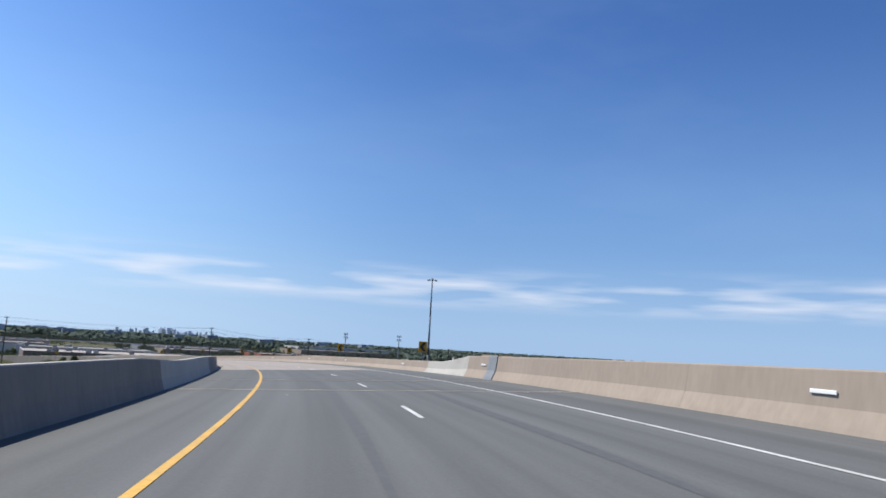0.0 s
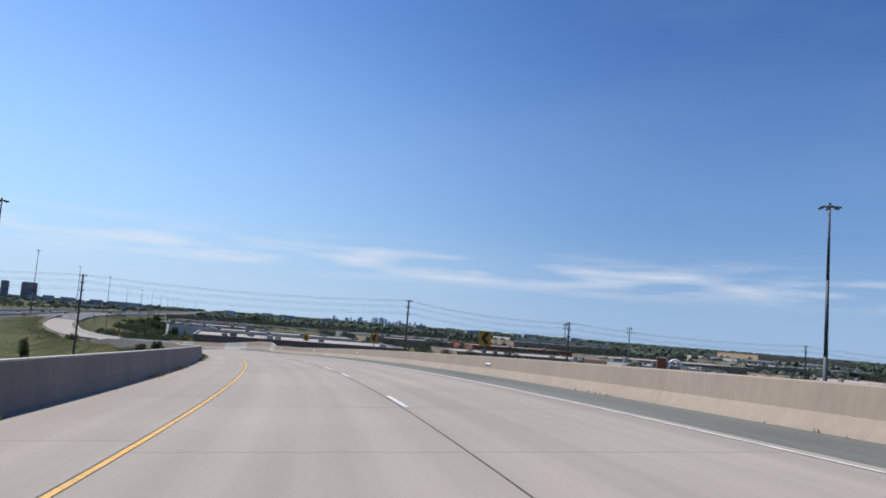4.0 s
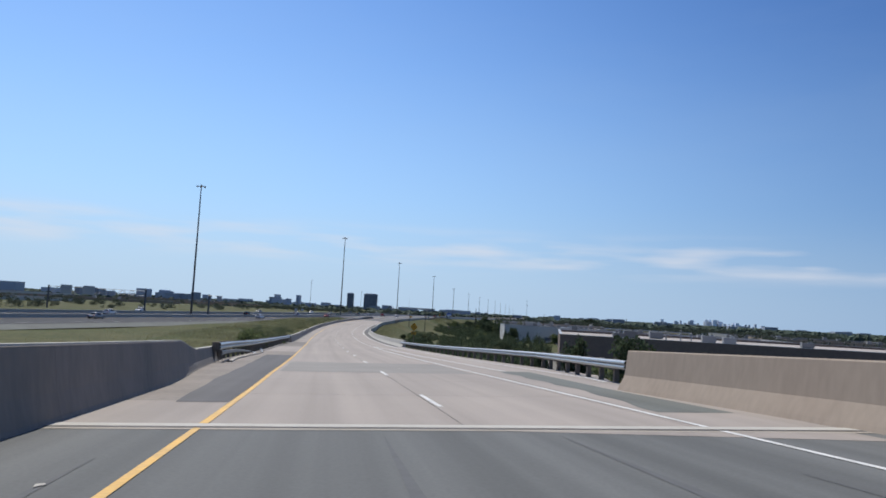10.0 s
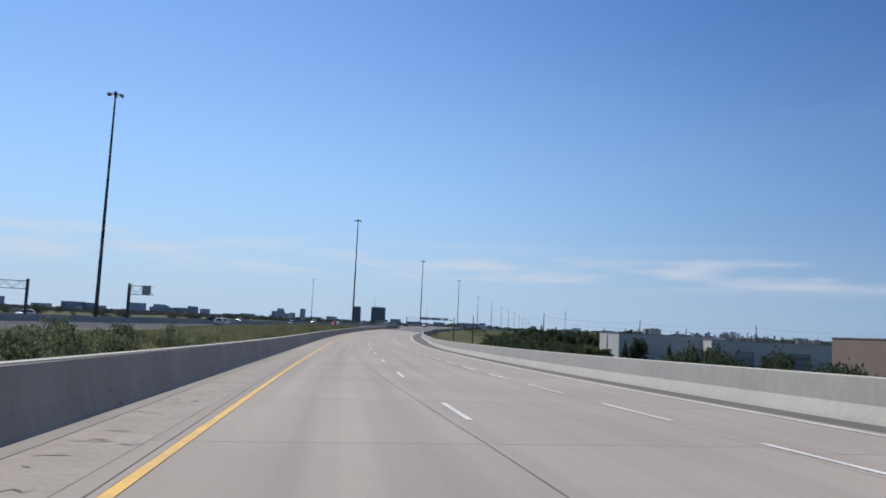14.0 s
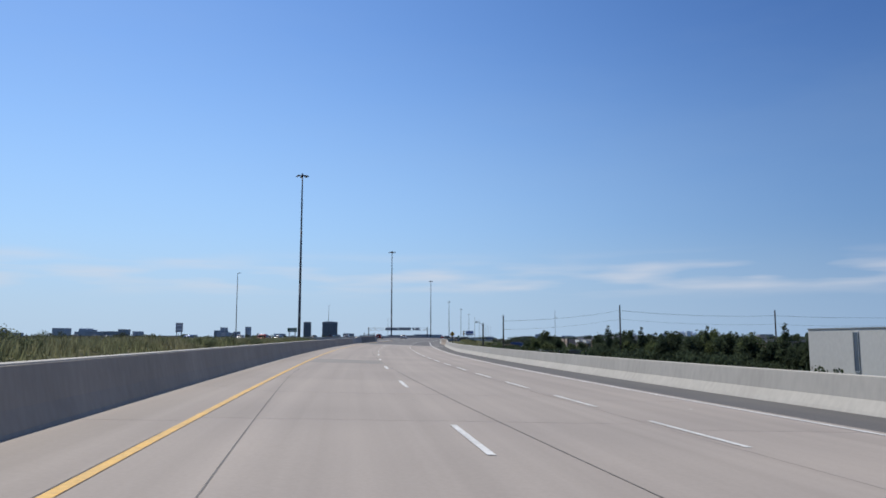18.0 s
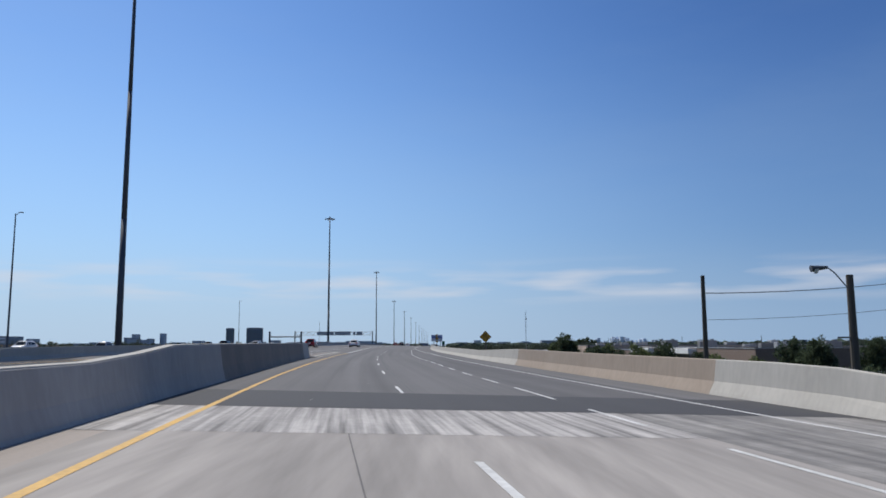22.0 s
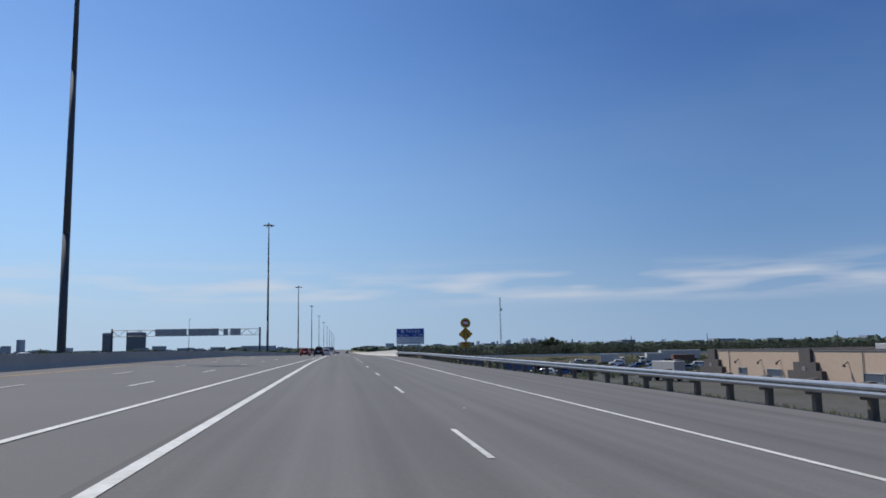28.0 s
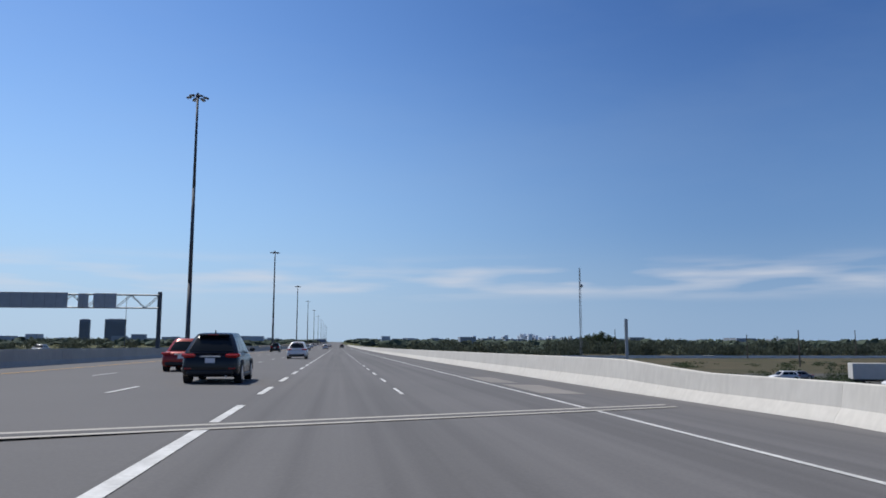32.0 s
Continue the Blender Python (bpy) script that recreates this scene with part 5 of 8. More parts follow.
def merge_sign(m, kind, half, drop, plate=None, label="yellow diamond merge sign with a black arrow on a post"):
    sgn = thing("merge_sign", m, label, "road sign", "warning signs")
    part("post", bm_box((0, 0.06, -half - drop / 2 + 0.4), (0.12, 0.09, drop + half + 0.9), 0.01), M["post"], sgn)
    diamond_board(sgn, half)
    bm = bmesh.new()
    y, k = -0.027, half
    if kind == "join":
        bar(bm, (0, -0.62 * k), (0, 0.3 * k), 0.13 * k, y)
        flat_poly(bm, [(-0.2 * k, 0.28 * k), (0, 0.62 * k), (0.2 * k, 0.28 * k)], y)
        bar(bm, (0.30 * k, -0.45 * k), (0.03 * k, -0.02 * k), 0.11 * k, y)
    else:
        bar(bm, (-0.22 * k, -0.5 * k), (-0.22 * k, 0.5 * k), 0.12 * k, y)
        bar(bm, (0.30 * k, -0.5 * k), (0.30 * k, -0.05 * k), 0.11 * k, y)
        bar(bm, (0.30 * k, -0.08 * k), (0.05 * k, 0.25 * k), 0.11 * k, y)
        bar(bm, (0.05 * k, 0.22 * k), (0.05 * k, 0.5 * k), 0.11 * k, y)
    part("arrow", bm, M["sign_black"], sgn)
    if plate:
        pl = part("plate", bm_box((0, 0, -half - 0.28), (1.25 * half, 0.03, 0.46), 0.01), M["sign_yellow"], sgn)
        bm = bmesh.new()
        for q in (0.09, -0.09):
            bar(bm, (-0.45 * half, -half - 0.28 + q), (0.45 * half, -half - 0.28 + q), 0.07, -0.022)
        part("wording_bar", bm, M["sign_black"], pl)
    return sgn


def face(x, y, z, ex, ey):
    return pose(x, y, z, 0, 0, turn_to(x, y, ex, ey))


merge_sign(face(121.2, 278.5, 6.4, 118, 255), "join", 0.68, 1.8)
merge_sign(face(94.2, 379.6, 3.15, 86, 355), "lane", 0.64, 2.2, True, "yellow lane-ends diamond sign with a yellow plate below")
merge_sign(face(38.75, 671.5, 1.84, 30, 640), "lane", 0.655, 2.6, None, "yellow lane-ends diamond sign on a timber post")

# lane-ends sign with a round board over it
ys = merge_sign(face(32.6, 817.0, 2.82, 25, 790), "lane", 0.58, 2.6, True, "yellow lane-ends diamond under a round lime board")
bm = bmesh.new()
bmesh.ops.create_cone(bm, cap_ends=True, segments=28, radius1=0.42, radius2=0.42, depth=0.03, matrix=Matrix.Translation((0, 0, 0.9)) @ Matrix.Rotation(radians(90), 4, "X"))
rd = part("round_board", bm, M["sign_lime"], ys)
bm = bmesh.new()
bmesh.ops.create_cone(bm, cap_ends=True, segments=24, radius1=0.30, radius2=0.30, depth=0.03, matrix=Matrix.Translation((0, -0.006, 0.9)) @ Matrix.Rotation(radians(90), 4, "X"))
part("disc", bm, M["tail_light"], rd)
bm = bmesh.new()
for q in (0.96, 0.84):
    bar(bm, (-0.18, q), (0.18, q), 0.08, -0.024)
part("wording_bar", bm, M["sign_white"], rd)


def letters(text, size, x, z, y, material, parent, name="lettering"):
    cu = bpy.data.curves.new(name, "FONT")
    cu.body, cu.size, cu.align_x, cu.align_y, cu.extrude = text, size, "CENTER", "CENTER", 0.004
    tmp = bpy.data.objects.new(name, cu)
    scene.collection.objects.link(tmp)
    dg = bpy.context.evaluated_depsgraph_get()
    me = bpy.data.meshes.new_from_object(tmp.evaluated_get(dg))
    bpy.data.objects.remove(tmp)
    me.transform(Matrix.Translation((x, y, z)) @ Matrix.Rotation(radians(90), 4, "X"))
    me.materials.clear()
    me.materials.append(material)
    ob = new(name, me)
    ob.parent = parent
    return ob


# the city-limits sign
W, H = 4.1, 2.3
city = thing("city_sign", face(32.3, 867.5, 3.42, 26, 840), "blue and white city-limits sign on two steel legs", "road sign")
for lx in (-1.15, 1.25):
    part("leg", bm_box((lx, 0.14, -3.4), (0.2, 0.2, 7.0), 0.01), M["galv"], city)
board = part("board", bm_box((0, 0, 0), (W, 0.06, H), 0.015), M["sign_blue"], city)
bm = bmesh.new()
rw, rh = W / 2 - 0.03, H / 2 - 0.03
for a, b in (((-rw, rh), (rw, rh)), ((-rw, -rh), (rw, -rh)), ((-rw, -rh), (-rw, rh)), ((rw, -rh), (rw, rh))):
    bar(bm, a, b, 0.04, -0.033)
part("border", bm, M["sign_white"], board)
part("white_panel", bm_box((0, -0.034, -0.58), (W - 0.14, 0.012, 1.0)), M["sign_white"], board)
letters("Toronto", 0.62, 0.4, 0.76, -0.036, M["sign_white"], board)
letters("Population", 0.38, -1.05, 0.19, -0.036, M["sign_white"], board)
letters("2 732 000", 0.38, 1.2, 0.19, -0.036, M["sign_white"], board)
letters("Welcome To Ontario's Capital", 0.27, 0.0, -0.34, -0.046, M["sign_blue"], board)
letters("Bienvenue à la capitale de l'Ontario", 0.25, 0.0, -0.85, -0.046, M["sign_blue"], board)
bm = bmesh.new()
bar(bm, (-1.8, -0.6), (1.8, -0.6), 0.03, -0.044)
part("rule", bm, M["sign_blue"], board)
bm = bmesh.new()
for k in (-0.11, 0.02, 0.15):
    bar(bm, (-1.15 + k, 0.6), (-1.15 + k * 1.1, 0.95 if k < 0.1 else 1.0), 0.085, -0.036)
bar(bm, (-1.32, 0.59), (-0.94, 0.59), 0.05, -0.036)
part("emblem", bm, M["sign_white"], board)


# guide signs on the verge
def guide_sign(m, w, h, material, label, drop=2.5):
    g = thing("guide_sign", m, label, "road sign", "guide signs")
    for lx in (-w * 0.32, w * 0.32):
        part("leg", bm_box((lx, 0.1, -drop / 2), (0.12, 0.12, drop + h), 0.01), M["galv"], g)
    b = part("board", bm_box((0, 0, 0), (w, 0.05, h), 0.012), M[material], g)
    bm = bmesh.new()
    for z0 in (0.22 * h, -0.2 * h):
        bar(bm, (-0.36 * w, z0), (0.36 * w, z0), 0.12 * h, -0.03)
    part("wording_bar", bm, M["sign_white"], b)
    return g


guide_sign(face(22.4, 587.3, 1.95, 40, 540), 1.3, 0.6, "sign_green", "small green guide sign on two legs")
guide_sign(face(-3.3, 607.5, 2.6, 30, 560), 1.2, 1.6, "sign_back", "grey back of a small motorway sign")
guide_sign(face(-34.5, 709, 2.0, 20, 640), 1.4, 1.3, "sign_back", "grey sign board on the far verge")


# ---- sign gantries ----
def truss(bm, x0, x1, y, z0, z1, dy, r=0.07):
    n = max(3, round(abs(x1 - x0) / 1.7))
    for yy in (y - dy, y + dy):
        for zz in (z0, z1):
            tube(bm, (x0, yy, zz), (x1, yy, zz), r, n=6)
    for i in range(n):
        a, b = x0 + (x1 - x0) * i / n, x0 + (x1 - x0) * (i + 1) / n
        for yy in (y - dy, y + dy):
            if i % 2:
                tube(bm, (a, yy, z0), (b, yy, z1), r * 0.6, n=5)
            else:
                tube(bm, (a, yy, z1), (b, yy, z0), r * 0.6, n=5)
        tube(bm, (a, y - dy, z1), (b, y + dy, z1), r * 0.5, n=5)


def gantry(y, x0, x1, z0, top, boards, label, depth=0.9, posts=None):
    g = thing("sign_gantry", pose(0, y, z0), label, "gantry", "sign gantries")
    for x in posts or (x0, x1):
        post = part("post", bm_box((x, 0, (top + 0.4) / 2), (0.45, 0.45, top + 0.4), 0.03), M["mast"], g)
    bm = bmesh.new()
    truss(bm, x0, x1, 0, top - 1.6, top, depth / 2)
    part("truss", bm, M["galv"], g)
    for bx, w, h in boards:
        b = part("board", bm_box((bx, -depth / 2 - 0.15, top - 0.75), (w, 0.12, h), 0.02), M["sign_back"], g, "grey overhead sign board")
        bm = bmesh.new()
        k = max(2, round(w / 1.2))
        for i in range(1, k):
            box(bm, (bx - w / 2 + w * i / k, -depth / 2 - 0.22, top - 0.75), (0.05, 0.03, h - 0.05))
        part("rib", bm, M["galv"], b)
    return g


gantry(964.8, -37.6, 0.2, 0.3, 7.2, ((-22.6, 8.0, 1.9), (-14.3, 7.8, 1.9), (-8.6, 1.2, 1.7), (-6.1, 2.7, 1.8)), "steel truss sign gantry with grey sign boards over the motorway")
gantry(505.0, 2.4, 7.0, -0.4, 7.0, ((6.2, 1.7, 1.7),), "steel cantilever sign gantry over the collector lanes", posts=(2.4,))
gantry(512.0, -60.5, -24.0, -0.6, 7.6, ((-53.4, 4.4, 3.0), (-44.8, 4.4, 3.0)), "steel truss sign gantry with two grey boards over the far lanes")

# ---- utility poles and wires ----
def utility_pole(m, height, label="dark timber utility pole with cross arms", arms=True):
    u = thing("utility_pole", m, label, "utility pole", "utility poles")
    part("pole", bm_tube((0, 0, 0), (0, 0, height), 0.2, 0.13, 10), M["wood_pole"], u)
    for k, z in enumerate((height - 0.3, height - 1.5, height - 2.75) if arms else ()):
        bm = bm_box((0, 0, z), (1.3 if k == 0 else 0.8, 0.12, 0.12), 0.01)
        arm = part("cross_arm", bm, M["wood_pole"], u)
        for x in (-0.5, 0.5) if k == 0 else (-0.32, 0.32):
            part("insulator", bm_tube((x, 0, z + 0.06), (x, 0, z + 0.3), 0.06, 0.04, 6), M["insulator"], arm)
    return u


def wires(name, pts, offs, sag, label):
    w = thing(name, Matrix(), label, "cable", "overhead wires")
    for dx, dz in offs:
        bm = bmesh.new()
        for a, b in zip(pts[:-1], pts[1:]):
            a, b = Vector(a) + Vector((0, dx, dz)), Vector(b) + Vector((0, dx, dz))
            n = 14
            q = [a.lerp(b, i / n) - Vector((0, 0, sag * 4 * (i / n) * (1 - i / n))) for i in range(n + 1)]
            for c, e in zip(q[:-1], q[1:]):
                tube(bm, c, e, 0.015, n=4)
        part("wire", bm, M["wire"], w)
    return w


UP = [(-80, 246, 18.2), (-15, 245, 17.4), (47, 244.3, 17.0), (105.4, 243.6, 16.8), (161.0, 242.6, 17.2), (192.4, 240.8, 15.5), (245, 239, 14.8), (300, 238, 14.2)]
for x, y, z in UP:
    base = float(ground_z(x, y)[0]) - 0.3
    utility_pole(pose(x, y, base), z - base)
wires("overhead_wires", UP, [(0.5, -0.02), (-0.5, -0.28), (0.32, -1.05), (-0.32, -1.36), (0.3, -2.25), (-0.3, -2.58)], 0.9, "thin dark wires strung between timber poles across the ramp")
UP2 = [(51.8, 640.8, 5.6), (76.3, 644.6, 7.8), (109.7, 650.0, 6.8), (150, 656, 7.0), (200, 662, 7.0)]
for x, y, z in UP2:
    base = float(ground_z(x, y)[0]) - 0.3
    utility_pole(pose(x, y, base, 0, 0, 8), z - base, "slim timber utility pole by the merging lane", False)
wires("overhead_wires", UP2, [(0.3, -1.2), (-0.3, -1.2), (0.0, -3.0)], 0.5, "thin dark wires between poles beside the trees")
for x, y, zt in ((48.5, 616.0, 3.4), (92, 640, 2.2)):
    base = float(ground_z(x, y)[0]) - 0.2
    l2 = thing("street_lamp", pose(x, y, base), "timber pole with a curved lamp arm and a drop-lens head", "street light", "lighting poles")
    top = zt - base
    part("pole", bm_tube((0, 0, 0), (0, 0, top), 0.17, 0.12, 10), M["wood_pole"], l2)
    bm = bmesh.new()
    bend = [(-0.1, top - 0.45), (-0.3, top - 0.2), (-0.5, top + 0.05), (-0.7, top + 0.22), (-0.95, top + 0.27)]
    for (xa, za), (xb, zb) in zip(bend[:-1], bend[1:]):
        tube(bm, (xa, 0, za), (xb, 0, zb), 0.025, n=6)
    part("lamp_arm", bm, M["galv"], l2)
    head = part("lamp_head", bm_tube((-0.75, 0, top + 0.27), (-1.35, 0, top + 0.22), 0.05, 0.12, 10), M["mast"], l2)
    part("lens", bm_tube((-1.18, 0, top + 0.2), (-1.18, 0, top + 0.05), 0.13, 0.05, 10), M["lamp_glass"], head)
    for z in (2.2, 3.4):
        part("bracket", bm_box((-0.32, 0, top - z), (0.5, 0.06, 0.06)), M["galv"], l2)
# steel frame behind the nose barrier
fr = thing("pipe_gate", Matrix(), "low steel pipe frame beside the motorway", "frame")
for x, y in ((21.7, 644.4), (23.9, 644.75)):
    part("post", bm_tube((x, y, -0.3), (x, y, 2.0), 0.07, n=8), M["mast"], fr)
part("rail", bm_tube((21.7, 644.4, 1.62), (23.9, 644.75, 1.62), 0.045, n=6), M["mast"], fr)
# cover plate over the bridge-end joint of the outer barrier
cover = thing("joint_cover", Matrix(), "pale steel cover plate over a barrier joint", "plate")
sweep("plate", 33.6, 34.9, lambda q: U_RIGHT(q) - 0.02, [(a - 0.02, b + 0.02 if b > 0 else b) for a, b in JERSEY], M["unit"], cover, hs=R_HEIGHT)
# lattice masts and phone masts
def phone_mast(x, y, top, label):
    base = float(ground_z(x, y)[0]) - 0.2
    t = thing("phone_mast", pose(x, y, base), label, "mast", "phone masts")
    h = top - base
    part("pole", bm_tube((0, 0, 0), (0, 0, h), 0.7, 0.35, 8), M["galv"], t)
    for z in (h - 1.2, h - 5.0):
        pl = part("platform", bm_tube((0, 0, z - 0.15), (0, 0, z + 0.15), 1.5, n=10), M["galv"], t)
        for k in range(6):
            a = k * math.pi / 3
            part("antenna", bm_box((2.1 * math.cos(a), 2.1 * math.sin(a), z), (0.5, 0.5, 2.4), rot=a), M["unit"], pl)
    return t


phone_mast(444.6, 799.8, 25.3, "slim grey phone mast among the works")
phone_mast(478.5, 734.8, 25.6, "stout grey phone mast with antenna rings")
guyed = thing("radio_mast", pose(86, 1063.5, -4.8), "tall thin lattice radio mast", "mast")
bm = bmesh.new()
for k in range(3):
    a = k * 2 * math.pi / 3
    tube(bm, (0.35 * math.cos(a), 0.35 * math.sin(a), 0), (0.2 * math.cos(a), 0.2 * math.sin(a), 26.5), 0.05, n=5)
for i in range(26):
    for k in range(3):
        a, c = k * 2 * math.pi / 3, (k + 1) * 2 * math.pi / 3
        r = 0.35 - 0.15 * i / 26
        tube(bm, (r * math.cos(a), r * math.sin(a), i), (r * math.cos(c), r * math.sin(c), i + 1), 0.025, n=4)
part("lattice", bm, M["galv"], guyed)
part("dish", bm_tube((0.3, -0.2, 21.5), (0.3, -0.6, 21.5), 0.5, 0.3, 10), M["unit"], guyed)
for x, y, top in ((126.8, 1147.6, 6.6), (150.8, 1095.2, 4.3), (226.6, 1052.1, 5.8), (195.1, 1104.5, 6.1), (131.1, 1036.7, 4.8)):
    utility_pole(pose(x, y, -4.6), top + 4.6, "slim timber utility pole beyond the yard", False)
edge_post = thing("marker_post", pose(31.95, 891.8, -0.6), "slim dark steel post with a narrow plate behind the parapet", "post")
part("post", bm_tube((0, 0, 0), (0, 0, 3.36), 0.045, n=8), M["mast"], edge_post)
part("plate", bm_box((0, -0.06, 2.55), (0.1, 0.02, 1.6)), M["sign_back"], edge_post)
grey_post = thing("roadside_cabinet", pose(34.4, 756.1, -0.9), "slim grey-green steel cabinet behind the barrier", "cabinet")
part("body", bm_box((0, 0, 1.3), (0.55, 0.5, 2.8), 0.04), M["unit"], grey_post)
part("top_panel", bm_box((0, -0.02, 2.35), (0.6, 0.56, 0.7), 0.03), M["sign_green"], grey_post)



# ---- buildings ----
rng = random.Random(7)
FOOT = []


def rail_frame(bm, w, h, t, d, y):
    for x in (-w / 2, w / 2):
        box(bm, (x, y, h / 2), (t, d, h))
    for z in (t / 2, h - t / 2):
        box(bm, (0, y, z), (w, d, t))


def flat_building(x0, x1, y0, y1, top, wall, label, roof="roof_grey", doors=(), windows=(), units=0, base=None, band=None, name="warehouse", parapet=0.5, rot=0.0, pilasters=0, stacks=0):
    """A flat-roofed building: walls, parapet, roof sheet, roll-up doors, windows, and machines on the roof.
    doors, windows: (face, along, width, height, sill)."""
    cx, cy = (x0 + x1) / 2, (y0 + y1) / 2
    FOOT.append((x0 - 4, x1 + 4, y0 - 4, y1 + 4))
    bz = (float(ground_z(cx, cy)[0]) if base is None else base) - 0.4
    b = thing(name, pose(cx, cy, bz, 0, 0, rot), label, "building", "flat-roofed buildings")
    w, l, h = x1 - x0, y1 - y0, top - bz
    t = 0.35
    for nm, c, s in (("south_wall", (0, -l / 2 + t / 2, h / 2), (w, t, h)), ("north_wall", (0, l / 2 - t / 2, h / 2), (w, t, h)),
                     ("west_wall", (-w / 2 + t / 2, 0, h / 2), (t, l - 2 * t, h)), ("east_wall", (w / 2 - t / 2, 0, h / 2), (t, l - 2 * t, h))):
        part("wall", bm_box(c, s), M[wall], b)
    part("roof", bm_box((0, 0, h - parapet - 0.1), (w - 2 * t, l - 2 * t, 0.2)), M[roof], b)
    bm = bmesh.new()
    for c, s in (((0, -l / 2 + 0.2, h + 0.05), (w + 0.1, 0.55, 0.12)), ((0, l / 2 - 0.2, h + 0.05), (w + 0.1, 0.55, 0.12)),
                 ((-w / 2 + 0.2, 0, h + 0.05), (0.55, l - 0.7, 0.12)), ((w / 2 - 0.2, 0, h + 0.05), (0.55, l - 0.7, 0.12))):
        box(bm, c, s)
    part("coping", bm, M["unit"], b)
    if band:
        bm = bmesh.new()
        box(bm, (0, -l / 2 - 0.06, h - 0.9), (w + 0.12, 0.12, 1.3))
        box(bm, (-w / 2 - 0.06, 0, h - 0.9), (0.12, l, 1.3))
        part("fascia", bm, M[band], b)

    def put(face, along, ww, hh, sill):
        if face == "w":
            return Matrix.Translation((-w / 2, along, sill)) @ Matrix.Rotation(radians(-90), 4, "Z")
        return Matrix.Translation((along, -l / 2, sill))

    for fc, along, ww, hh, sill in doors:
        k = max(3, round(hh / 0.5))
        bm = bm_box((0, -0.02, hh / 2), (ww, 0.03, hh))
        bmesh.ops.transform(bm, matrix=put(fc, along, ww, hh, sill + 0.4), verts=bm.verts)
        d = part("roller_door", bm, M["wall_dark"], b)
        for i in range(k):
            bm = bm_box((0, -0.06, hh * (i + 0.5) / k), (ww, 0.05, hh / k - 0.03))
            bmesh.ops.transform(bm, matrix=put(fc, along, ww, hh, sill + 0.4), verts=bm.verts)
            part("slat", bm, M["wall_white"] if wall != "wall_white" else M["unit"], d)
        bm = bmesh.new()
        rail_frame(bm, ww + 0.2, hh + 0.1, 0.12, 0.14, -0.06)
        bmesh.ops.transform(bm, matrix=put(fc, along, ww, hh, sill + 0.4), verts=bm.verts)
        part("frame", bm, M["wall_dark"], d)
    for fc, along, ww, hh, sill in windows:
        bm = bm_box((0, -0.03, hh / 2), (ww, 0.06, hh))
        bmesh.ops.transform(bm, matrix=put(fc, along, ww, hh, sill + 0.4), verts=bm.verts)
        g = part("window", bm, M["tower_glass"], b)
        bm = bmesh.new()
        rail_frame(bm, ww + 0.12, hh + 0.12, 0.09, 0.12, -0.04)
        bmesh.ops.transform(bm, matrix=put(fc, along, ww, hh, sill + 0.4), verts=bm.verts)
        part("frame", bm, M["sign_back"], g)
    for i in range(units):
        ux, uy = rng.uniform(-w * 0.42, w * 0.42), rng.uniform(-l * 0.42, l * 0.42)
        sx, sy, sz = rng.uniform(1.6, 3.2), rng.uniform(1.4, 2.6), rng.uniform(1.0, 1.9)
        bm = bm_box((ux, uy, h - parapet + sz / 2 + 0.2), (sx, sy, sz), 0.05)
        box(bm, (ux, uy, h - parapet + 0.15), (sx * 0.8, sy * 0.8, 0.35))
        tube(bm, (ux + sx * 0.2, uy, h - parapet + sz + 0.2), (ux + sx * 0.2, uy, h - parapet + sz + 0.45), 0.4, n=10)
        part("roof_unit", bm, M["unit"], b)
    for i in range(stacks):
        ux, uy, sz = rng.uniform(-w * 0.45, w * 0.45), rng.uniform(-l * 0.45, l * 0.1), rng.uniform(1.2, 2.6)
        bm = bm_tube((ux, uy, h - parapet - 0.1), (ux, uy, h - parapet + sz), 0.14, n=8)
        tube(bm, (ux, uy, h - parapet + sz), (ux, uy, h - parapet + sz + 0.15), 0.24, 0.1, 8)
        part("roof_stack", bm, M["galv"], b)
    for i in range(pilasters):
        yy = -l / 2 + l * (i + 0.5) / pilasters
        part("pilaster", bm_box((-w / 2 - 0.08, yy, h / 2), (0.16, 0.5, h - 0.2)), M[wall], b)
    return b


flat_building(116.0, 200.0, 415.0, 476.0, 2.55, "brick_brown", "long brown block warehouse with a grey flat roof", units=7, stacks=5, roof="roof_pale",
              doors=(("s", 25, 3.5, 4, 0.2), ("s", 5, 3.5, 4, 0.2)))
shed = flat_building(174.0, 330.0, 384.0, 412.0, 0.8, "wall_grey", "long low grey works roof with a row of machines", roof="roof_grey")
for i in range(12):
    bx = -70 + i * 12.5 + rng.uniform(-1, 1)
    bm = bm_box((bx, -9.5 + rng.uniform(-1, 1), 5.75), (rng.uniform(2.2, 3.2), 2.0, 1.7), 0.05)
    box(bm, (bx, -9.5, 6.7), (1.2, 1.2, 0.3), 0.03)
    part("roof_unit", bm, M["unit"] if i % 3 else M["wall_dark"], shed)
flat_building(115.8, 200.0, 553.0, 602.0, 1.35, "wall_white", "low pale panel workshop with grey roller doors", units=8, stacks=9, roof="roof_pale",
              doors=(("s", -35.0, 3.4, 3.6, 0.1), ("s", -23.3, 3.9, 3.6, 0.1), ("s", -12.0, 3.9, 3.6, 0.1)), windows=(("s", -38.6, 0.9, 2.1, 0.1),))
flat_building(94.3, 119.7, 563.2, 588.0, 1.95, "wall_white", "white panel works building behind the trees", units=4, stacks=3, roof="roof_pale", windows=(("w", 1.5, 0.9, 4.6, 1.3), ("s", 4.0, 2.2, 1.4, 1.0)), rot=7.6)
flat_building(98.0, 180.0, 610.0, 640.0, 0.2, "wall_tan", "low tan works building by the trees", units=6)
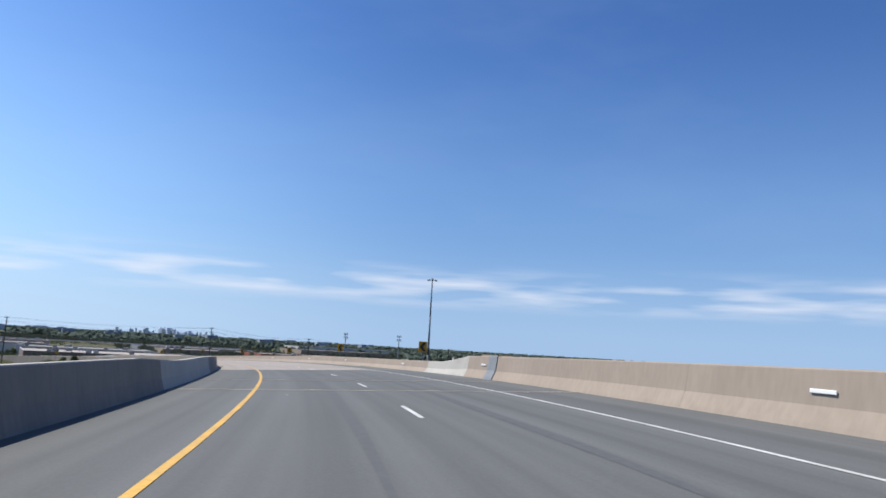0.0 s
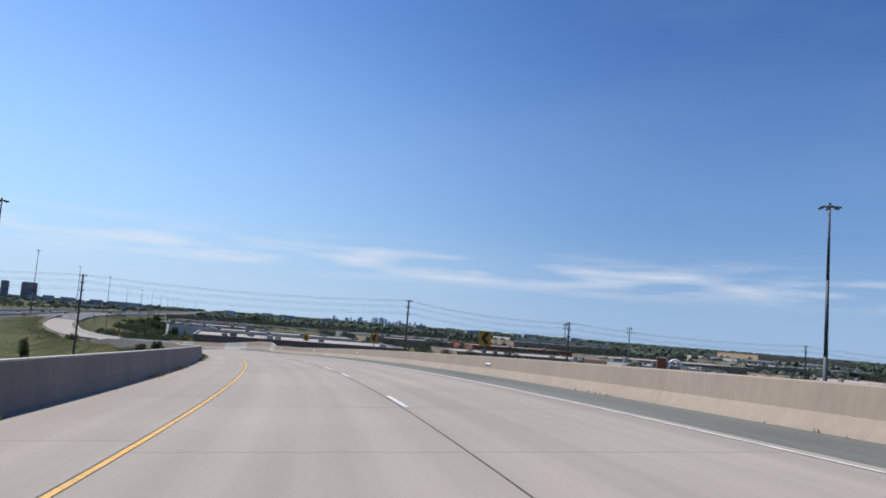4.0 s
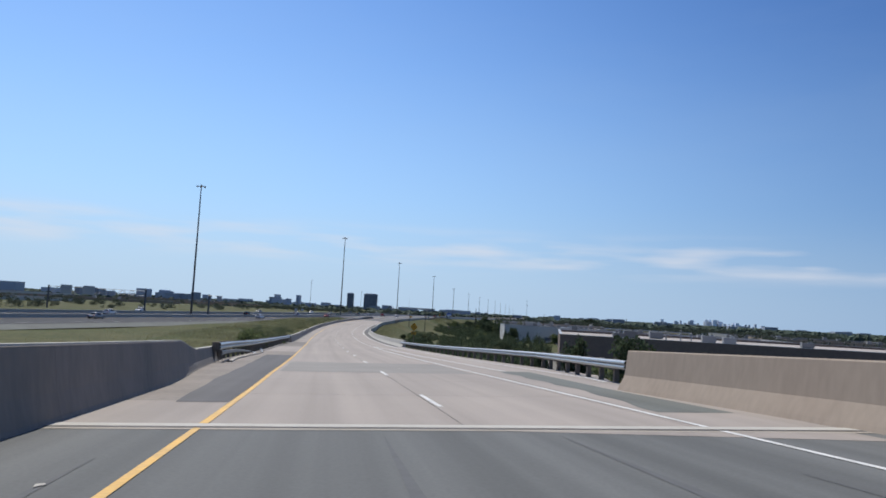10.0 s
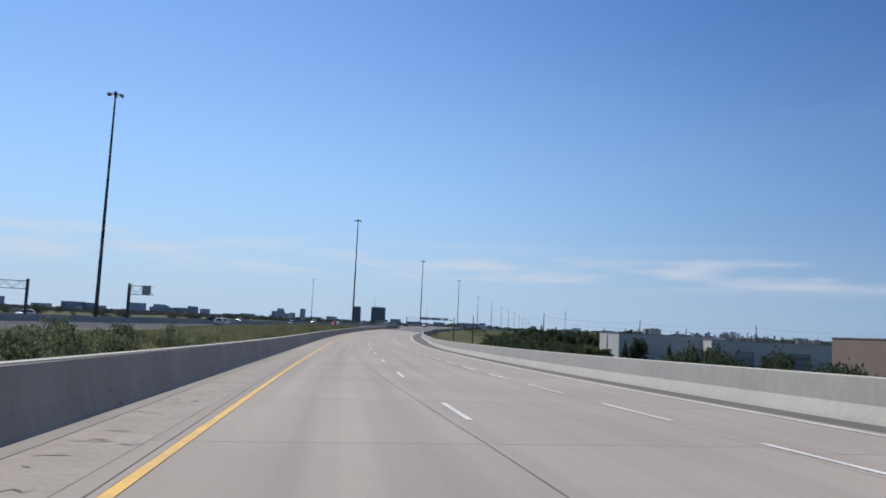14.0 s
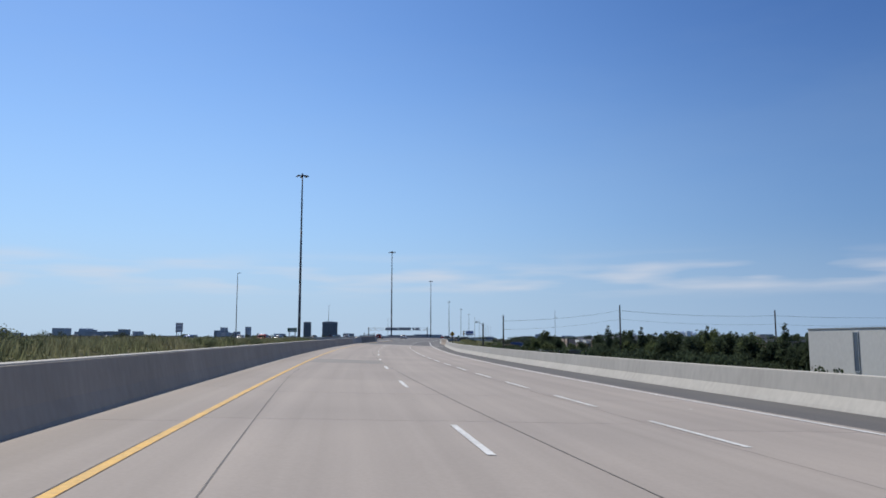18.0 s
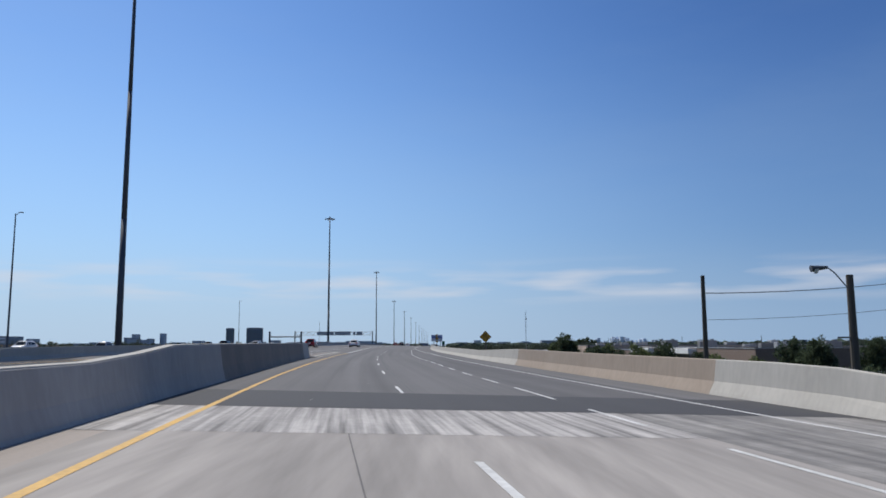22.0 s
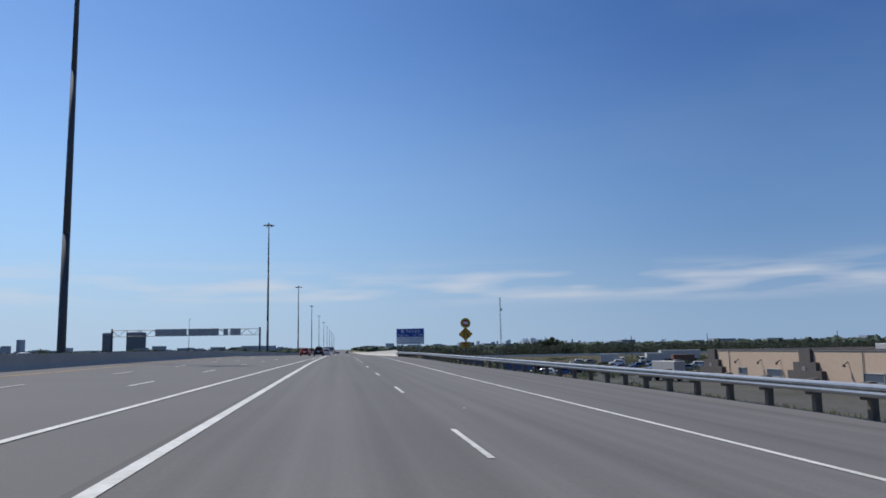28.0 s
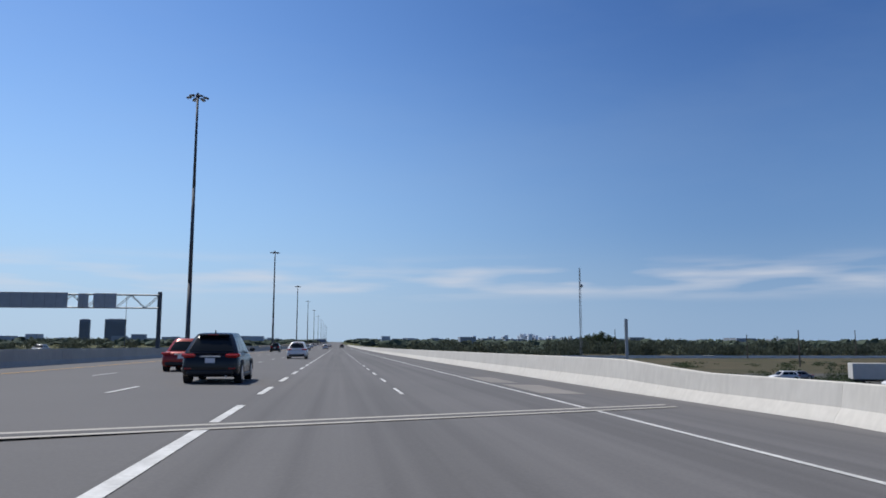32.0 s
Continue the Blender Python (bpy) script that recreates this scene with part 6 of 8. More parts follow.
shed = flat_building(78.0, 140.0, 697.0, 763.0, 0.3, "brick_brown", "long brown block workshop row with white canopies over dark bays", units=9, roof="roof_grey", doors=(("w", -24, 3.2, 3, 0.1),))
for y0, y1 in ((721.8, 733.0), (747.4, 762.4)):
    yc, ln = (y0 + y1) / 2 - 730.0, y1 - y0
    can = part("canopy", bm_box((-31.75, yc, 4.72), (1.5, ln, 0.9), 0.03), M["roof_white"], shed, "white canopy fascia")
    # solid dark panel on the wall, coloured as the shade inside a bay
    part("bay", bm_box((-31.1, yc, 2.3), (0.3, ln - 0.6, 3.9)), M["wall_dark"], shed, "dark panel that stands for the shaded bay below the canopy")
    for k in (-0.49, 0.49):
        part("bracket", bm_box((-31.7, yc + k * ln, 4.1), (1.3, 0.12, 0.35)), M["galv"], can)
    part("seam_strip", bm_box((-32.51, yc + 0.1, 4.72), (0.02, 0.08, 0.84)), M["unit"], can)
flat_building(79.0, 140.0, 767.0, 790.5, -0.4, "brick_brown", "low drab block unit with a flat grey roof", units=5, roof="roof_grey")
bei = flat_building(78.0, 150.0, 819.0, 865.3, 0.6, "stucco", "pink-beige stucco warehouse with dark stepped pilasters", roof="roof_pale", units=9, name="stucco_building", windows=(("s", -21.6, 2.0, 1.7, 3.0), ("w", -12.5, 3.2, 0.9, 1.5), ("w", 6.5, 3.2, 0.9, 1.5), ("w", 14.5, 2.0, 0.9, 1.5)))
part("fascia", bm_box((-36.03, 0, 5.42), (0.12, 46.0, 0.14)), M["wall_dark"], bei, "dark roof-edge flashing")
for yy in (22.9, -0.9, -22.4):
    pl = part("pilaster", bm_box((-36.15, yy, 2.75), (0.5, 2.3, 5.4)), M["wall_dark"], bei, "dark stepped pilaster")
    part("step", bm_box((-36.2, yy, 2.0), (0.6, 4.6, 3.8)), M["wall_dark"], pl)
    part("step", bm_box((-36.25, yy, 1.5), (0.7, 6.9, 2.8)), M["wall_dark"], pl)
    part("pale_stripe", bm_box((-36.57, yy, 1.8), (0.04, 0.7, 3.2)), M["wall_grey"], pl)
for yy in (-16.5, -8.4, 5.0, 9.5, 15.5):
    lamp = part("wall_lamp", bm_tube((-36.0, yy, 4.05), (-36.5, yy, 3.75), 0.06, n=6), M["black"], bei)
    part("shade", bm_tube((-36.5, yy, 3.8), (-36.55, yy, 3.5), 0.10, 0.2, 8), M["black"], lamp)
for yy in (-11.0, 18.0):
    part("downpipe", bm_tube((-36.1, yy, 5.2), (-36.1, yy, 0.2), 0.05, n=6), M["wall_grey"], bei)
# shop entrance with a white arch and brick tower, and a pink gabled shop
arch = thing("shop_entrance", pose(331.0, 423.6, -4.8, 0, 0, -30), "white arched shop entrance beside a red brick tower", "building")
bm = bmesh.new()
for k in range(12):
    a, c = math.pi * k / 12, math.pi * (k + 1) / 12
    tube(bm, (3.0 * math.cos(a), 0, 7.6 + 3.0 * math.sin(a)), (3.0 * math.cos(c), 0, 7.6 + 3.0 * math.sin(c)), 0.55, n=6)
for sx in (-3.0, 3.0):
    tube(bm, (sx, 0, 0), (sx, 0, 7.6), 0.55, n=6)
part("arch", bm, M["sign_white"], arch)
part("wall", bm_box((0, 0.9, 3.9), (6.2, 0.5, 7.8), 0.03), M["wall_tan"], arch)
part("tower", bm_box((-6.2, 0.6, 5.6), (4.2, 3.0, 11.2), 0.08), M["wall_red"], arch, "red brick tower")
part("coping", bm_box((-6.2, 0.6, 11.3), (4.6, 3.4, 0.3), 0.04), M["wall_white"], arch)
pink = thing("gabled_shop", pose(276, 402, -4.8, 0, 0, -32), "pink shop front with a dark V-shaped roof", "building")
part("wall", bm_box((3.0, 0, 4.4), (9.0, 5.0, 8.8), 0.05), M["wall_beige"], pink)
part("roof", bm_box((3.0, 0, 8.9), (9.4, 5.4, 0.25), 0.03), M["roof_pale"], pink)
part("dark_front", bm_box((-4.8, 0.3, 3.9), (6.4, 4.0, 7.8), 0.05), M["wall_dark"], pink, "dark recessed front")
bm = bmesh.new()
bmesh.ops.create_cube(bm, size=1.0)
bmesh.ops.transform(bm, matrix=Matrix.Translation((-3.2, -2.2, 8.6)) @ Matrix.Rotation(radians(-38), 4, "Y") @ Matrix.Diagonal((5.4, 0.3, 0.45, 1)), verts=bm.verts)
part("gable_board", bm, M["wall_white"], pink, "white slanting gable board")
bm = bmesh.new()
bmesh.ops.create_cube(bm, size=1.0)
bmesh.ops.transform(bm, matrix=Matrix.Translation((-8.6, -2.2, 8.4)) @ Matrix.Rotation(radians(20), 4, "Y") @ Matrix.Diagonal((7.0, 0.3, 0.45, 1)), verts=bm.verts)
part("gable_board", bm, M["wall_white"], pink, "white slanting gable board")
# flat roofs seen from the top of the ramp
flat_building(238.0, 320.0, 300.0, 345.0, -0.6, "wall_tan", "broad shop block with a pale gravel roof", units=26, roof="roof_pale")
flat_building(300.0, 390.0, 425.0, 470.0, -0.2, "wall_tan", "broad shop block with a grey gravel roof", units=22, roof="roof_grey")
flat_building(345.0, 400.0, 480.0, 530.0, 0.4, "wall_white", "pale warehouse with a grey roof", units=14, roof="roof_pale")
flat_building(275.0, 350.0, 190.0, 236.0, 1.2, "wall_beige", "beige shop block with a flat roof", units=12, roof="roof_pale")
flat_building(60.0, 95.0, 655.0, 668.0, -2.0, "wall_tan", "small tan shed among the trees", units=0)
for x, y, w, l, tp, wl_ in ((250, 510, 90, 60, 0.2, "wall_tan"), (370, 560, 110, 60, 1.2, "wall_tan"), (300, 640, 80, 60, 1.5, "wall_red"), (420, 430, 80, 60, 0.6, "wall_beige"), (230, 690, 90, 60, 0.8, "wall_tan"), (230, 800, 110, 70, 0.6, "wall_grey"),
                            (520, 620, 120, 80, 2, "wall_tan"), (600, 480, 120, 80, 1.5, "wall_red"), (480, 300, 120, 70, 0.5, "wall_tan"), (640, 800, 160, 90, 3, "wall_white"), (430, 900, 120, 80, 3, "wall_tan"), (820, 1000, 160, 90, 8, "wall_beige"), (520, 1150, 160, 80, 5, "wall_white"), (980, 700, 180, 100, 8, "wall_tan")):
    flat_building(x, x + w, y, y + l, tp, wl_, "distant flat-roofed works building", units=5, roof=rng.choice(("roof_grey", "roof_pale")))
for x, y, w, l, tp, wl_ in ((-230, 640, 60, 60, 1.2, "wall_white"), (-290, 780, 100, 80, 1.8, "wall_tan"), (-380, 640, 60, 70, 2.6, "wall_grey"), (-260, 960, 70, 80, 2.0, "wall_beige"), (-460, 900, 90, 80, 3.0, "wall_white"), (-300, 470, 60, 60, 1.0, "wall_tan"), (-560, 700, 70, 80, 4.0, "wall_grey"), (-420, 1150, 120, 90, 3.0, "wall_tan")):
    flat_building(x, x + w, y, y + l, tp, wl_, "long low works hall beyond the motorway", units=4, roof="roof_grey")
lot1 = mesh_ob("car_park", [(88, 400, float(ground_z(100, 430)[0]) + 0.2), (118, 400, -4.3), (118, 490, -4.3), (92, 490, -4.3)], [(0, 1, 2, 3)], M["lot"])
tagged(lot1, "worn asphalt yard beside the warehouses", "parking lot", kind="structure")
lot2 = mesh_ob("yard", [(48, 775, -4.15), (150, 775, -4.15), (150, 1010, -4.15), (48, 1010, -4.15)], [(0, 1, 2, 3)], M["yard_tar"])
tagged(lot2, "broad asphalt storage yard below the guide rail", "parking lot", kind="structure")

# ---- towers and skyline ----
def tower(x, y, w, d, top, label, storeys=22):
    t = thing("office_tower", pose(x, y, -3, 0, 0, 12), label, "tower", "office towers")
    h = top + 3
    bm = bm_box((0, 0, h / 2), (w, d, h), 0.8)
    part("body", bm, M["tower"], t)
    for k in range(storeys):
        part("window_band", bm_box((0, -d / 2 - 0.1, 3 + (h - 7) * k / storeys), (w - 3, 0.4, (h - 7) / storeys * 0.5)), M["tower_glass"], t)
    part("roof_plant", bm_box((0, 2, h + 0.6), (w * 0.7, d * 0.5, 1.3), 0.2), M["tower"], t)
    return t


tower(-556, 2735, 22, 24, 49, "slim dark glass office tower far off")
tower(-479, 2700, 44, 26, 49, "broad dark glass office tower far off")


def far_blocks(name, items, material, label):
    v, f = [], []
    for x, y, w, d, z0, z1 in items:
        k = len(v)
        for zz in (z0, z1):
            v += [(x - w / 2, y - d / 2, zz), (x + w / 2, y - d / 2, zz), (x + w / 2, y + d / 2, zz), (x - w / 2, y + d / 2, zz)]
        f += [(k, k + 1, k + 5, k + 4), (k + 1, k + 2, k + 6, k + 5), (k + 2, k + 3, k + 7, k + 6), (k + 3, k, k + 4, k + 7), (k + 4, k + 5, k + 6, k + 7)]
    ob = mesh_ob(name, v, f, M[material])
    return tagged(ob, label, "skyline", kind="stuff")


def polar(az_right, r, ox=120.0, oy=110.0):
    a = radians(az_right)
    return ox + r * math.sin(a), oy + r * math.cos(a)


items = []
for k in range(60):
    a = 11.4 + rng.gauss(0, 1.9)
    x, y = polar(a, 4650 + rng.uniform(-60, 60))
    hgt = abs(rng.gauss(0, 9)) + 10
    if abs(a - 10.6) < 0.5:
        hgt += 16
    items.append((x, y, rng.uniform(9, 20), 20, -5, 2 + hgt))
# skyline walls are coloured pale blue to stand in for haze
far_blocks("far_skyline", items, "far_city", "city skyline of towers on the horizon, haze in their pale colour")
items = []
for k in range(90):
    a = rng.uniform(-34, 26)
    x, y = polar(a, rng.uniform(2300, 4200))
    items.append((x, y, rng.uniform(14, 46), 30, -5, rng.uniform(6, 13) if a < 2 else rng.uniform(6, 13)))
for a, r, w, h in ((-25.5, 1900, 60, 23), (-27, 2000, 40, 20), (-23.5, 1900, 34, 18), (-30, 1800, 60, 17), (-18.5, 2300, 26, 30), (-19.4, 2300, 50, 21), (-35, 1700, 60, 17), (-12, 2500, 60, 17)):
    for k in range(4):
        x, y = polar(a + rng.uniform(-0.9, 0.9), r + rng.uniform(-80, 80))
        items.append((x, y, w * rng.uniform(0.25, 0.6), 24, -5, h * rng.uniform(0.5, 1.0)))
# bluish wall colour imitates aerial haze on these blocks
far_blocks("far_blocks", items, "far_city_blue_haze", "apartment blocks along the far left horizon, tinted blue for haze")

# ---- trees ----
def leaf_cloud(lobes, count, size, seed):
    """Many small leaf faces scattered through uneven lobes (x, y, z, rx, rz)."""
    g = np.random.default_rng(seed)
    vol = np.array([l[3] ** 2 * l[4] for l in lobes]); vol = vol / vol.sum()
    pick = g.choice(len(lobes), count, p=vol)
    L = np.array(lobes)[pick]
    dirs = g.normal(size=(count, 3)); dirs /= np.linalg.norm(dirs, axis=1)[:, None]
    r = g.uniform(0.35, 1.0, count) ** 0.6 * (1 + 0.2 * g.normal(size=count))
    c = L[:, :3] + dirs * r[:, None] * np.stack([L[:, 3], L[:, 3], L[:, 4]], 1)
    a = g.normal(size=(count, 3)); a /= np.linalg.norm(a, axis=1)[:, None]
    b = np.cross(a, g.normal(size=(count, 3))); b /= np.linalg.norm(b, axis=1)[:, None]
    sz = size * g.uniform(0.6, 1.4, count)[:, None]
    v = np.stack([c - a * sz, c + b * sz * 0.6, c + a * sz, c - b * sz * 0.6], 1).reshape(-1, 3)
    return v, [(4 * i, 4 * i + 1, 4 * i + 2, 4 * i + 3) for i in range(count)]


def tree(kind, seed, material, label):
    g = random.Random(seed)
    t = thing("tree", Matrix(), label, "tree", "roadside trees")
    bm = bmesh.new()
    if kind == "pine":
        tube(bm, (0, 0, 0), (0.1, 0, 8.8), 0.2, 0.04, 8)
        lobes = []
        for i in range(15):
            z = 1.2 + i * 0.55
            r = (1.0 - i / 16.5) * 2.3 + 0.2
            for k in range(3):
                a = g.uniform(0, 6.28)
                lobes.append((r * 0.5 * math.cos(a), r * 0.5 * math.sin(a), z + g.uniform(-0.2, 0.2), r * 0.62, 0.42))
                tube(bm, (0, 0, z), (r * 0.8 * math.cos(a), r * 0.8 * math.sin(a), z + 0.1), 0.04, 0.01, 4)
        n, sz = 3200, 0.2
    elif kind == "bush":
        lobes = [(g.uniform(-1.1, 1.1), g.uniform(-1.1, 1.1), 0.9 + g.uniform(-0.3, 0.7), g.uniform(0.6, 1.1), g.uniform(0.6, 1.0)) for _ in range(8)]
        for k in range(5):
            a = g.uniform(0, 6.28)
            tube(bm, (0, 0, 0), (0.7 * math.cos(a), 0.7 * math.sin(a), 1.3), 0.05, 0.02, 5)
        n, sz = 3400, 0.08
    else:
        hgt = 2.2
        tube(bm, (0, 0, 0), (0.1, 0.05, hgt), 0.22, 0.15, 8)
        lobes = []
        for k in range(24):
            a, zz = k * 2.4 + g.uniform(-0.5, 0.5), 1.3 + 6.1 * ((k + g.random()) / 24)
            env = 2.7 * math.sqrt(max(0.05, 1 - ((zz - 3.9) / 4.1) ** 2))
            rr = env * g.uniform(0.45, 0.85)
            tip = (rr * math.cos(a), rr * math.sin(a), zz)
            tube(bm, (0.1, 0.05, min(hgt - 0.2 + 0.12 * k, zz)), tip, 0.08, 0.025, 5)
            lobes.append((*tip, g.uniform(0.6, 1.15), g.uniform(0.5, 0.95)))
        lobes.append((0, 0, 4.1, 1.7, 2.7))
        n, sz = 5200, 0.18
    part("trunk", bm, M["bark"], t)
    v, f = leaf_cloud(lobes, n, sz, seed)
    mesh_ob("crown", v, f, M[material], t)
    return t


KINDS = [tree("round", 1, "leaf", "leafy green broadleaf tree by the works"), tree("round", 2, "leaf_dark", "dense dark-green broadleaf tree in rough grass"), tree("round", 3, "leaf_dark", "dark broadleaf tree with an uneven crown"),
         tree("pine", 4, "leaf_dark", "dark-green conifer with layered branches"), tree("pine", 5, "leaf_dark", "slender dark conifer in the tree belt"), tree("bush", 6, "leaf_grey", "silvery green bush on the bank"), tree("bush", 7, "leaf", "low green shrub in rough grass")]
used = set()


def plant(k, x, y, top=None, spread=1.0, sink=0.25):
    z = float(ground_z(x, y)[0]) - sink
    full = (8.0, 8.0, 8.0, 9.2, 9.2, 2.5, 2.5)[k]
    sc = (top - z) / full if top is not None else spread
    m4 = pose(x, y, z, 0, 0, rng.uniform(0, 360))
    sx = sc * spread if top is not None else sc
    sx = max(sx, 0.45 * sc)
    if k not in used:
        used.add(k)
        KINDS[k].scale = (sx, sx, sc)
        KINDS[k].matrix_basis = m4 @ Matrix.Diagonal((sx, sx, sc, 1))
        return KINDS[k]
    c = copy_thing(KINDS[k], m4)
    c.scale = (sx, sx, sc)
    return c


def scrub(name, spots, material, label, leaves=130, leaf=0.105):
    """Many loose bushes and small trees joined into one sheet of leaves; spots: (x, y, top, spread)."""
    g = random.Random(len(spots))
    V, F, k = [], [], 0
    kinds = []
    for q in range(6):
        lobes = [(g.uniform(-0.7, 0.7), g.uniform(-0.7, 0.7), g.uniform(0.12, 0.8), g.uniform(0.25, 0.55), g.uniform(0.16, 0.3)) for _ in range(7)]
        kinds.append(leaf_cloud(lobes, leaves, leaf, 90 + q))
    for i, (x, y, top, spread) in enumerate(spots):
        z0 = float(ground_z(x, y)[0]) - 0.2
        v, f = kinds[i % 6]
        a, h = g.uniform(0, 6.28), max(0.6, top - z0)
        rot = np.array([[math.cos(a), -math.sin(a), 0], [math.sin(a), math.cos(a), 0], [0, 0, 1]])
        V.append((v @ rot.T) * (spread * h, spread * h, h) + (x, y, z0))
        F += [tuple(w + k for w in fc) for fc in f]
        k += len(v)
    return tagged(mesh_ob(name, np.concatenate(V), F, M[material]), label, "shrubs", kind="stuff")


def clear(x, y):
    return not any(a < x < b and c < y < e for a, b, c, e in FOOT)


g5 = random.Random(15)
under = [(92 + g5.uniform(-16, 14) - (y0 - 590) * 0.3, y0, g5.uniform(-3.0, -0.6), g5.uniform(0.5, 0.9)) for y0 in np.arange(592, 668, 0.34)]
under += [(96 + g5.uniform(-16, 6) - (y0 - 395) * 0.1, y0, g5.uniform(-3.2, -1.4), g5.uniform(0.5, 0.9)) for y0 in np.arange(395, 560, 1.6)]
under += [(60 + g5.uniform(-6, 18), g5.uniform(650, 775), g5.uniform(-3.4, -1.6), g5.uniform(0.5, 0.9)) for _ in range(90)]
near_works = [(98 + g5.uniform(-8, 14), g5.uniform(352, 412), g5.uniform(-2.2, 0.9), g5.uniform(0.3, 0.55)) for _ in range(46)]
near_works += [(104 + g5.uniform(-8, 9), g5.uniform(412, 480), g5.uniform(-1.8, 1.0), g5.uniform(0.3, 0.55)) for _ in range(34)]
near_works = [q for q in near_works if np.hypot(LINE[:, 0] - q[0], LINE[:, 1] - q[1]).min() > 14.5]
scrub("roadside_saplings", near_works, "leaf_dark", "dark green saplings between the ramp and the warehouse", 1000, 0.05)
silver = [(SX + g5.uniform(-9, 9), SY + g5.uniform(-4, 4), g5.uniform(-0.8, 1.6), g5.uniform(0.5, 0.8)) for SX, SY in ((160, 382), (168, 388), (154, 392)) for _ in range(7)]
scrub("silver_bushes", silver, "leaf_grey", "silvery green bushes below the warehouse", 1000, 0.05)
scrub("undergrowth", under, "leaf_dark", "dark undergrowth and saplings below the trees", 420, 0.07)
yard = [(42 + g5.uniform(0, 13), g5.uniform(782, 912), g5.uniform(-3.5, -2.35), g5.uniform(0.6, 1.0)) for _ in range(330)]
yard += [(44 + abs(g5.gauss(0, 60)), g5.uniform(885, 1005), g5.uniform(-4.0, -2.5), g5.uniform(0.8, 1.6)) for _ in range(330)]
yard += [(g5.uniform(44, 360), g5.uniform(985, 1060), g5.uniform(-3.9, -2.2), g5.uniform(0.8, 1.7)) for _ in range(230)]
yard = [q for q in yard if clear(q[0], q[1])]
for q in range(46):
    p = road(g5.uniform(846, 884), g5.uniform(11.2, 13.5))
    yard.append((float(p[0]), float(p[1]), float(p[2]) + g5.uniform(-0.7, -0.05), g5.uniform(0.5, 0.9)))
scrub("yard_scrub", yard, "leaf_dark", "rough green scrub around the yard and field", 420, 0.06)
belt = []
for q in range(460):
    bx, by = g5.uniform(40, 460), g5.uniform(1115, 1260)
    wave = 0.9 * math.sin(bx * 0.11) + 0.8 * math.sin(bx * 0.043 + 1.0)
    belt.append((bx, by, g5.uniform(0.5, 3.4) + wave * (by > 1170) + (2.0 if g5.random() < 0.08 else 0), g5.uniform(0.4, 0.8)))
belt += [(g5.uniform(165, 520), g5.uniform(60, 320), g5.uniform(1.0, 5.5), g5.uniform(0.35, 0.65)) for _ in range(620)]
belt += [(g5.uniform(205, 720), g5.uniform(300, 900), g5.uniform(1.5, 5.5), g5.uniform(0.35, 0.7)) for _ in range(520)]
belt = [q for q in belt if clear(q[0], q[1])]
belt += [(g5.uniform(-340, -70), g5.uniform(440, 1300), g5.uniform(0.6, 4.2), g5.uniform(0.5, 1.0)) for _ in range(520)]
scrub("tree_belt", belt, "leaf_far_haze", "distant belts of dark broadleaf trees", 420, 0.07)

verge = []
for i in range(170):
    sv = g5.uniform(372, 420) if i < 70 else g5.uniform(455, 560) if i < 130 else g5.uniform(372, 600)
    q = road(sv, -4.6 - abs(g5.gauss(0, 3.2)))
    gz = float(ground_z(q[0], q[1])[0])
    verge.append((float(q[0]), float(q[1]), gz + g5.uniform(0.35, 1.15) * (1.0 if sv < 430 else 0.65), g5.uniform(0.5, 1.0)))
scrub("verge_weeds", verge, "leaf_grey", "pale green weeds and small shrubs behind the barrier", 900, 0.05)
for x, y, tp in ((120.8, 213.6, 8.0), (118.5, 216.0, 7.4)):
    plant(2, x, y, top=tp, spread=1.2)

# by the works, beyond the ramp's end and along the merging lane
for y in np.arange(395, 486, 8.0):
    plant(rng.choice((1, 2, 5, 6)), 100 + rng.uniform(-7, 8) - (y - 395) * 0.08, y, top=rng.uniform(-2.6, -0.6), spread=1.25)
for k, x, y, tp, sp in ((2, 100.0, 553.0, 1.4, 1.1), (3, 105.6, 545.0, 0.1, 0.9), (0, 115.3, 550.0, -0.3, 1.35), (1, 120.1, 523.0, -0.9, 1.3), (0, 89.2, 545.5, -1.0, 2.0), (2, 92.0, 549.0, -1.5, 2.0), (4, 97.0, 554.0, 0.3, 0.9),
                       (1, 116.8, 336.0, 4.3, 0.62), (2, 121.2, 331.8, 4.9, 0.8), (1, 113.5, 345.0, 2.6, 0.8), (6, 119.0, 342.0, 2.6, 1.2)):
    plant(k, x, y, top=tp, spread=sp)
# the belt of tall trees beside the merging lane
BELT = ((3, 75.3, 657.0, 3.6, 0.9), (2, 78.5, 650.0, 2.9, 0.8), (3, 80.5, 644.0, 3.0, 0.9), (2, 85.0, 634.0, 2.5, 1.0), (3, 88.2, 621.0, 2.8, 0.9), (1, 90.0, 615.0, 1.9, 1.0), (0, 92.0, 607.0, 1.4, 1.1), (4, 94.5, 600.0, 2.9, 0.9))
for k, x, y, tp, sp in BELT:
    plant(k, x, y, top=tp, spread=sp)
for y in np.arange(594, 660, 1.7):
    plant(rng.choice((0, 1, 2, 1, 2, 3, 4)), 95 - (y - 597) * 0.317 + rng.uniform(-4, 6), y, top=rng.uniform(-0.8, 1.9), spread=rng.uniform(0.85, 1.25))
for y in np.arange(606, 690, 3.0):
    plant(rng.choice((0, 1, 2)), 102 + rng.uniform(-8, 14) - (y - 606) * 0.3, y, top=rng.uniform(0.4, 2.4), spread=rng.uniform(0.8, 1.1))
for i in range(22):
    plant(rng.choice((0, 1, 2, 6)), 60 + rng.uniform(-6, 16), 668 + i * 5.5, top=rng.uniform(-2.4, 0.4), spread=rng.uniform(1.0, 1.4))
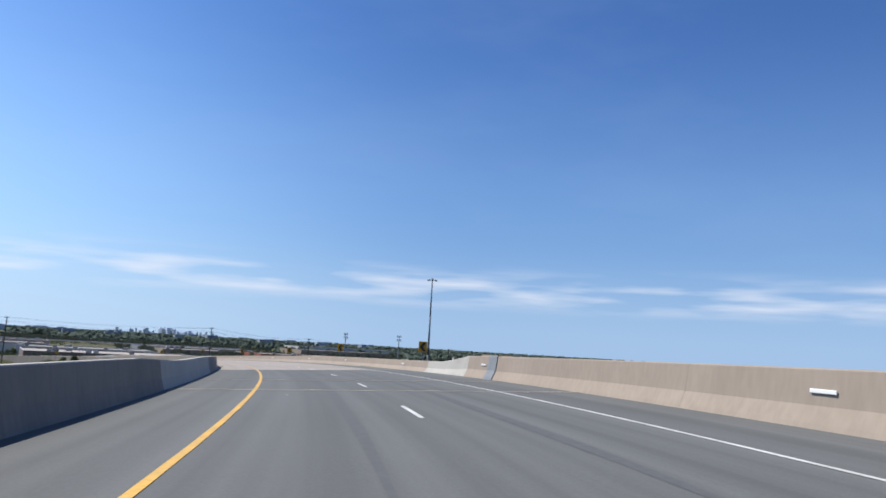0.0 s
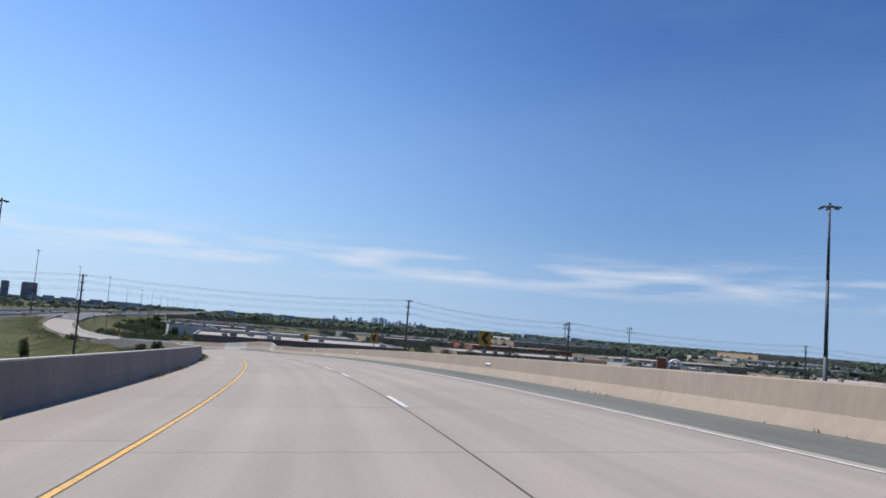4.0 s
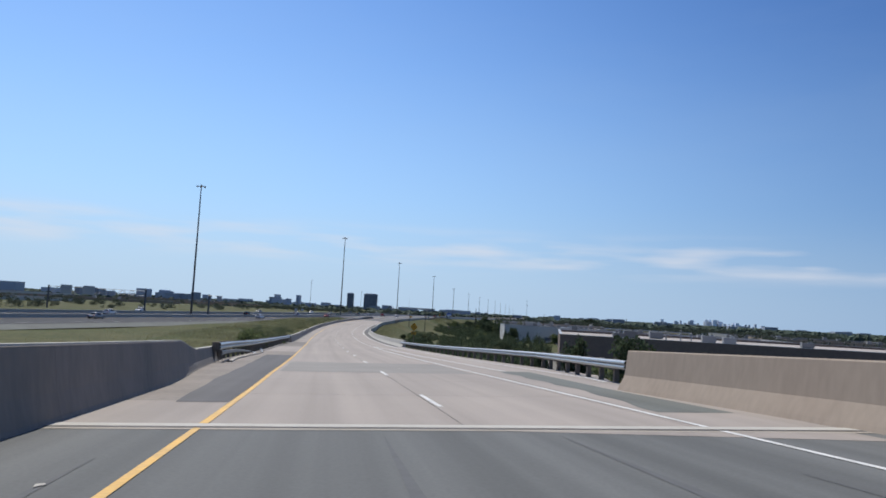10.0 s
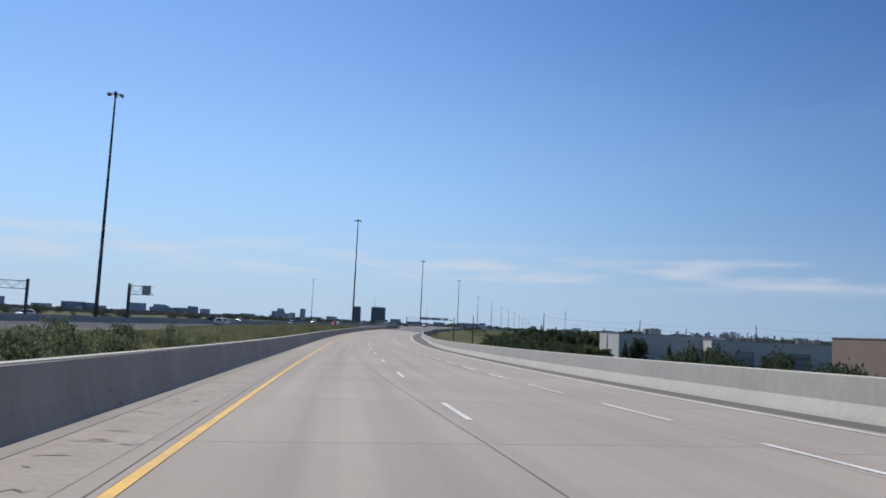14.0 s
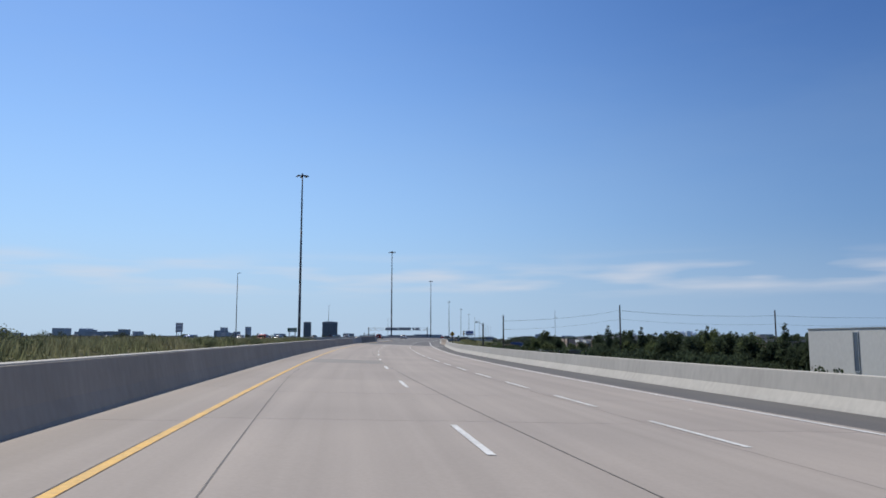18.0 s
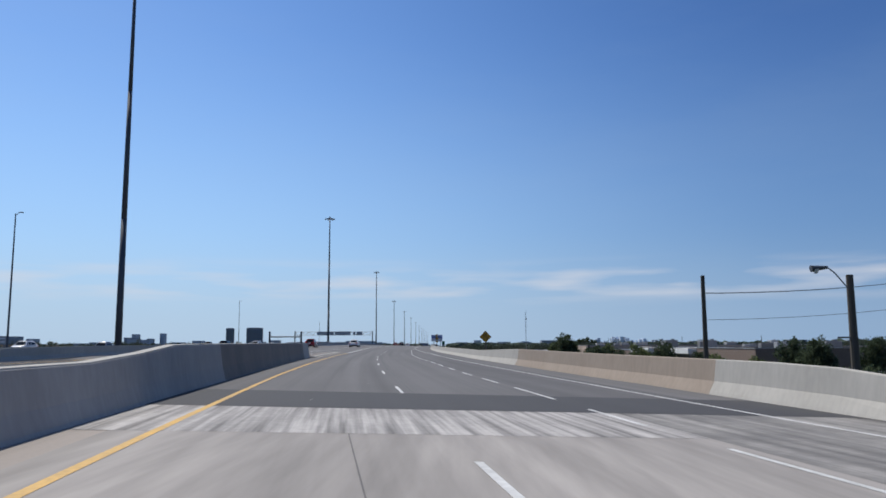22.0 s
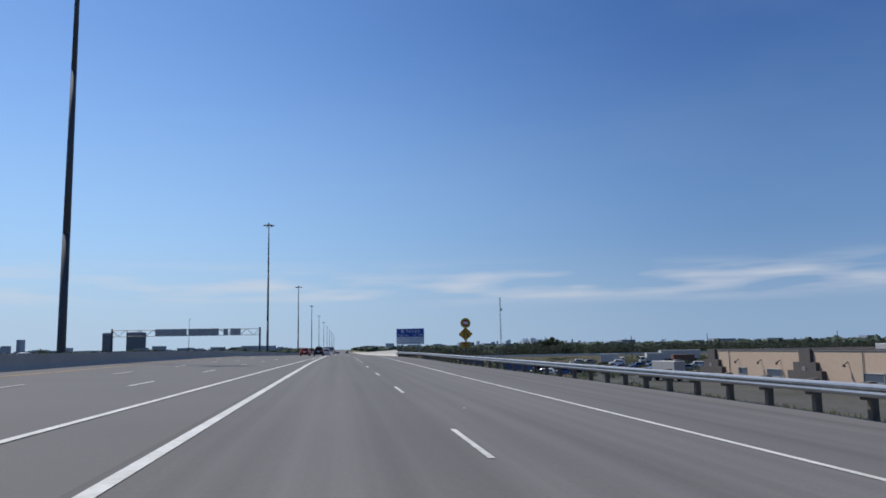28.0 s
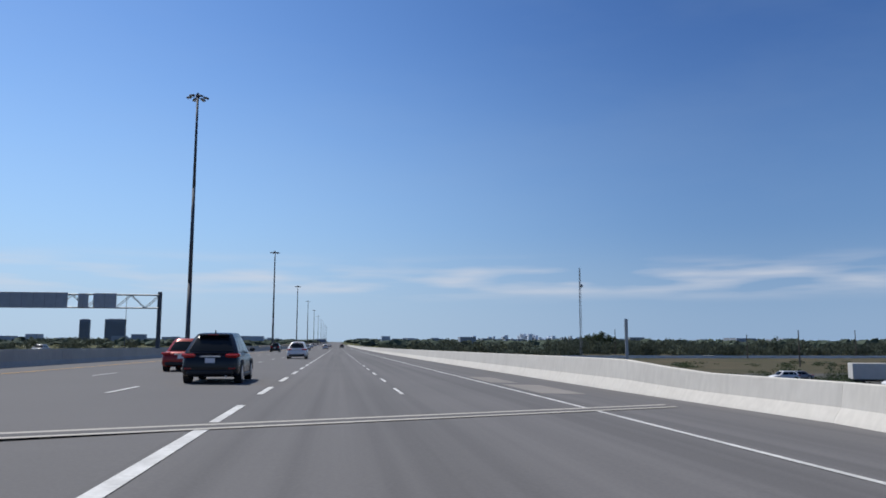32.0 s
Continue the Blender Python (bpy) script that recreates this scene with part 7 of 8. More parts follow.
for y in np.arange(420, 590, 8.0):
    plant(rng.choice((1, 2, 6, 5)), 80 - (y - 420) * 0.13 + rng.uniform(-2, 6), y, top=rng.uniform(-3.0, -1.8), spread=1.5)
plant(5, 137.5, 294.1, top=5.9, spread=0.62)
plant(5, 141.5, 296.5, top=5.2, spread=0.6)
plant(5, 134.5, 299.0, top=5.0, spread=0.6)
for x, y, tp in ((160.0, 1260.0, 7.7), (155.0, 1262.0, 6.0), (165.5, 1259.0, 5.8), (150.0, 1258.0, 4.6)):
    plant(1, x, y, top=tp, spread=1.1)
plant(1, 66.9, 797.0, top=4.2, spread=1.15)
plant(2, 69.5, 797.5, top=2.2, spread=1.0)
plant(0, 65.0, 798.5, top=1.4, spread=1.0)
for x, y, tp in ((70, 775, 0.5), (66.5, 752, 0.4), (69.5, 754, 1.0), (64.5, 749, -0.2), (60, 690, 0.9), (66, 700, 1.6), (58, 715, 0.4), (64, 735, 1.0), (70, 745, 0.2)):
    plant(rng.choice((0, 1, 2)), x, y, top=tp)
for i in range(16):
    plant(rng.choice((0, 5, 6, 6)), 42 + rng.uniform(-3, 8), 790 + i * 13 + rng.uniform(-4, 4), top=rng.uniform(-2.6, -1.2), spread=1.6)
# below the outside of the curve
for i in range(46):
    a = rng.uniform(20, 215)
    q = road(a, rng.uniform(26, 60))
    plant(rng.choice((0, 1, 2, 6, 0)), q[0], q[1], top=rng.uniform(3.0, 7.5), spread=0.9)
for i in range(26):
    q = road(rng.uniform(296, 362), rng.uniform(14, 24))
    plant(rng.choice((5, 6, 6)), q[0], q[1], top=float(ground_z(q[0], q[1])[0]) + rng.uniform(0.9, 2.0), spread=1.2)
for x, y, hh in ((89.6, 329.6, 2.3), (88.6, 331.0, 1.6), (84.0, 352.0, 1.2)):
    plant(6, x, y, top=float(ground_z(x, y)[0]) + hh, spread=0.8)
# in the verge on the inside
for s, u, tp in ((262, -26, 1.5), (300, -20, 2.2), (330, -18, 2.0), (200, -20, 6.0), (232, -9, 6.4), (212, -11, 7.0), (60, -30, 8.5), (75, -26, 9.0), (90, -36, 7.0), (50, -40, 8.6)):
    q = road(s, u)
    plant(rng.choice((6, 0, 5)), q[0], q[1], top=tp, spread=1.0)


# far woods: thousands of small rough clumps
def clump_template(seed):
    bm = bmesh.new()
    bmesh.ops.create_icosphere(bm, subdivisions=2, radius=1.0)
    for q in bm.verts:
        n = noise.noise(q.co * 1.7 + Vector((seed * 3.1, 0, 0))) * 0.5 + noise.noise(q.co * 4.5 + Vector((0, seed, 0))) * 0.55
        q.co *= 1 + n
    v = np.array([q.co[:] for q in bm.verts])
    f = [tuple(q.index for q in fc.verts) for fc in bm.faces]
    bm.free()
    return v, f


TEMPL = [clump_template(i) for i in range(5)]


def woods(name, places, label):
    V, F, k = [], [], 0
    for i, (x, y, z, r, h) in enumerate(places):
        v, f = TEMPL[i % 5]
        a = i * 1.7
        rot = np.array([[math.cos(a), -math.sin(a), 0], [math.sin(a), math.cos(a), 0], [0, 0, 1]])
        V.append((v @ rot.T) * (r, r, h * 0.62) + (x, y, z + h * 0.4))
        F += [tuple(q + k for q in fc) for fc in f]
        k += len(v)
    ob = mesh_ob(name, np.concatenate(V), F, M["woods"])
    return tagged(ob, label, "woods", kind="stuff")


g2 = np.random.default_rng(5)
places = []
for i in range(6400):
    a = radians(g2.uniform(-40, 64))
    r = 480 + 4300 * g2.uniform(0, 1) ** 1.25
    x, y = 110 + r * math.sin(a), 60 + r * math.cos(a)
    if -55 < x < 60 + 0.0 * y or (x < 330 and x > 60 and y < 1180) or y < 200 and x < 260:
        continue
    if x < -55 and x > -150 and y < 900:
        continue
    if (abs(x + 520) < 130 and y > 2100) or (x < 0 and math.hypot(x - 20, y - 870) < 560):
        continue
    dens = 0.5 + 0.5 * math.sin(x * 0.011 + 2 * math.sin(y * 0.004)) * math.cos(y * 0.009)
    if r < 1500 and dens < 0.55:
        continue
    h = g2.uniform(4.5, 8.5) * (1.0 if x > 0 else 0.85)
    places.append((x, y, -5.0, g2.uniform(2.6, 4.6) + r * 0.0022, h + (r > 2500) * 3))
woods("far_woods", places, "hazy dark-green woods and street trees to the horizon")
places = []
for i in range(1500):
    a = radians(g2.uniform(-40, 50))
    r = g2.uniform(2400, 4300)
    x, y = 20 + r * math.sin(a), 600 + r * math.cos(a)
    if abs(x - 10) < 45 or (abs(x + 520) < 120 and y > 2400):
        continue
    places.append((x, y, -5.0, g2.uniform(6, 14), g2.uniform(7, 12)))
for i in range(1500):
    a = radians(g2.uniform(-44, -7) if i < 600 else g2.uniform(10, 62))
    r = g2.uniform(900, 2300)
    x, y = 110 + r * math.sin(a), 60 + r * math.cos(a)
    if -60 < x < 420 or not clear(x, y) or (x < 0 and y < 1750):
        continue
    places.append((x, y, -5.0, g2.uniform(3.5, 7), g2.uniform(7.0, 10.5)))
woods("horizon_woods", places, "dark line of woods on the horizon")


# ---- vehicles ----
def vehicle(paint, L=4.4, Wd=1.8, H=1.65, suv=True, label=""):
    """Rear towards -y. Rounded body and cabin lofted in rings, set-in windows, lamps, bumpers, arches and wheels."""
    c = thing("car", Matrix(), label, "car", "cars")
    belt, hood = H * (0.62 if suv else 0.61), H * 0.60
    half = Wd / 2
    # lower body: (y, underside, top, width)
    secs = [(-L / 2, 0.42, belt * 0.70, 0.80), (-L / 2 + 0.05, 0.30, belt * 0.86, 0.90), (-L / 2 + 0.16, 0.25, belt * 0.97, 0.955), (-L / 2 + 0.45, 0.22, belt, 0.985), (-L / 2 + 0.9, 0.20, belt, 1.0), (-0.2, 0.19, belt * 0.985, 1.0),
            (L / 2 - 1.25, 0.20, hood, 0.99), (L / 2 - 0.7, 0.22, hood * 0.96, 0.97), (L / 2 - 0.3, 0.24, hood * 0.88, 0.91), (L / 2 - 0.08, 0.28, hood * 0.76, 0.82), (L / 2, 0.38, hood * 0.62, 0.72)]
    ring = [(0.80, 0.0), (0.95, 0.05), (1.0, 0.22), (1.0, 0.42), (0.985, 0.62), (0.965, 0.78), (0.93, 0.91), (0.86, 0.98), (0.70, 1.0)]
    ring = [(-a, b) for a, b in ring] + list(reversed(ring))
    v, f, n = [], [], len(ring)
    for y, z0, z1, k in secs:
        v += [(half * k * a, y, z0 + (z1 - z0) * b) for a, b in ring]
    for i in range(len(secs) - 1):
        for j in range(n):
            f.append((i * n + j, i * n + (j + 1) % n, (i + 1) * n + (j + 1) % n, (i + 1) * n + j))
    f += [tuple(range(n - 1, -1, -1)), tuple((len(secs) - 1) * n + j for j in range(n))]
    body = mesh_ob("body", v, f, M[paint], c, smooth=True)
    # cabin: rings rising from the belt line to the roof
    rear0, rear1 = (-L / 2 + 0.17, -L / 2 + 0.78) if suv else (-L / 2 + 0.75, -L / 2 + 1.35)
    front0, front1 = L / 2 - 1.05, L / 2 - 1.85

    def skin(side, a, e, out=0.0):
        """A point of the cabin: side rear, front, left or right, a along it (0 to 1), e from belt (0) to roof (1)."""
        w = half * (0.90 - 0.24 * e - 0.07 * e ** 4) + out
        yr, yf = rear0 + (rear1 - rear0) * e ** 1.25 - out, front0 + (front1 - front0) * e ** 0.95 + out
        if side == "rear":
            x, y = w * (2 * a - 1), yr - 0.07 * (1 - (2 * a - 1) ** 4)
        elif side == "front":
            x, y = w * (1 - 2 * a), yf + 0.12 * (1 - (2 * a - 1) ** 2)
        elif side == "right":
            x, y = w, yr + (yf - yr) * a
        else:
            x, y = -w, yf + (yr - yf) * a
        mid = (rear1 * 0.3 + front1 * 0.7)
        crown = H - 0.05 * ((y - mid) / 1.2) ** 2 - 0.025 * (x / half) ** 2
        base = belt - 0.04 if y < L / 2 - 1.6 else belt - 0.05
        return (x, y, base + (crown - base) * e)

    levels = (0.0, 0.2, 0.4, 0.6, 0.78, 0.9, 0.97, 1.0)
    steps = [(sd, q / 8) for sd in ("rear", "right", "front", "left") for q in range(8)]
    v, f, n = [], [], len(steps)
    for e in levels:
        v += [skin(sd, a, e) for sd, a in steps]
    for shrink in (0.8, 0.4):
        cx, cy = 0.0, (rear1 + front1) / 2
        for sd, a in steps:
            x, y, z = skin(sd, a, 1.0)
            x, y = cx + (x - cx) * shrink, cy + (y - cy) * shrink
            v.append((x, y, H - 0.05 * ((y - cy) / 1.2) ** 2 - 0.025 * (x / half) ** 2 + 0.004))
    rows = len(levels) + 2
    for i in range(rows - 1):
        for j in range(n):
            f.append((i * n + j, i * n + (j + 1) % n, (i + 1) * n + (j + 1) % n, (i + 1) * n + j))
    f.append(tuple((rows - 1) * n + j for j in range(n)))
    cabin = mesh_ob("cabin", v, f, M[paint], c, smooth=True)

    def pane(side, a0, a1, e0, e1, name="window", cut=0.0):
        pv, pf, m, r = [], [], 8, 4
        for i in range(r + 1):
            e = e0 + (e1 - e0) * i / r
            b0, b1 = a0 + cut * max(0.0, i / r - 0.4), a1
            pv += [skin(side, b0 + (b1 - b0) * j / m, e, 0.006) for j in range(m + 1)]
        for i in range(r):
            for j in range(m):
                k = i * (m + 1) + j
                pf.append((k, k + 1, k + m + 2, k + m + 1))
        return mesh_ob(name, pv, pf, M["car_glass"], cabin, smooth=True)

    pane("rear", 0.08, 0.92, 0.12, 0.82, "rear_window")
    pane("front", 0.06, 0.94, 0.06, 0.86, "windscreen")
    for side, cuts in (("right", ((0.10, 0.24), (0.27, 0.53), (0.56, 0.90))), ("left", ((0.10, 0.44), (0.47, 0.73), (0.76, 0.90)))):
        for a0, a1 in cuts:
            pane(side, a0, a1, 0.10, 0.78)
    if suv:
        part("spoiler", bm_box((0, rear1 - 0.10, H - 0.075), (Wd * 0.53, 0.34, 0.045), 0.018), M[paint], cabin)
        part("brake_lamp", bm_box((0, rear1 - 0.275, H - 0.075), (0.34, 0.02, 0.025)), M["tail_light"], cabin)
    part("aerial", bm_tube((0, rear1 + 0.25, H - 0.04), (0, rear1 + 0.12, H + 0.08), 0.03, 0.008, 6), M["black"], cabin)
    for sx in (-1, 1):
        bm = bm_box((sx * half * 0.72, -L / 2 + 0.10, belt * 0.885), (0.40, 0.20, 0.13), 0.05)
        box(bm, (sx * half * 0.935, -L / 2 + 0.26, belt * 0.90), (0.10, 0.34, 0.12), 0.04)
        part("tail_lamp", bm, M["tail_light"], body)
        part("reflector", bm_box((sx * half * 0.74, -L / 2 + 0.02, 0.50), (0.22, 0.05, 0.05), 0.01), M["tail_light"], body)
        part("head_lamp", bm_box((sx * half * 0.70, L / 2 - 0.16, hood * 0.74), (0.36, 0.24, 0.13), 0.04), M["head_light"], body)
        bm = bm_box((sx * (half + 0.08), L / 2 - 1.5, belt + 0.05), (0.19, 0.12, 0.13), 0.045)
        part("mirror", bm, M[paint], body)
        part("sill", bm_box((sx * half * 0.965, 0, 0.26), (0.08, L * 0.52, 0.12), 0.02), M["black"], body)
        for q in (0.12, -0.85):
            part("door_handle", bm_box((sx * half * 0.985, q, belt * 0.86), (0.035, 0.17, 0.03), 0.008), M[paint], body)
    part("rear_bumper", bm_box((0, -L / 2 + 0.07, 0.38), (Wd * 0.80, 0.20, 0.20), 0.06), M["black"], body)
    part("garnish", bm_box((0, -L / 2 + 0.035, belt * 0.86), (0.62, 0.06, 0.05), 0.01), M["rim"], body)
    part("plate", bm_box((0, -L / 2 - 0.004, belt * 0.74), (0.30, 0.02, 0.15)), M["plate"], body)
    part("exhaust", bm_tube((half * 0.55, -L / 2 + 0.25, 0.26), (half * 0.55, -L / 2 + 0.02, 0.25), 0.035, n=8), M["rim"], body)
    wr = 0.345
    for sx in (-1, 1):
        for yy in (-L / 2 + 0.85, L / 2 - 0.88):
            bm = bm_tube((sx * (half - 0.22), yy, wr), (sx * (half - 0.004), yy, wr), wr, n=20)
            wh = part("tyre", bm, M["rubber"], c)
            bm = bm_tube((sx * (half - 0.05), yy, wr), (sx * (half + 0.006), yy, wr), wr * 0.68, wr * 0.62, 12)
            part("rim", bm, M["rim"], wh)
            bm = bmesh.new()
            prev = None
            for i in range(11):
                a = math.pi * i / 10
                cs, sn = math.cos(a), math.sin(a)
                now = [bm.verts.new((sx * (half + 0.012), yy + cs * r, wr + sn * r)) for r in (wr * 1.02, wr * 1.2)] + [bm.verts.new((sx * (half - 0.2), yy + cs * wr * 1.02, wr + sn * wr * 1.02)), bm.verts.new((sx * (half - 0.06), yy + cs * wr * 1.22, wr + sn * wr * 1.22))]
                if prev:
                    for p0, p1 in ((0, 1), (2, 0), (1, 3)):
                        bm.faces.new((prev[p0], prev[p1], now[p1], now[p0]))
                prev = now
            part("wheel_arch", bm, M["black"], body)
    return c


suv_black = vehicle("car_black", 4.35, 1.79, 1.62, True, "black compact SUV with red tail lamps on the motorway")
suv_black.matrix_basis = pose(18.15, 893.2, float(lane_z(18.15, 893.2)))
red = vehicle("car_red", 4.4, 1.78, 1.5, False, "dark-red car in the next lane of the motorway")
red.matrix_basis = pose(15.2, 904.0, float(lane_z(15.2, 904.0)))
hatch = vehicle("car_red", 4.3, 1.78, 1.55, True, "red hatchback on the motorway")
hatch.matrix_basis = pose(10.9, 726.0, float(lane_z(10.9, 726.0)))
sedan = vehicle("car_white", 4.6, 1.8, 1.45, False, "white saloon car on the motorway")
sedan.matrix_basis = pose(17.2, 738.0, float(lane_z(17.2, 738.0)))
white = vehicle("car_white", 4.6, 1.85, 1.62, True, "white SUV on the motorway")
white.matrix_basis = pose(18.3, 942.0, float(lane_z(18.3, 942.0)))
grey = vehicle("car_grey", 4.5, 1.8, 1.45, False, "grey saloon car on the motorway")
grey.matrix_basis = pose(14.6, 1060.0, float(lane_z(14.6, 1060.0)))
blue = vehicle("car_blue", 4.5, 1.8, 1.45, False, "blue saloon car on the motorway")
blue.matrix_basis = pose(-6.9, 620.0, float(mainline_z(620.0)))
for src, x, y, turn in ((white, -10.7, 470, 0), (suv_black, -6.9, 560, 0), (grey, 10.8, 430, 0), (white, 14.4, 520, 0), (suv_black, -6.9, 735, 0), (red, 10.8, 610, 0), (grey, -14.4, 700, 0), (white, -6.9, 760, 0), (suv_black, 10.9, 1010, 0),
                        (white, 18.2, 1120, 0), (suv_black, 24.0, 1210, 0), (white, 10.9, 1200, 0), (grey, 18.2, 1260, 0), (suv_black, 14.6, 1340, 0), (white, -30, 520, 180), (grey, -34, 640, 180), (white, -26, 700, 180), (suv_black, -30, 800, 180), (white, -34, 900, 180), (grey, -26, 1000, 180), (white, -26, 400, 180), (suv_black, -34, 440, 180)):
    copy_thing(src, pose(x, y, float(lane_z(x, y)) if x > 3 else float(mainline_z(y)), 0, 0, turn))
for i, (x, y, r) in enumerate(((98, 440, 10), (101, 448, 10), (98, 456, 12), (103, 470, 95), (92, 980, 90), (97, 984, 85), (104, 950, 80), (108.5, 953, 82), (98, 962, 78), (113, 957, 82), (66, 905, 70), (70, 909, 72), (74, 914, 75), (79, 918, 74), (84, 922, 78), (64, 918, 80), (69, 925, 82), (75, 930, 84), (93, 934, 88), (99, 938, 90), (105, 928, 80), (118, 936, 92), (124, 930, 85), (131, 941, 80), (88, 905, 95), (95, 912, 95), (104, 909, 92), (56, 889, 70), (60, 897, 72))):
    copy_thing((white, grey, blue, suv_black)[i % 4], pose(x, y, float(ground_z(x, y)[0]) + 0.45 if y < 600 else -4.14, 0, 0, r))

# a low brown field behind the yard, with a pale fence along it
fv = [(60, 992, -4.3), (420, 977, -4.3), (420, 1100, -3.25), (62, 1100, -3.25), (60, 1170, -3.1), (420, 1170, -3.1)]
fld = mesh_ob("field_bank", fv, [(0, 1, 2, 3), (3, 2, 5, 4)], M["dry_field"])
tagged(fld, "dry brown field on a low bank behind the yard", "field", kind="structure")
fence = thing("field_fence", Matrix(), "long pale board fence across the field", "fence", kind="structure")
for i in range(60):
    part("panel", bm_box((64 + 5.8 * i + 2.9, 1100, -2.8), (5.7, 0.08, 0.85)), M["roof_white"], fence)
    part("post", bm_box((64 + 5.8 * i, 1100.1, -2.85), (0.14, 0.14, 1.1)), M["galv"], fence)
def container(m, paint, label):
    c = thing("container", m, label, "shipping container", "containers")
    part("body", bm_box((0, 0, 1.3), (2.45, 6.1, 2.6), 0.03), M[paint], c)
    for k in range(14):
        for sx in (-1, 1):
            part("rib", bm_box((sx * 1.24, -2.8 + k * 0.43, 1.3), (0.06, 0.18, 2.3)), M[paint], c)
    part("door", bm_box((0, -3.07, 1.3), (2.2, 0.06, 2.3)), M[paint], c)
    return c
container(pose(150, 1000, -4.15, 0, 0, 80), "wall_grey", "grey shipping container in the yard")


def open_skip(m, label):
    """An open-topped steel bin with sloping ends, ribs and a heap inside."""
    k = thing("steel_skip", m, label, "skip", "yard skips")
    part("floor", bm_box((0, 0, 0.12), (2.2, 4.6, 0.12)), M["rust"], k)
    for sx in (-1, 1):
        sd = part("side", bm_box((sx * 1.12, 0, 0.85), (0.06, 5.2, 1.5)), M["rust"], k)
        for q in (-2.0, -1.0, 0.0, 1.0, 2.0):
            part("rib", bm_box((sx * 1.18, q, 0.85), (0.08, 0.12, 1.45)), M["rust"], sd)
        part("end", bm_box((0, sx * 2.5, 0.85), (2.2, 0.06, 1.5)), M["rust"], k)
    bm = bmesh.new()
    bmesh.ops.create_icosphere(bm, subdivisions=3, radius=1.0)
    for q in bm.verts:
        q.co = Vector((q.co.x * 1.02, q.co.y * 2.3, 1.15 + q.co.z * 0.55)) * (1 + 0.08 * noise.noise(q.co * 3.0))
    part("scrap_heap", bm, M["rough_concrete"], k, "heap of rubble and scrap")
    return k


sk = open_skip(pose(44, 892, -4.15, 0, 0, 75), "rusty open steel skip full of scrap below the rail")
for x, y, r in ((49, 897, 80), (52, 921, 85)):
    copy_thing(sk, pose(x, y, -4.15, 0, 0, r))


def stone_block(s, u, length, above, material="block", label="stained cast concrete block set beyond the guide rail"):
    """A cast block on the verge whose top stands a little above the road."""
    q = road(s, u)
    base = float(ground_z(q[0], q[1])[0]) - 0.08
    h = max(0.4, float(q[2]) + above - base)
    b = thing("concrete_block", pose(q[0], q[1], base, 0, 0, 3 + (s * 7) % 6), label, "concrete block", "stacked blocks")
    part("block", bm_box((0, 0, h / 2), (0.8, length, h), 0.04), M[material], b)
    part("lifting_loop", bm_tube((-0.1, 0, h - 0.01), (0.1, 0, h + 0.05), 0.025, n=6), M["rust"], b)
    if material == "rough_concrete":
        part("rust_crust", bm_box((0.02, 0, h + 0.012), (0.66, length * 0.8, 0.03), 0.01), M["rust"], b, "rust-brown stained top")


for s, u, length, above in ((869.4, 10.35, 1.35, 0.36), (871.0, 10.35, 0.9, 0.4), (867.2, 10.5, 1.3, 0.34)):
    stone_block(s, u, length, above)
for s, u, length, above in ((874.3, 9.9, 1.4, 0.1), (877.6, 10.2, 1.5, 0.0)):
    stone_block(s, u, length, above, "rough_concrete", "grey rubble block with a rust-stained top beyond the guide rail")

# trailers in the yard
def trailer(m):
    t = thing("trailer", m, "white box trailer parked in the yard", "trailer", "parked trailers")
    part("box", bm_box((0, 0, 2.4), (2.6, 12.5, 2.7), 0.06), M["wall_white"], t)
    part("chassis", bm_box((0, 0, 0.95), (1.1, 12.0, 0.3)), M["black"], t)
    for y in (-4.6, -3.4):
        for sx in (-1, 1):
            part("wheel", bm_tube((sx * 0.8, y, 0.5), (sx * 1.25, y, 0.5), 0.5, n=14), M["rubber"], t)
    for sx in (-0.7, 0.7):
        part("landing_leg", bm_box((sx, 4.0, 0.5), (0.14, 0.14, 1.0)), M["galv"], t)
    return t


tr = trailer(pose(128, 988, -4.15, 0, 0, 86))
for x, y, r in ((150, 978, 88),):
    copy_thing(tr, pose(x, y, -4.15, 0, 0, r))


def box_truck(m, paint, label):
    """A small lorry: cab with windscreen, box body, chassis and wheels; front towards +y."""
    t = thing("box_truck", m, label, "lorry", "parked lorries")
    part("box", bm_box((0, -1.0, 2.0), (2.3, 5.0, 2.3), 0.05), M["wall_white"], t)
    cab = part("cab", bm_box((0, 2.5, 1.35), (2.1, 1.7, 1.7), 0.18), M[paint], t)
    part("windscreen", bm_box((0, 3.34, 1.7), (1.8, 0.06, 0.7), 0.02), M["car_glass"], cab)
    for sx in (-1, 1):
        part("side_window", bm_box((sx * 1.05, 2.65, 1.7), (0.04, 0.9, 0.6), 0.01), M["car_glass"], cab)
        for y in (-2.4, 2.5):
            part("wheel", bm_tube((sx * 0.72, y, 0.45), (sx * 1.06, y, 0.45), 0.45, n=14), M["rubber"], t)
    part("chassis", bm_box((0, -0.2, 0.68), (0.9, 6.4, 0.25)), M["black"], t)
    return t


lorry = box_truck(pose(112, 972, -4.15, 0, 0, 84), "car_white", "white box lorry parked in the yard")
for x, y, r in ((99, 968, 250), (140, 955, 95)):
    copy_thing(lorry, pose(x, y, -4.15, 0, 0, r))
box_truck(pose(73.0, 872.0, -4.15, 0, 0, 20), "car_blue", "blue lorry with a pale box beside the stucco warehouse")
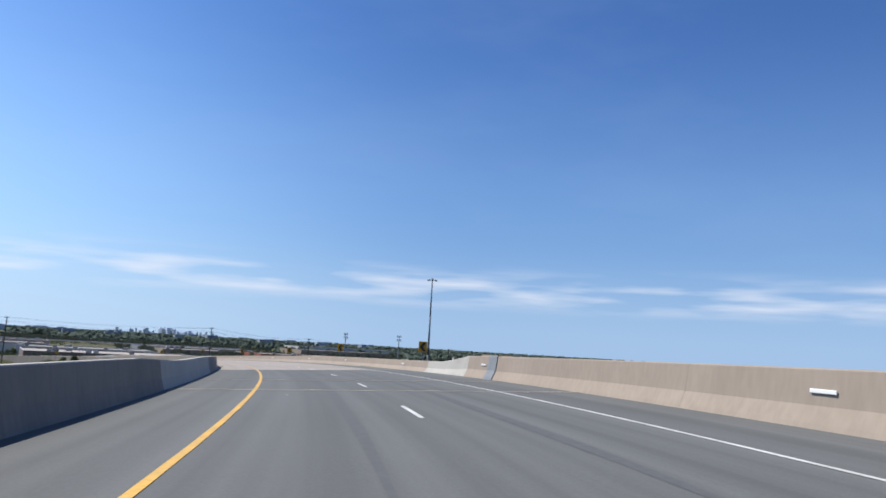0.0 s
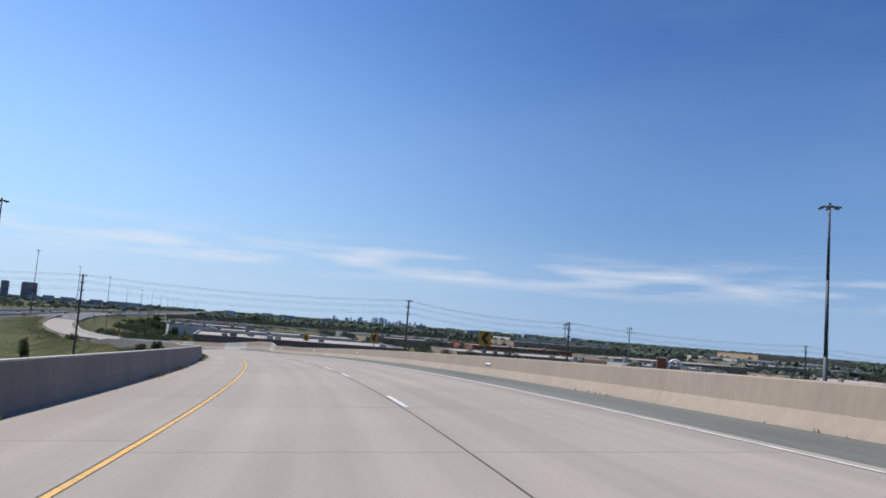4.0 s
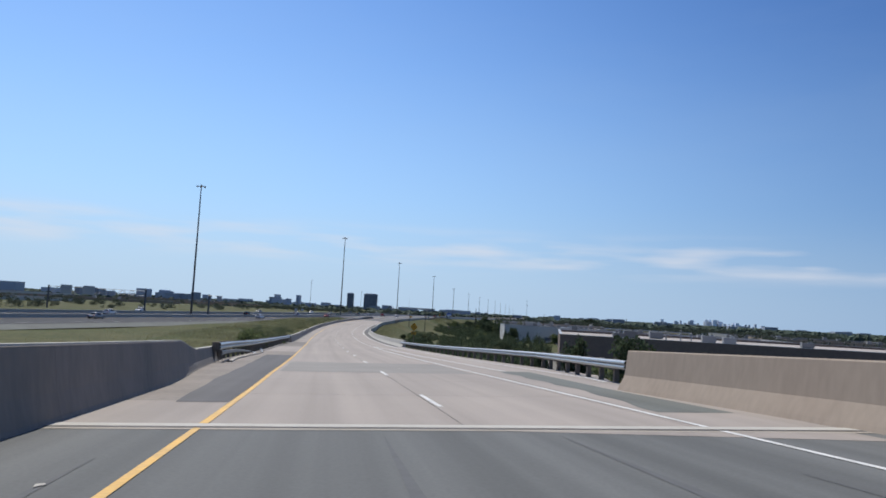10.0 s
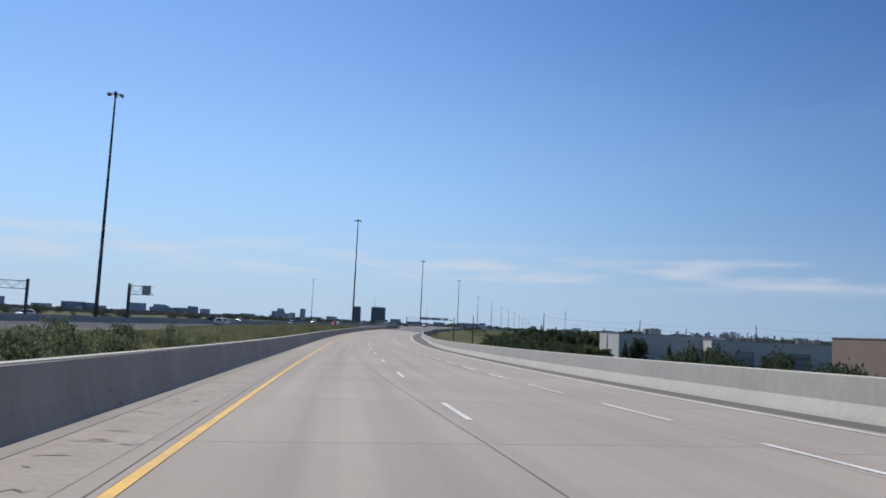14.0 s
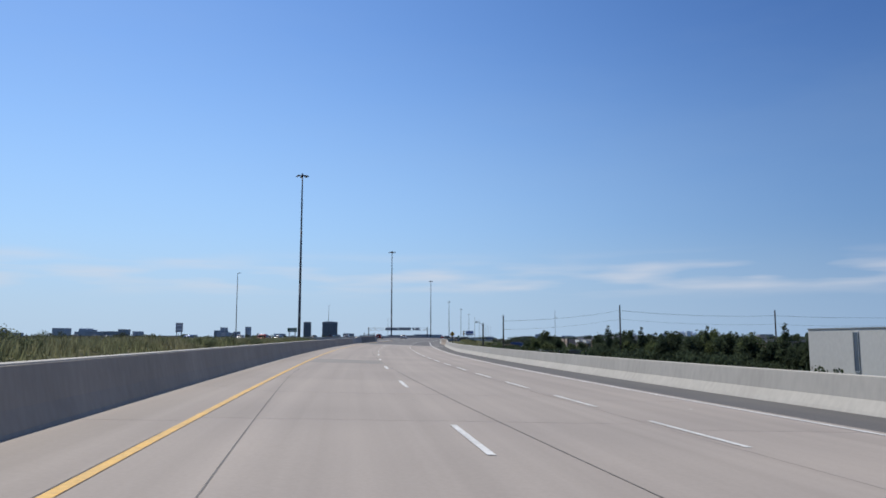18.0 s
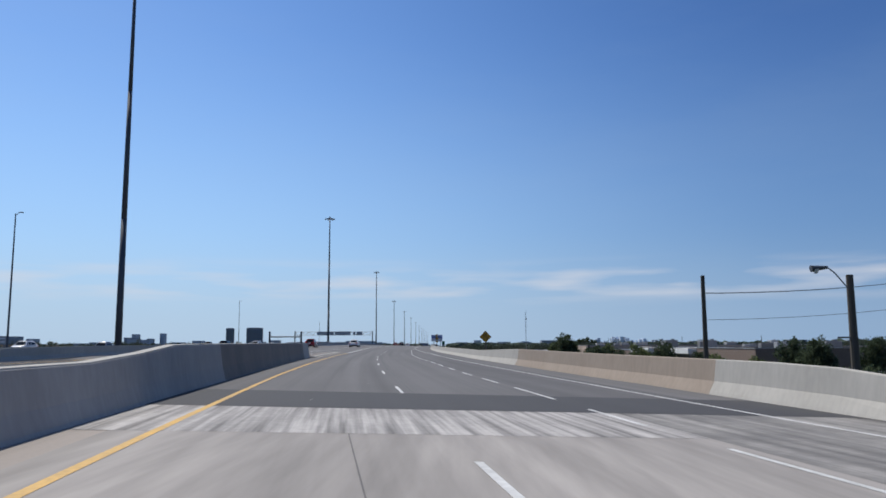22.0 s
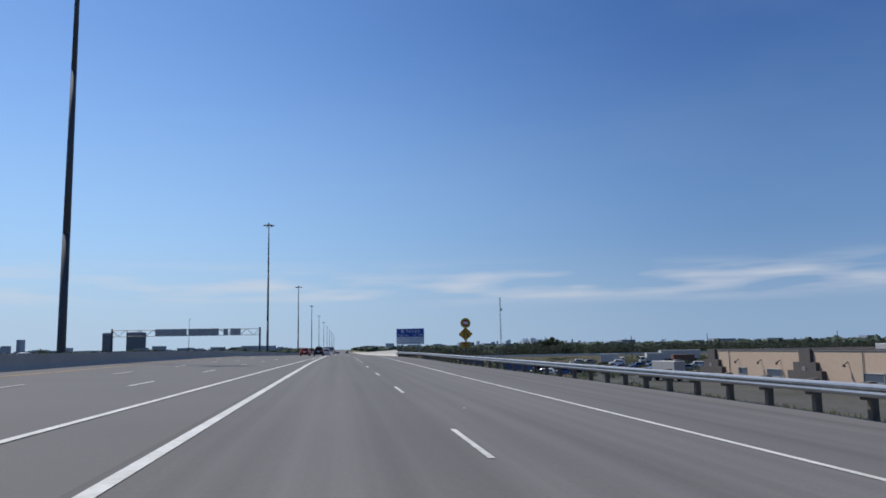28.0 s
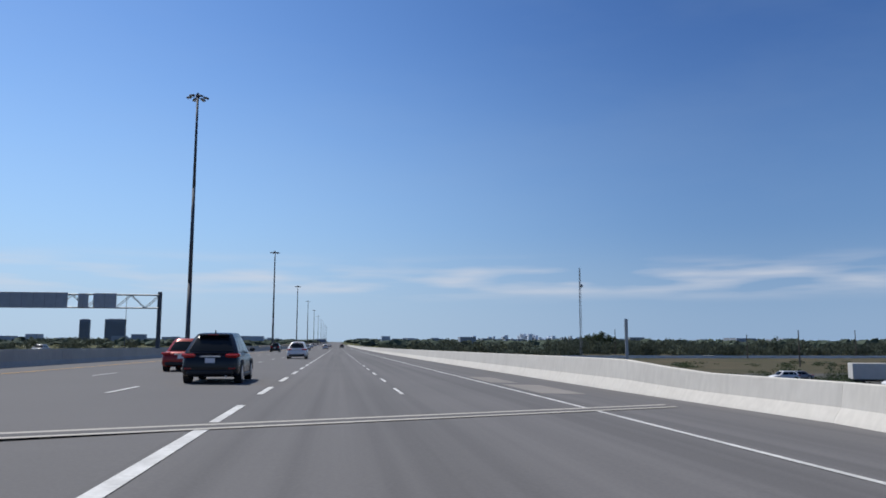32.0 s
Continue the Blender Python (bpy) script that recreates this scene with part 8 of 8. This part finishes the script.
for x, y, r, paint, lab in ((58, 911, 84, "car_blue", "blue shipping container in the yard"), (56, 958, 82, "car_blue", "blue shipping container in the yard"), (138, 946, 92, "wall_dark", "dark shipping container in the yard"), (120, 968, 84, "rust", "rust-brown shipping container in the yard"), (110, 915, 100, "wall_dark", "dark shipping container in the yard")):
    container(pose(x, y, -4.15, 0, 0, r), paint, lab)
# ---- long grass and weeds ----
def blades(name, places, label, hmin=0.3, hmax=0.9, width=0.03):
    g = np.random.default_rng(11)
    n = len(places)
    c = np.asarray(places)
    h = g.uniform(hmin, hmax, n)
    a = g.uniform(0, 6.28, n)
    lean = g.normal(0, 0.25, (n, 2)) * h[:, None]
    dx = np.stack([np.cos(a), np.sin(a), 0 * a], 1) * (width * g.uniform(0.6, 1.8, n))[:, None]
    tip = c + np.stack([lean[:, 0], lean[:, 1], h], 1)
    v = np.stack([c - dx, c + dx, tip], 1).reshape(-1, 3)
    ob = mesh_ob(name, v, [(3 * i, 3 * i + 1, 3 * i + 2) for i in range(n)], M["grass_blade"])
    return tagged(ob, label, "grass", kind="stuff")


g3 = np.random.default_rng(3)
n = 210000
ss = np.concatenate([g3.uniform(150, 640, n // 2), g3.uniform(290, 600, n - n // 2)])
uu = U_LEFT(ss) - 0.9 - np.where((ss > 293) & (ss < 371), 1.1, 0.0) - g3.exponential(6.5, n)
ok = (np.sin(ss * 0.21 + uu * 0.3) + g3.normal(0, 1.1, n) > -0.7) & (uu > -42)
q = road(ss[ok], uu[ok])
q[:, 2] = np.concatenate([ground_z(q[i:i + 4000, 0], q[i:i + 4000, 1]) for i in range(0, len(q), 4000)]) - 0.05
keep = (q[:, 0] > 24)
blades("tall_grass", q[keep], "tall seeding grass and weeds behind the barrier", 0.15, 0.5, 0.024)
n = 70000
ss = np.concatenate([g3.uniform(296, 620, n // 2), g3.uniform(778, 890, n // 2)])
uu = U_RIGHT(ss) + np.where(ss > 700, 2.4, 1.2) + g3.exponential(4.0, n)
q = road(ss, uu)
q[:, 2] = np.concatenate([ground_z(q[i:i + 4000, 0], q[i:i + 4000, 1]) for i in range(0, len(q), 4000)]) - 0.05
blades("bank_grass", q, "rough grass on the bank beyond the guide rail", 0.08, 0.26, 0.02)
n = 15000
ss = g3.uniform(808, 872, n)
uu = U_RIGHT(ss) + 0.55 + g3.exponential(0.8, n)
ok = np.sin(ss * 0.35) + np.sin(ss * 0.11 + 2) + g3.normal(0, 0.7, n) > -0.4
q = road(ss[ok], uu[ok])
q[:, 2] = ground_z(q[:, 0], q[:, 1]) - 0.05
blades("rail_weeds", q, "tall green weeds behind the guide rail above the yard", 0.15, 0.5, 0.014)
# weeds rooted in the joint at the foot of the inner barrier
n = 16000
ss = np.concatenate([g3.uniform(150, 236, n // 2), g3.uniform(60, 236, n - n // 2)])
uu = U_LEFT(ss) + np.abs(g3.normal(0, 0.13, n)) - 0.02
ok = np.sin(ss * 0.9) + np.sin(ss * 0.23 + 1) + g3.normal(0, 0.5, n) + np.where(ss > 150, 0.9, -0.6) > 0.5
blades("barrier_weeds", road(ss[ok], uu[ok]), "low green weeds along the foot of the barrier", 0.03, 0.15, 0.012)
n = 900
ss = g3.uniform(60, 235, n)
ok = np.sin(ss * 0.7) + g3.normal(0, 0.5, n) > 0.5
blades("gutter_weeds", road(ss[ok], U_RIGHT(ss[ok]) - np.abs(g3.normal(0, 0.06, ok.sum()))), "sparse small weeds in the gutter joint", 0.02, 0.09, 0.015)
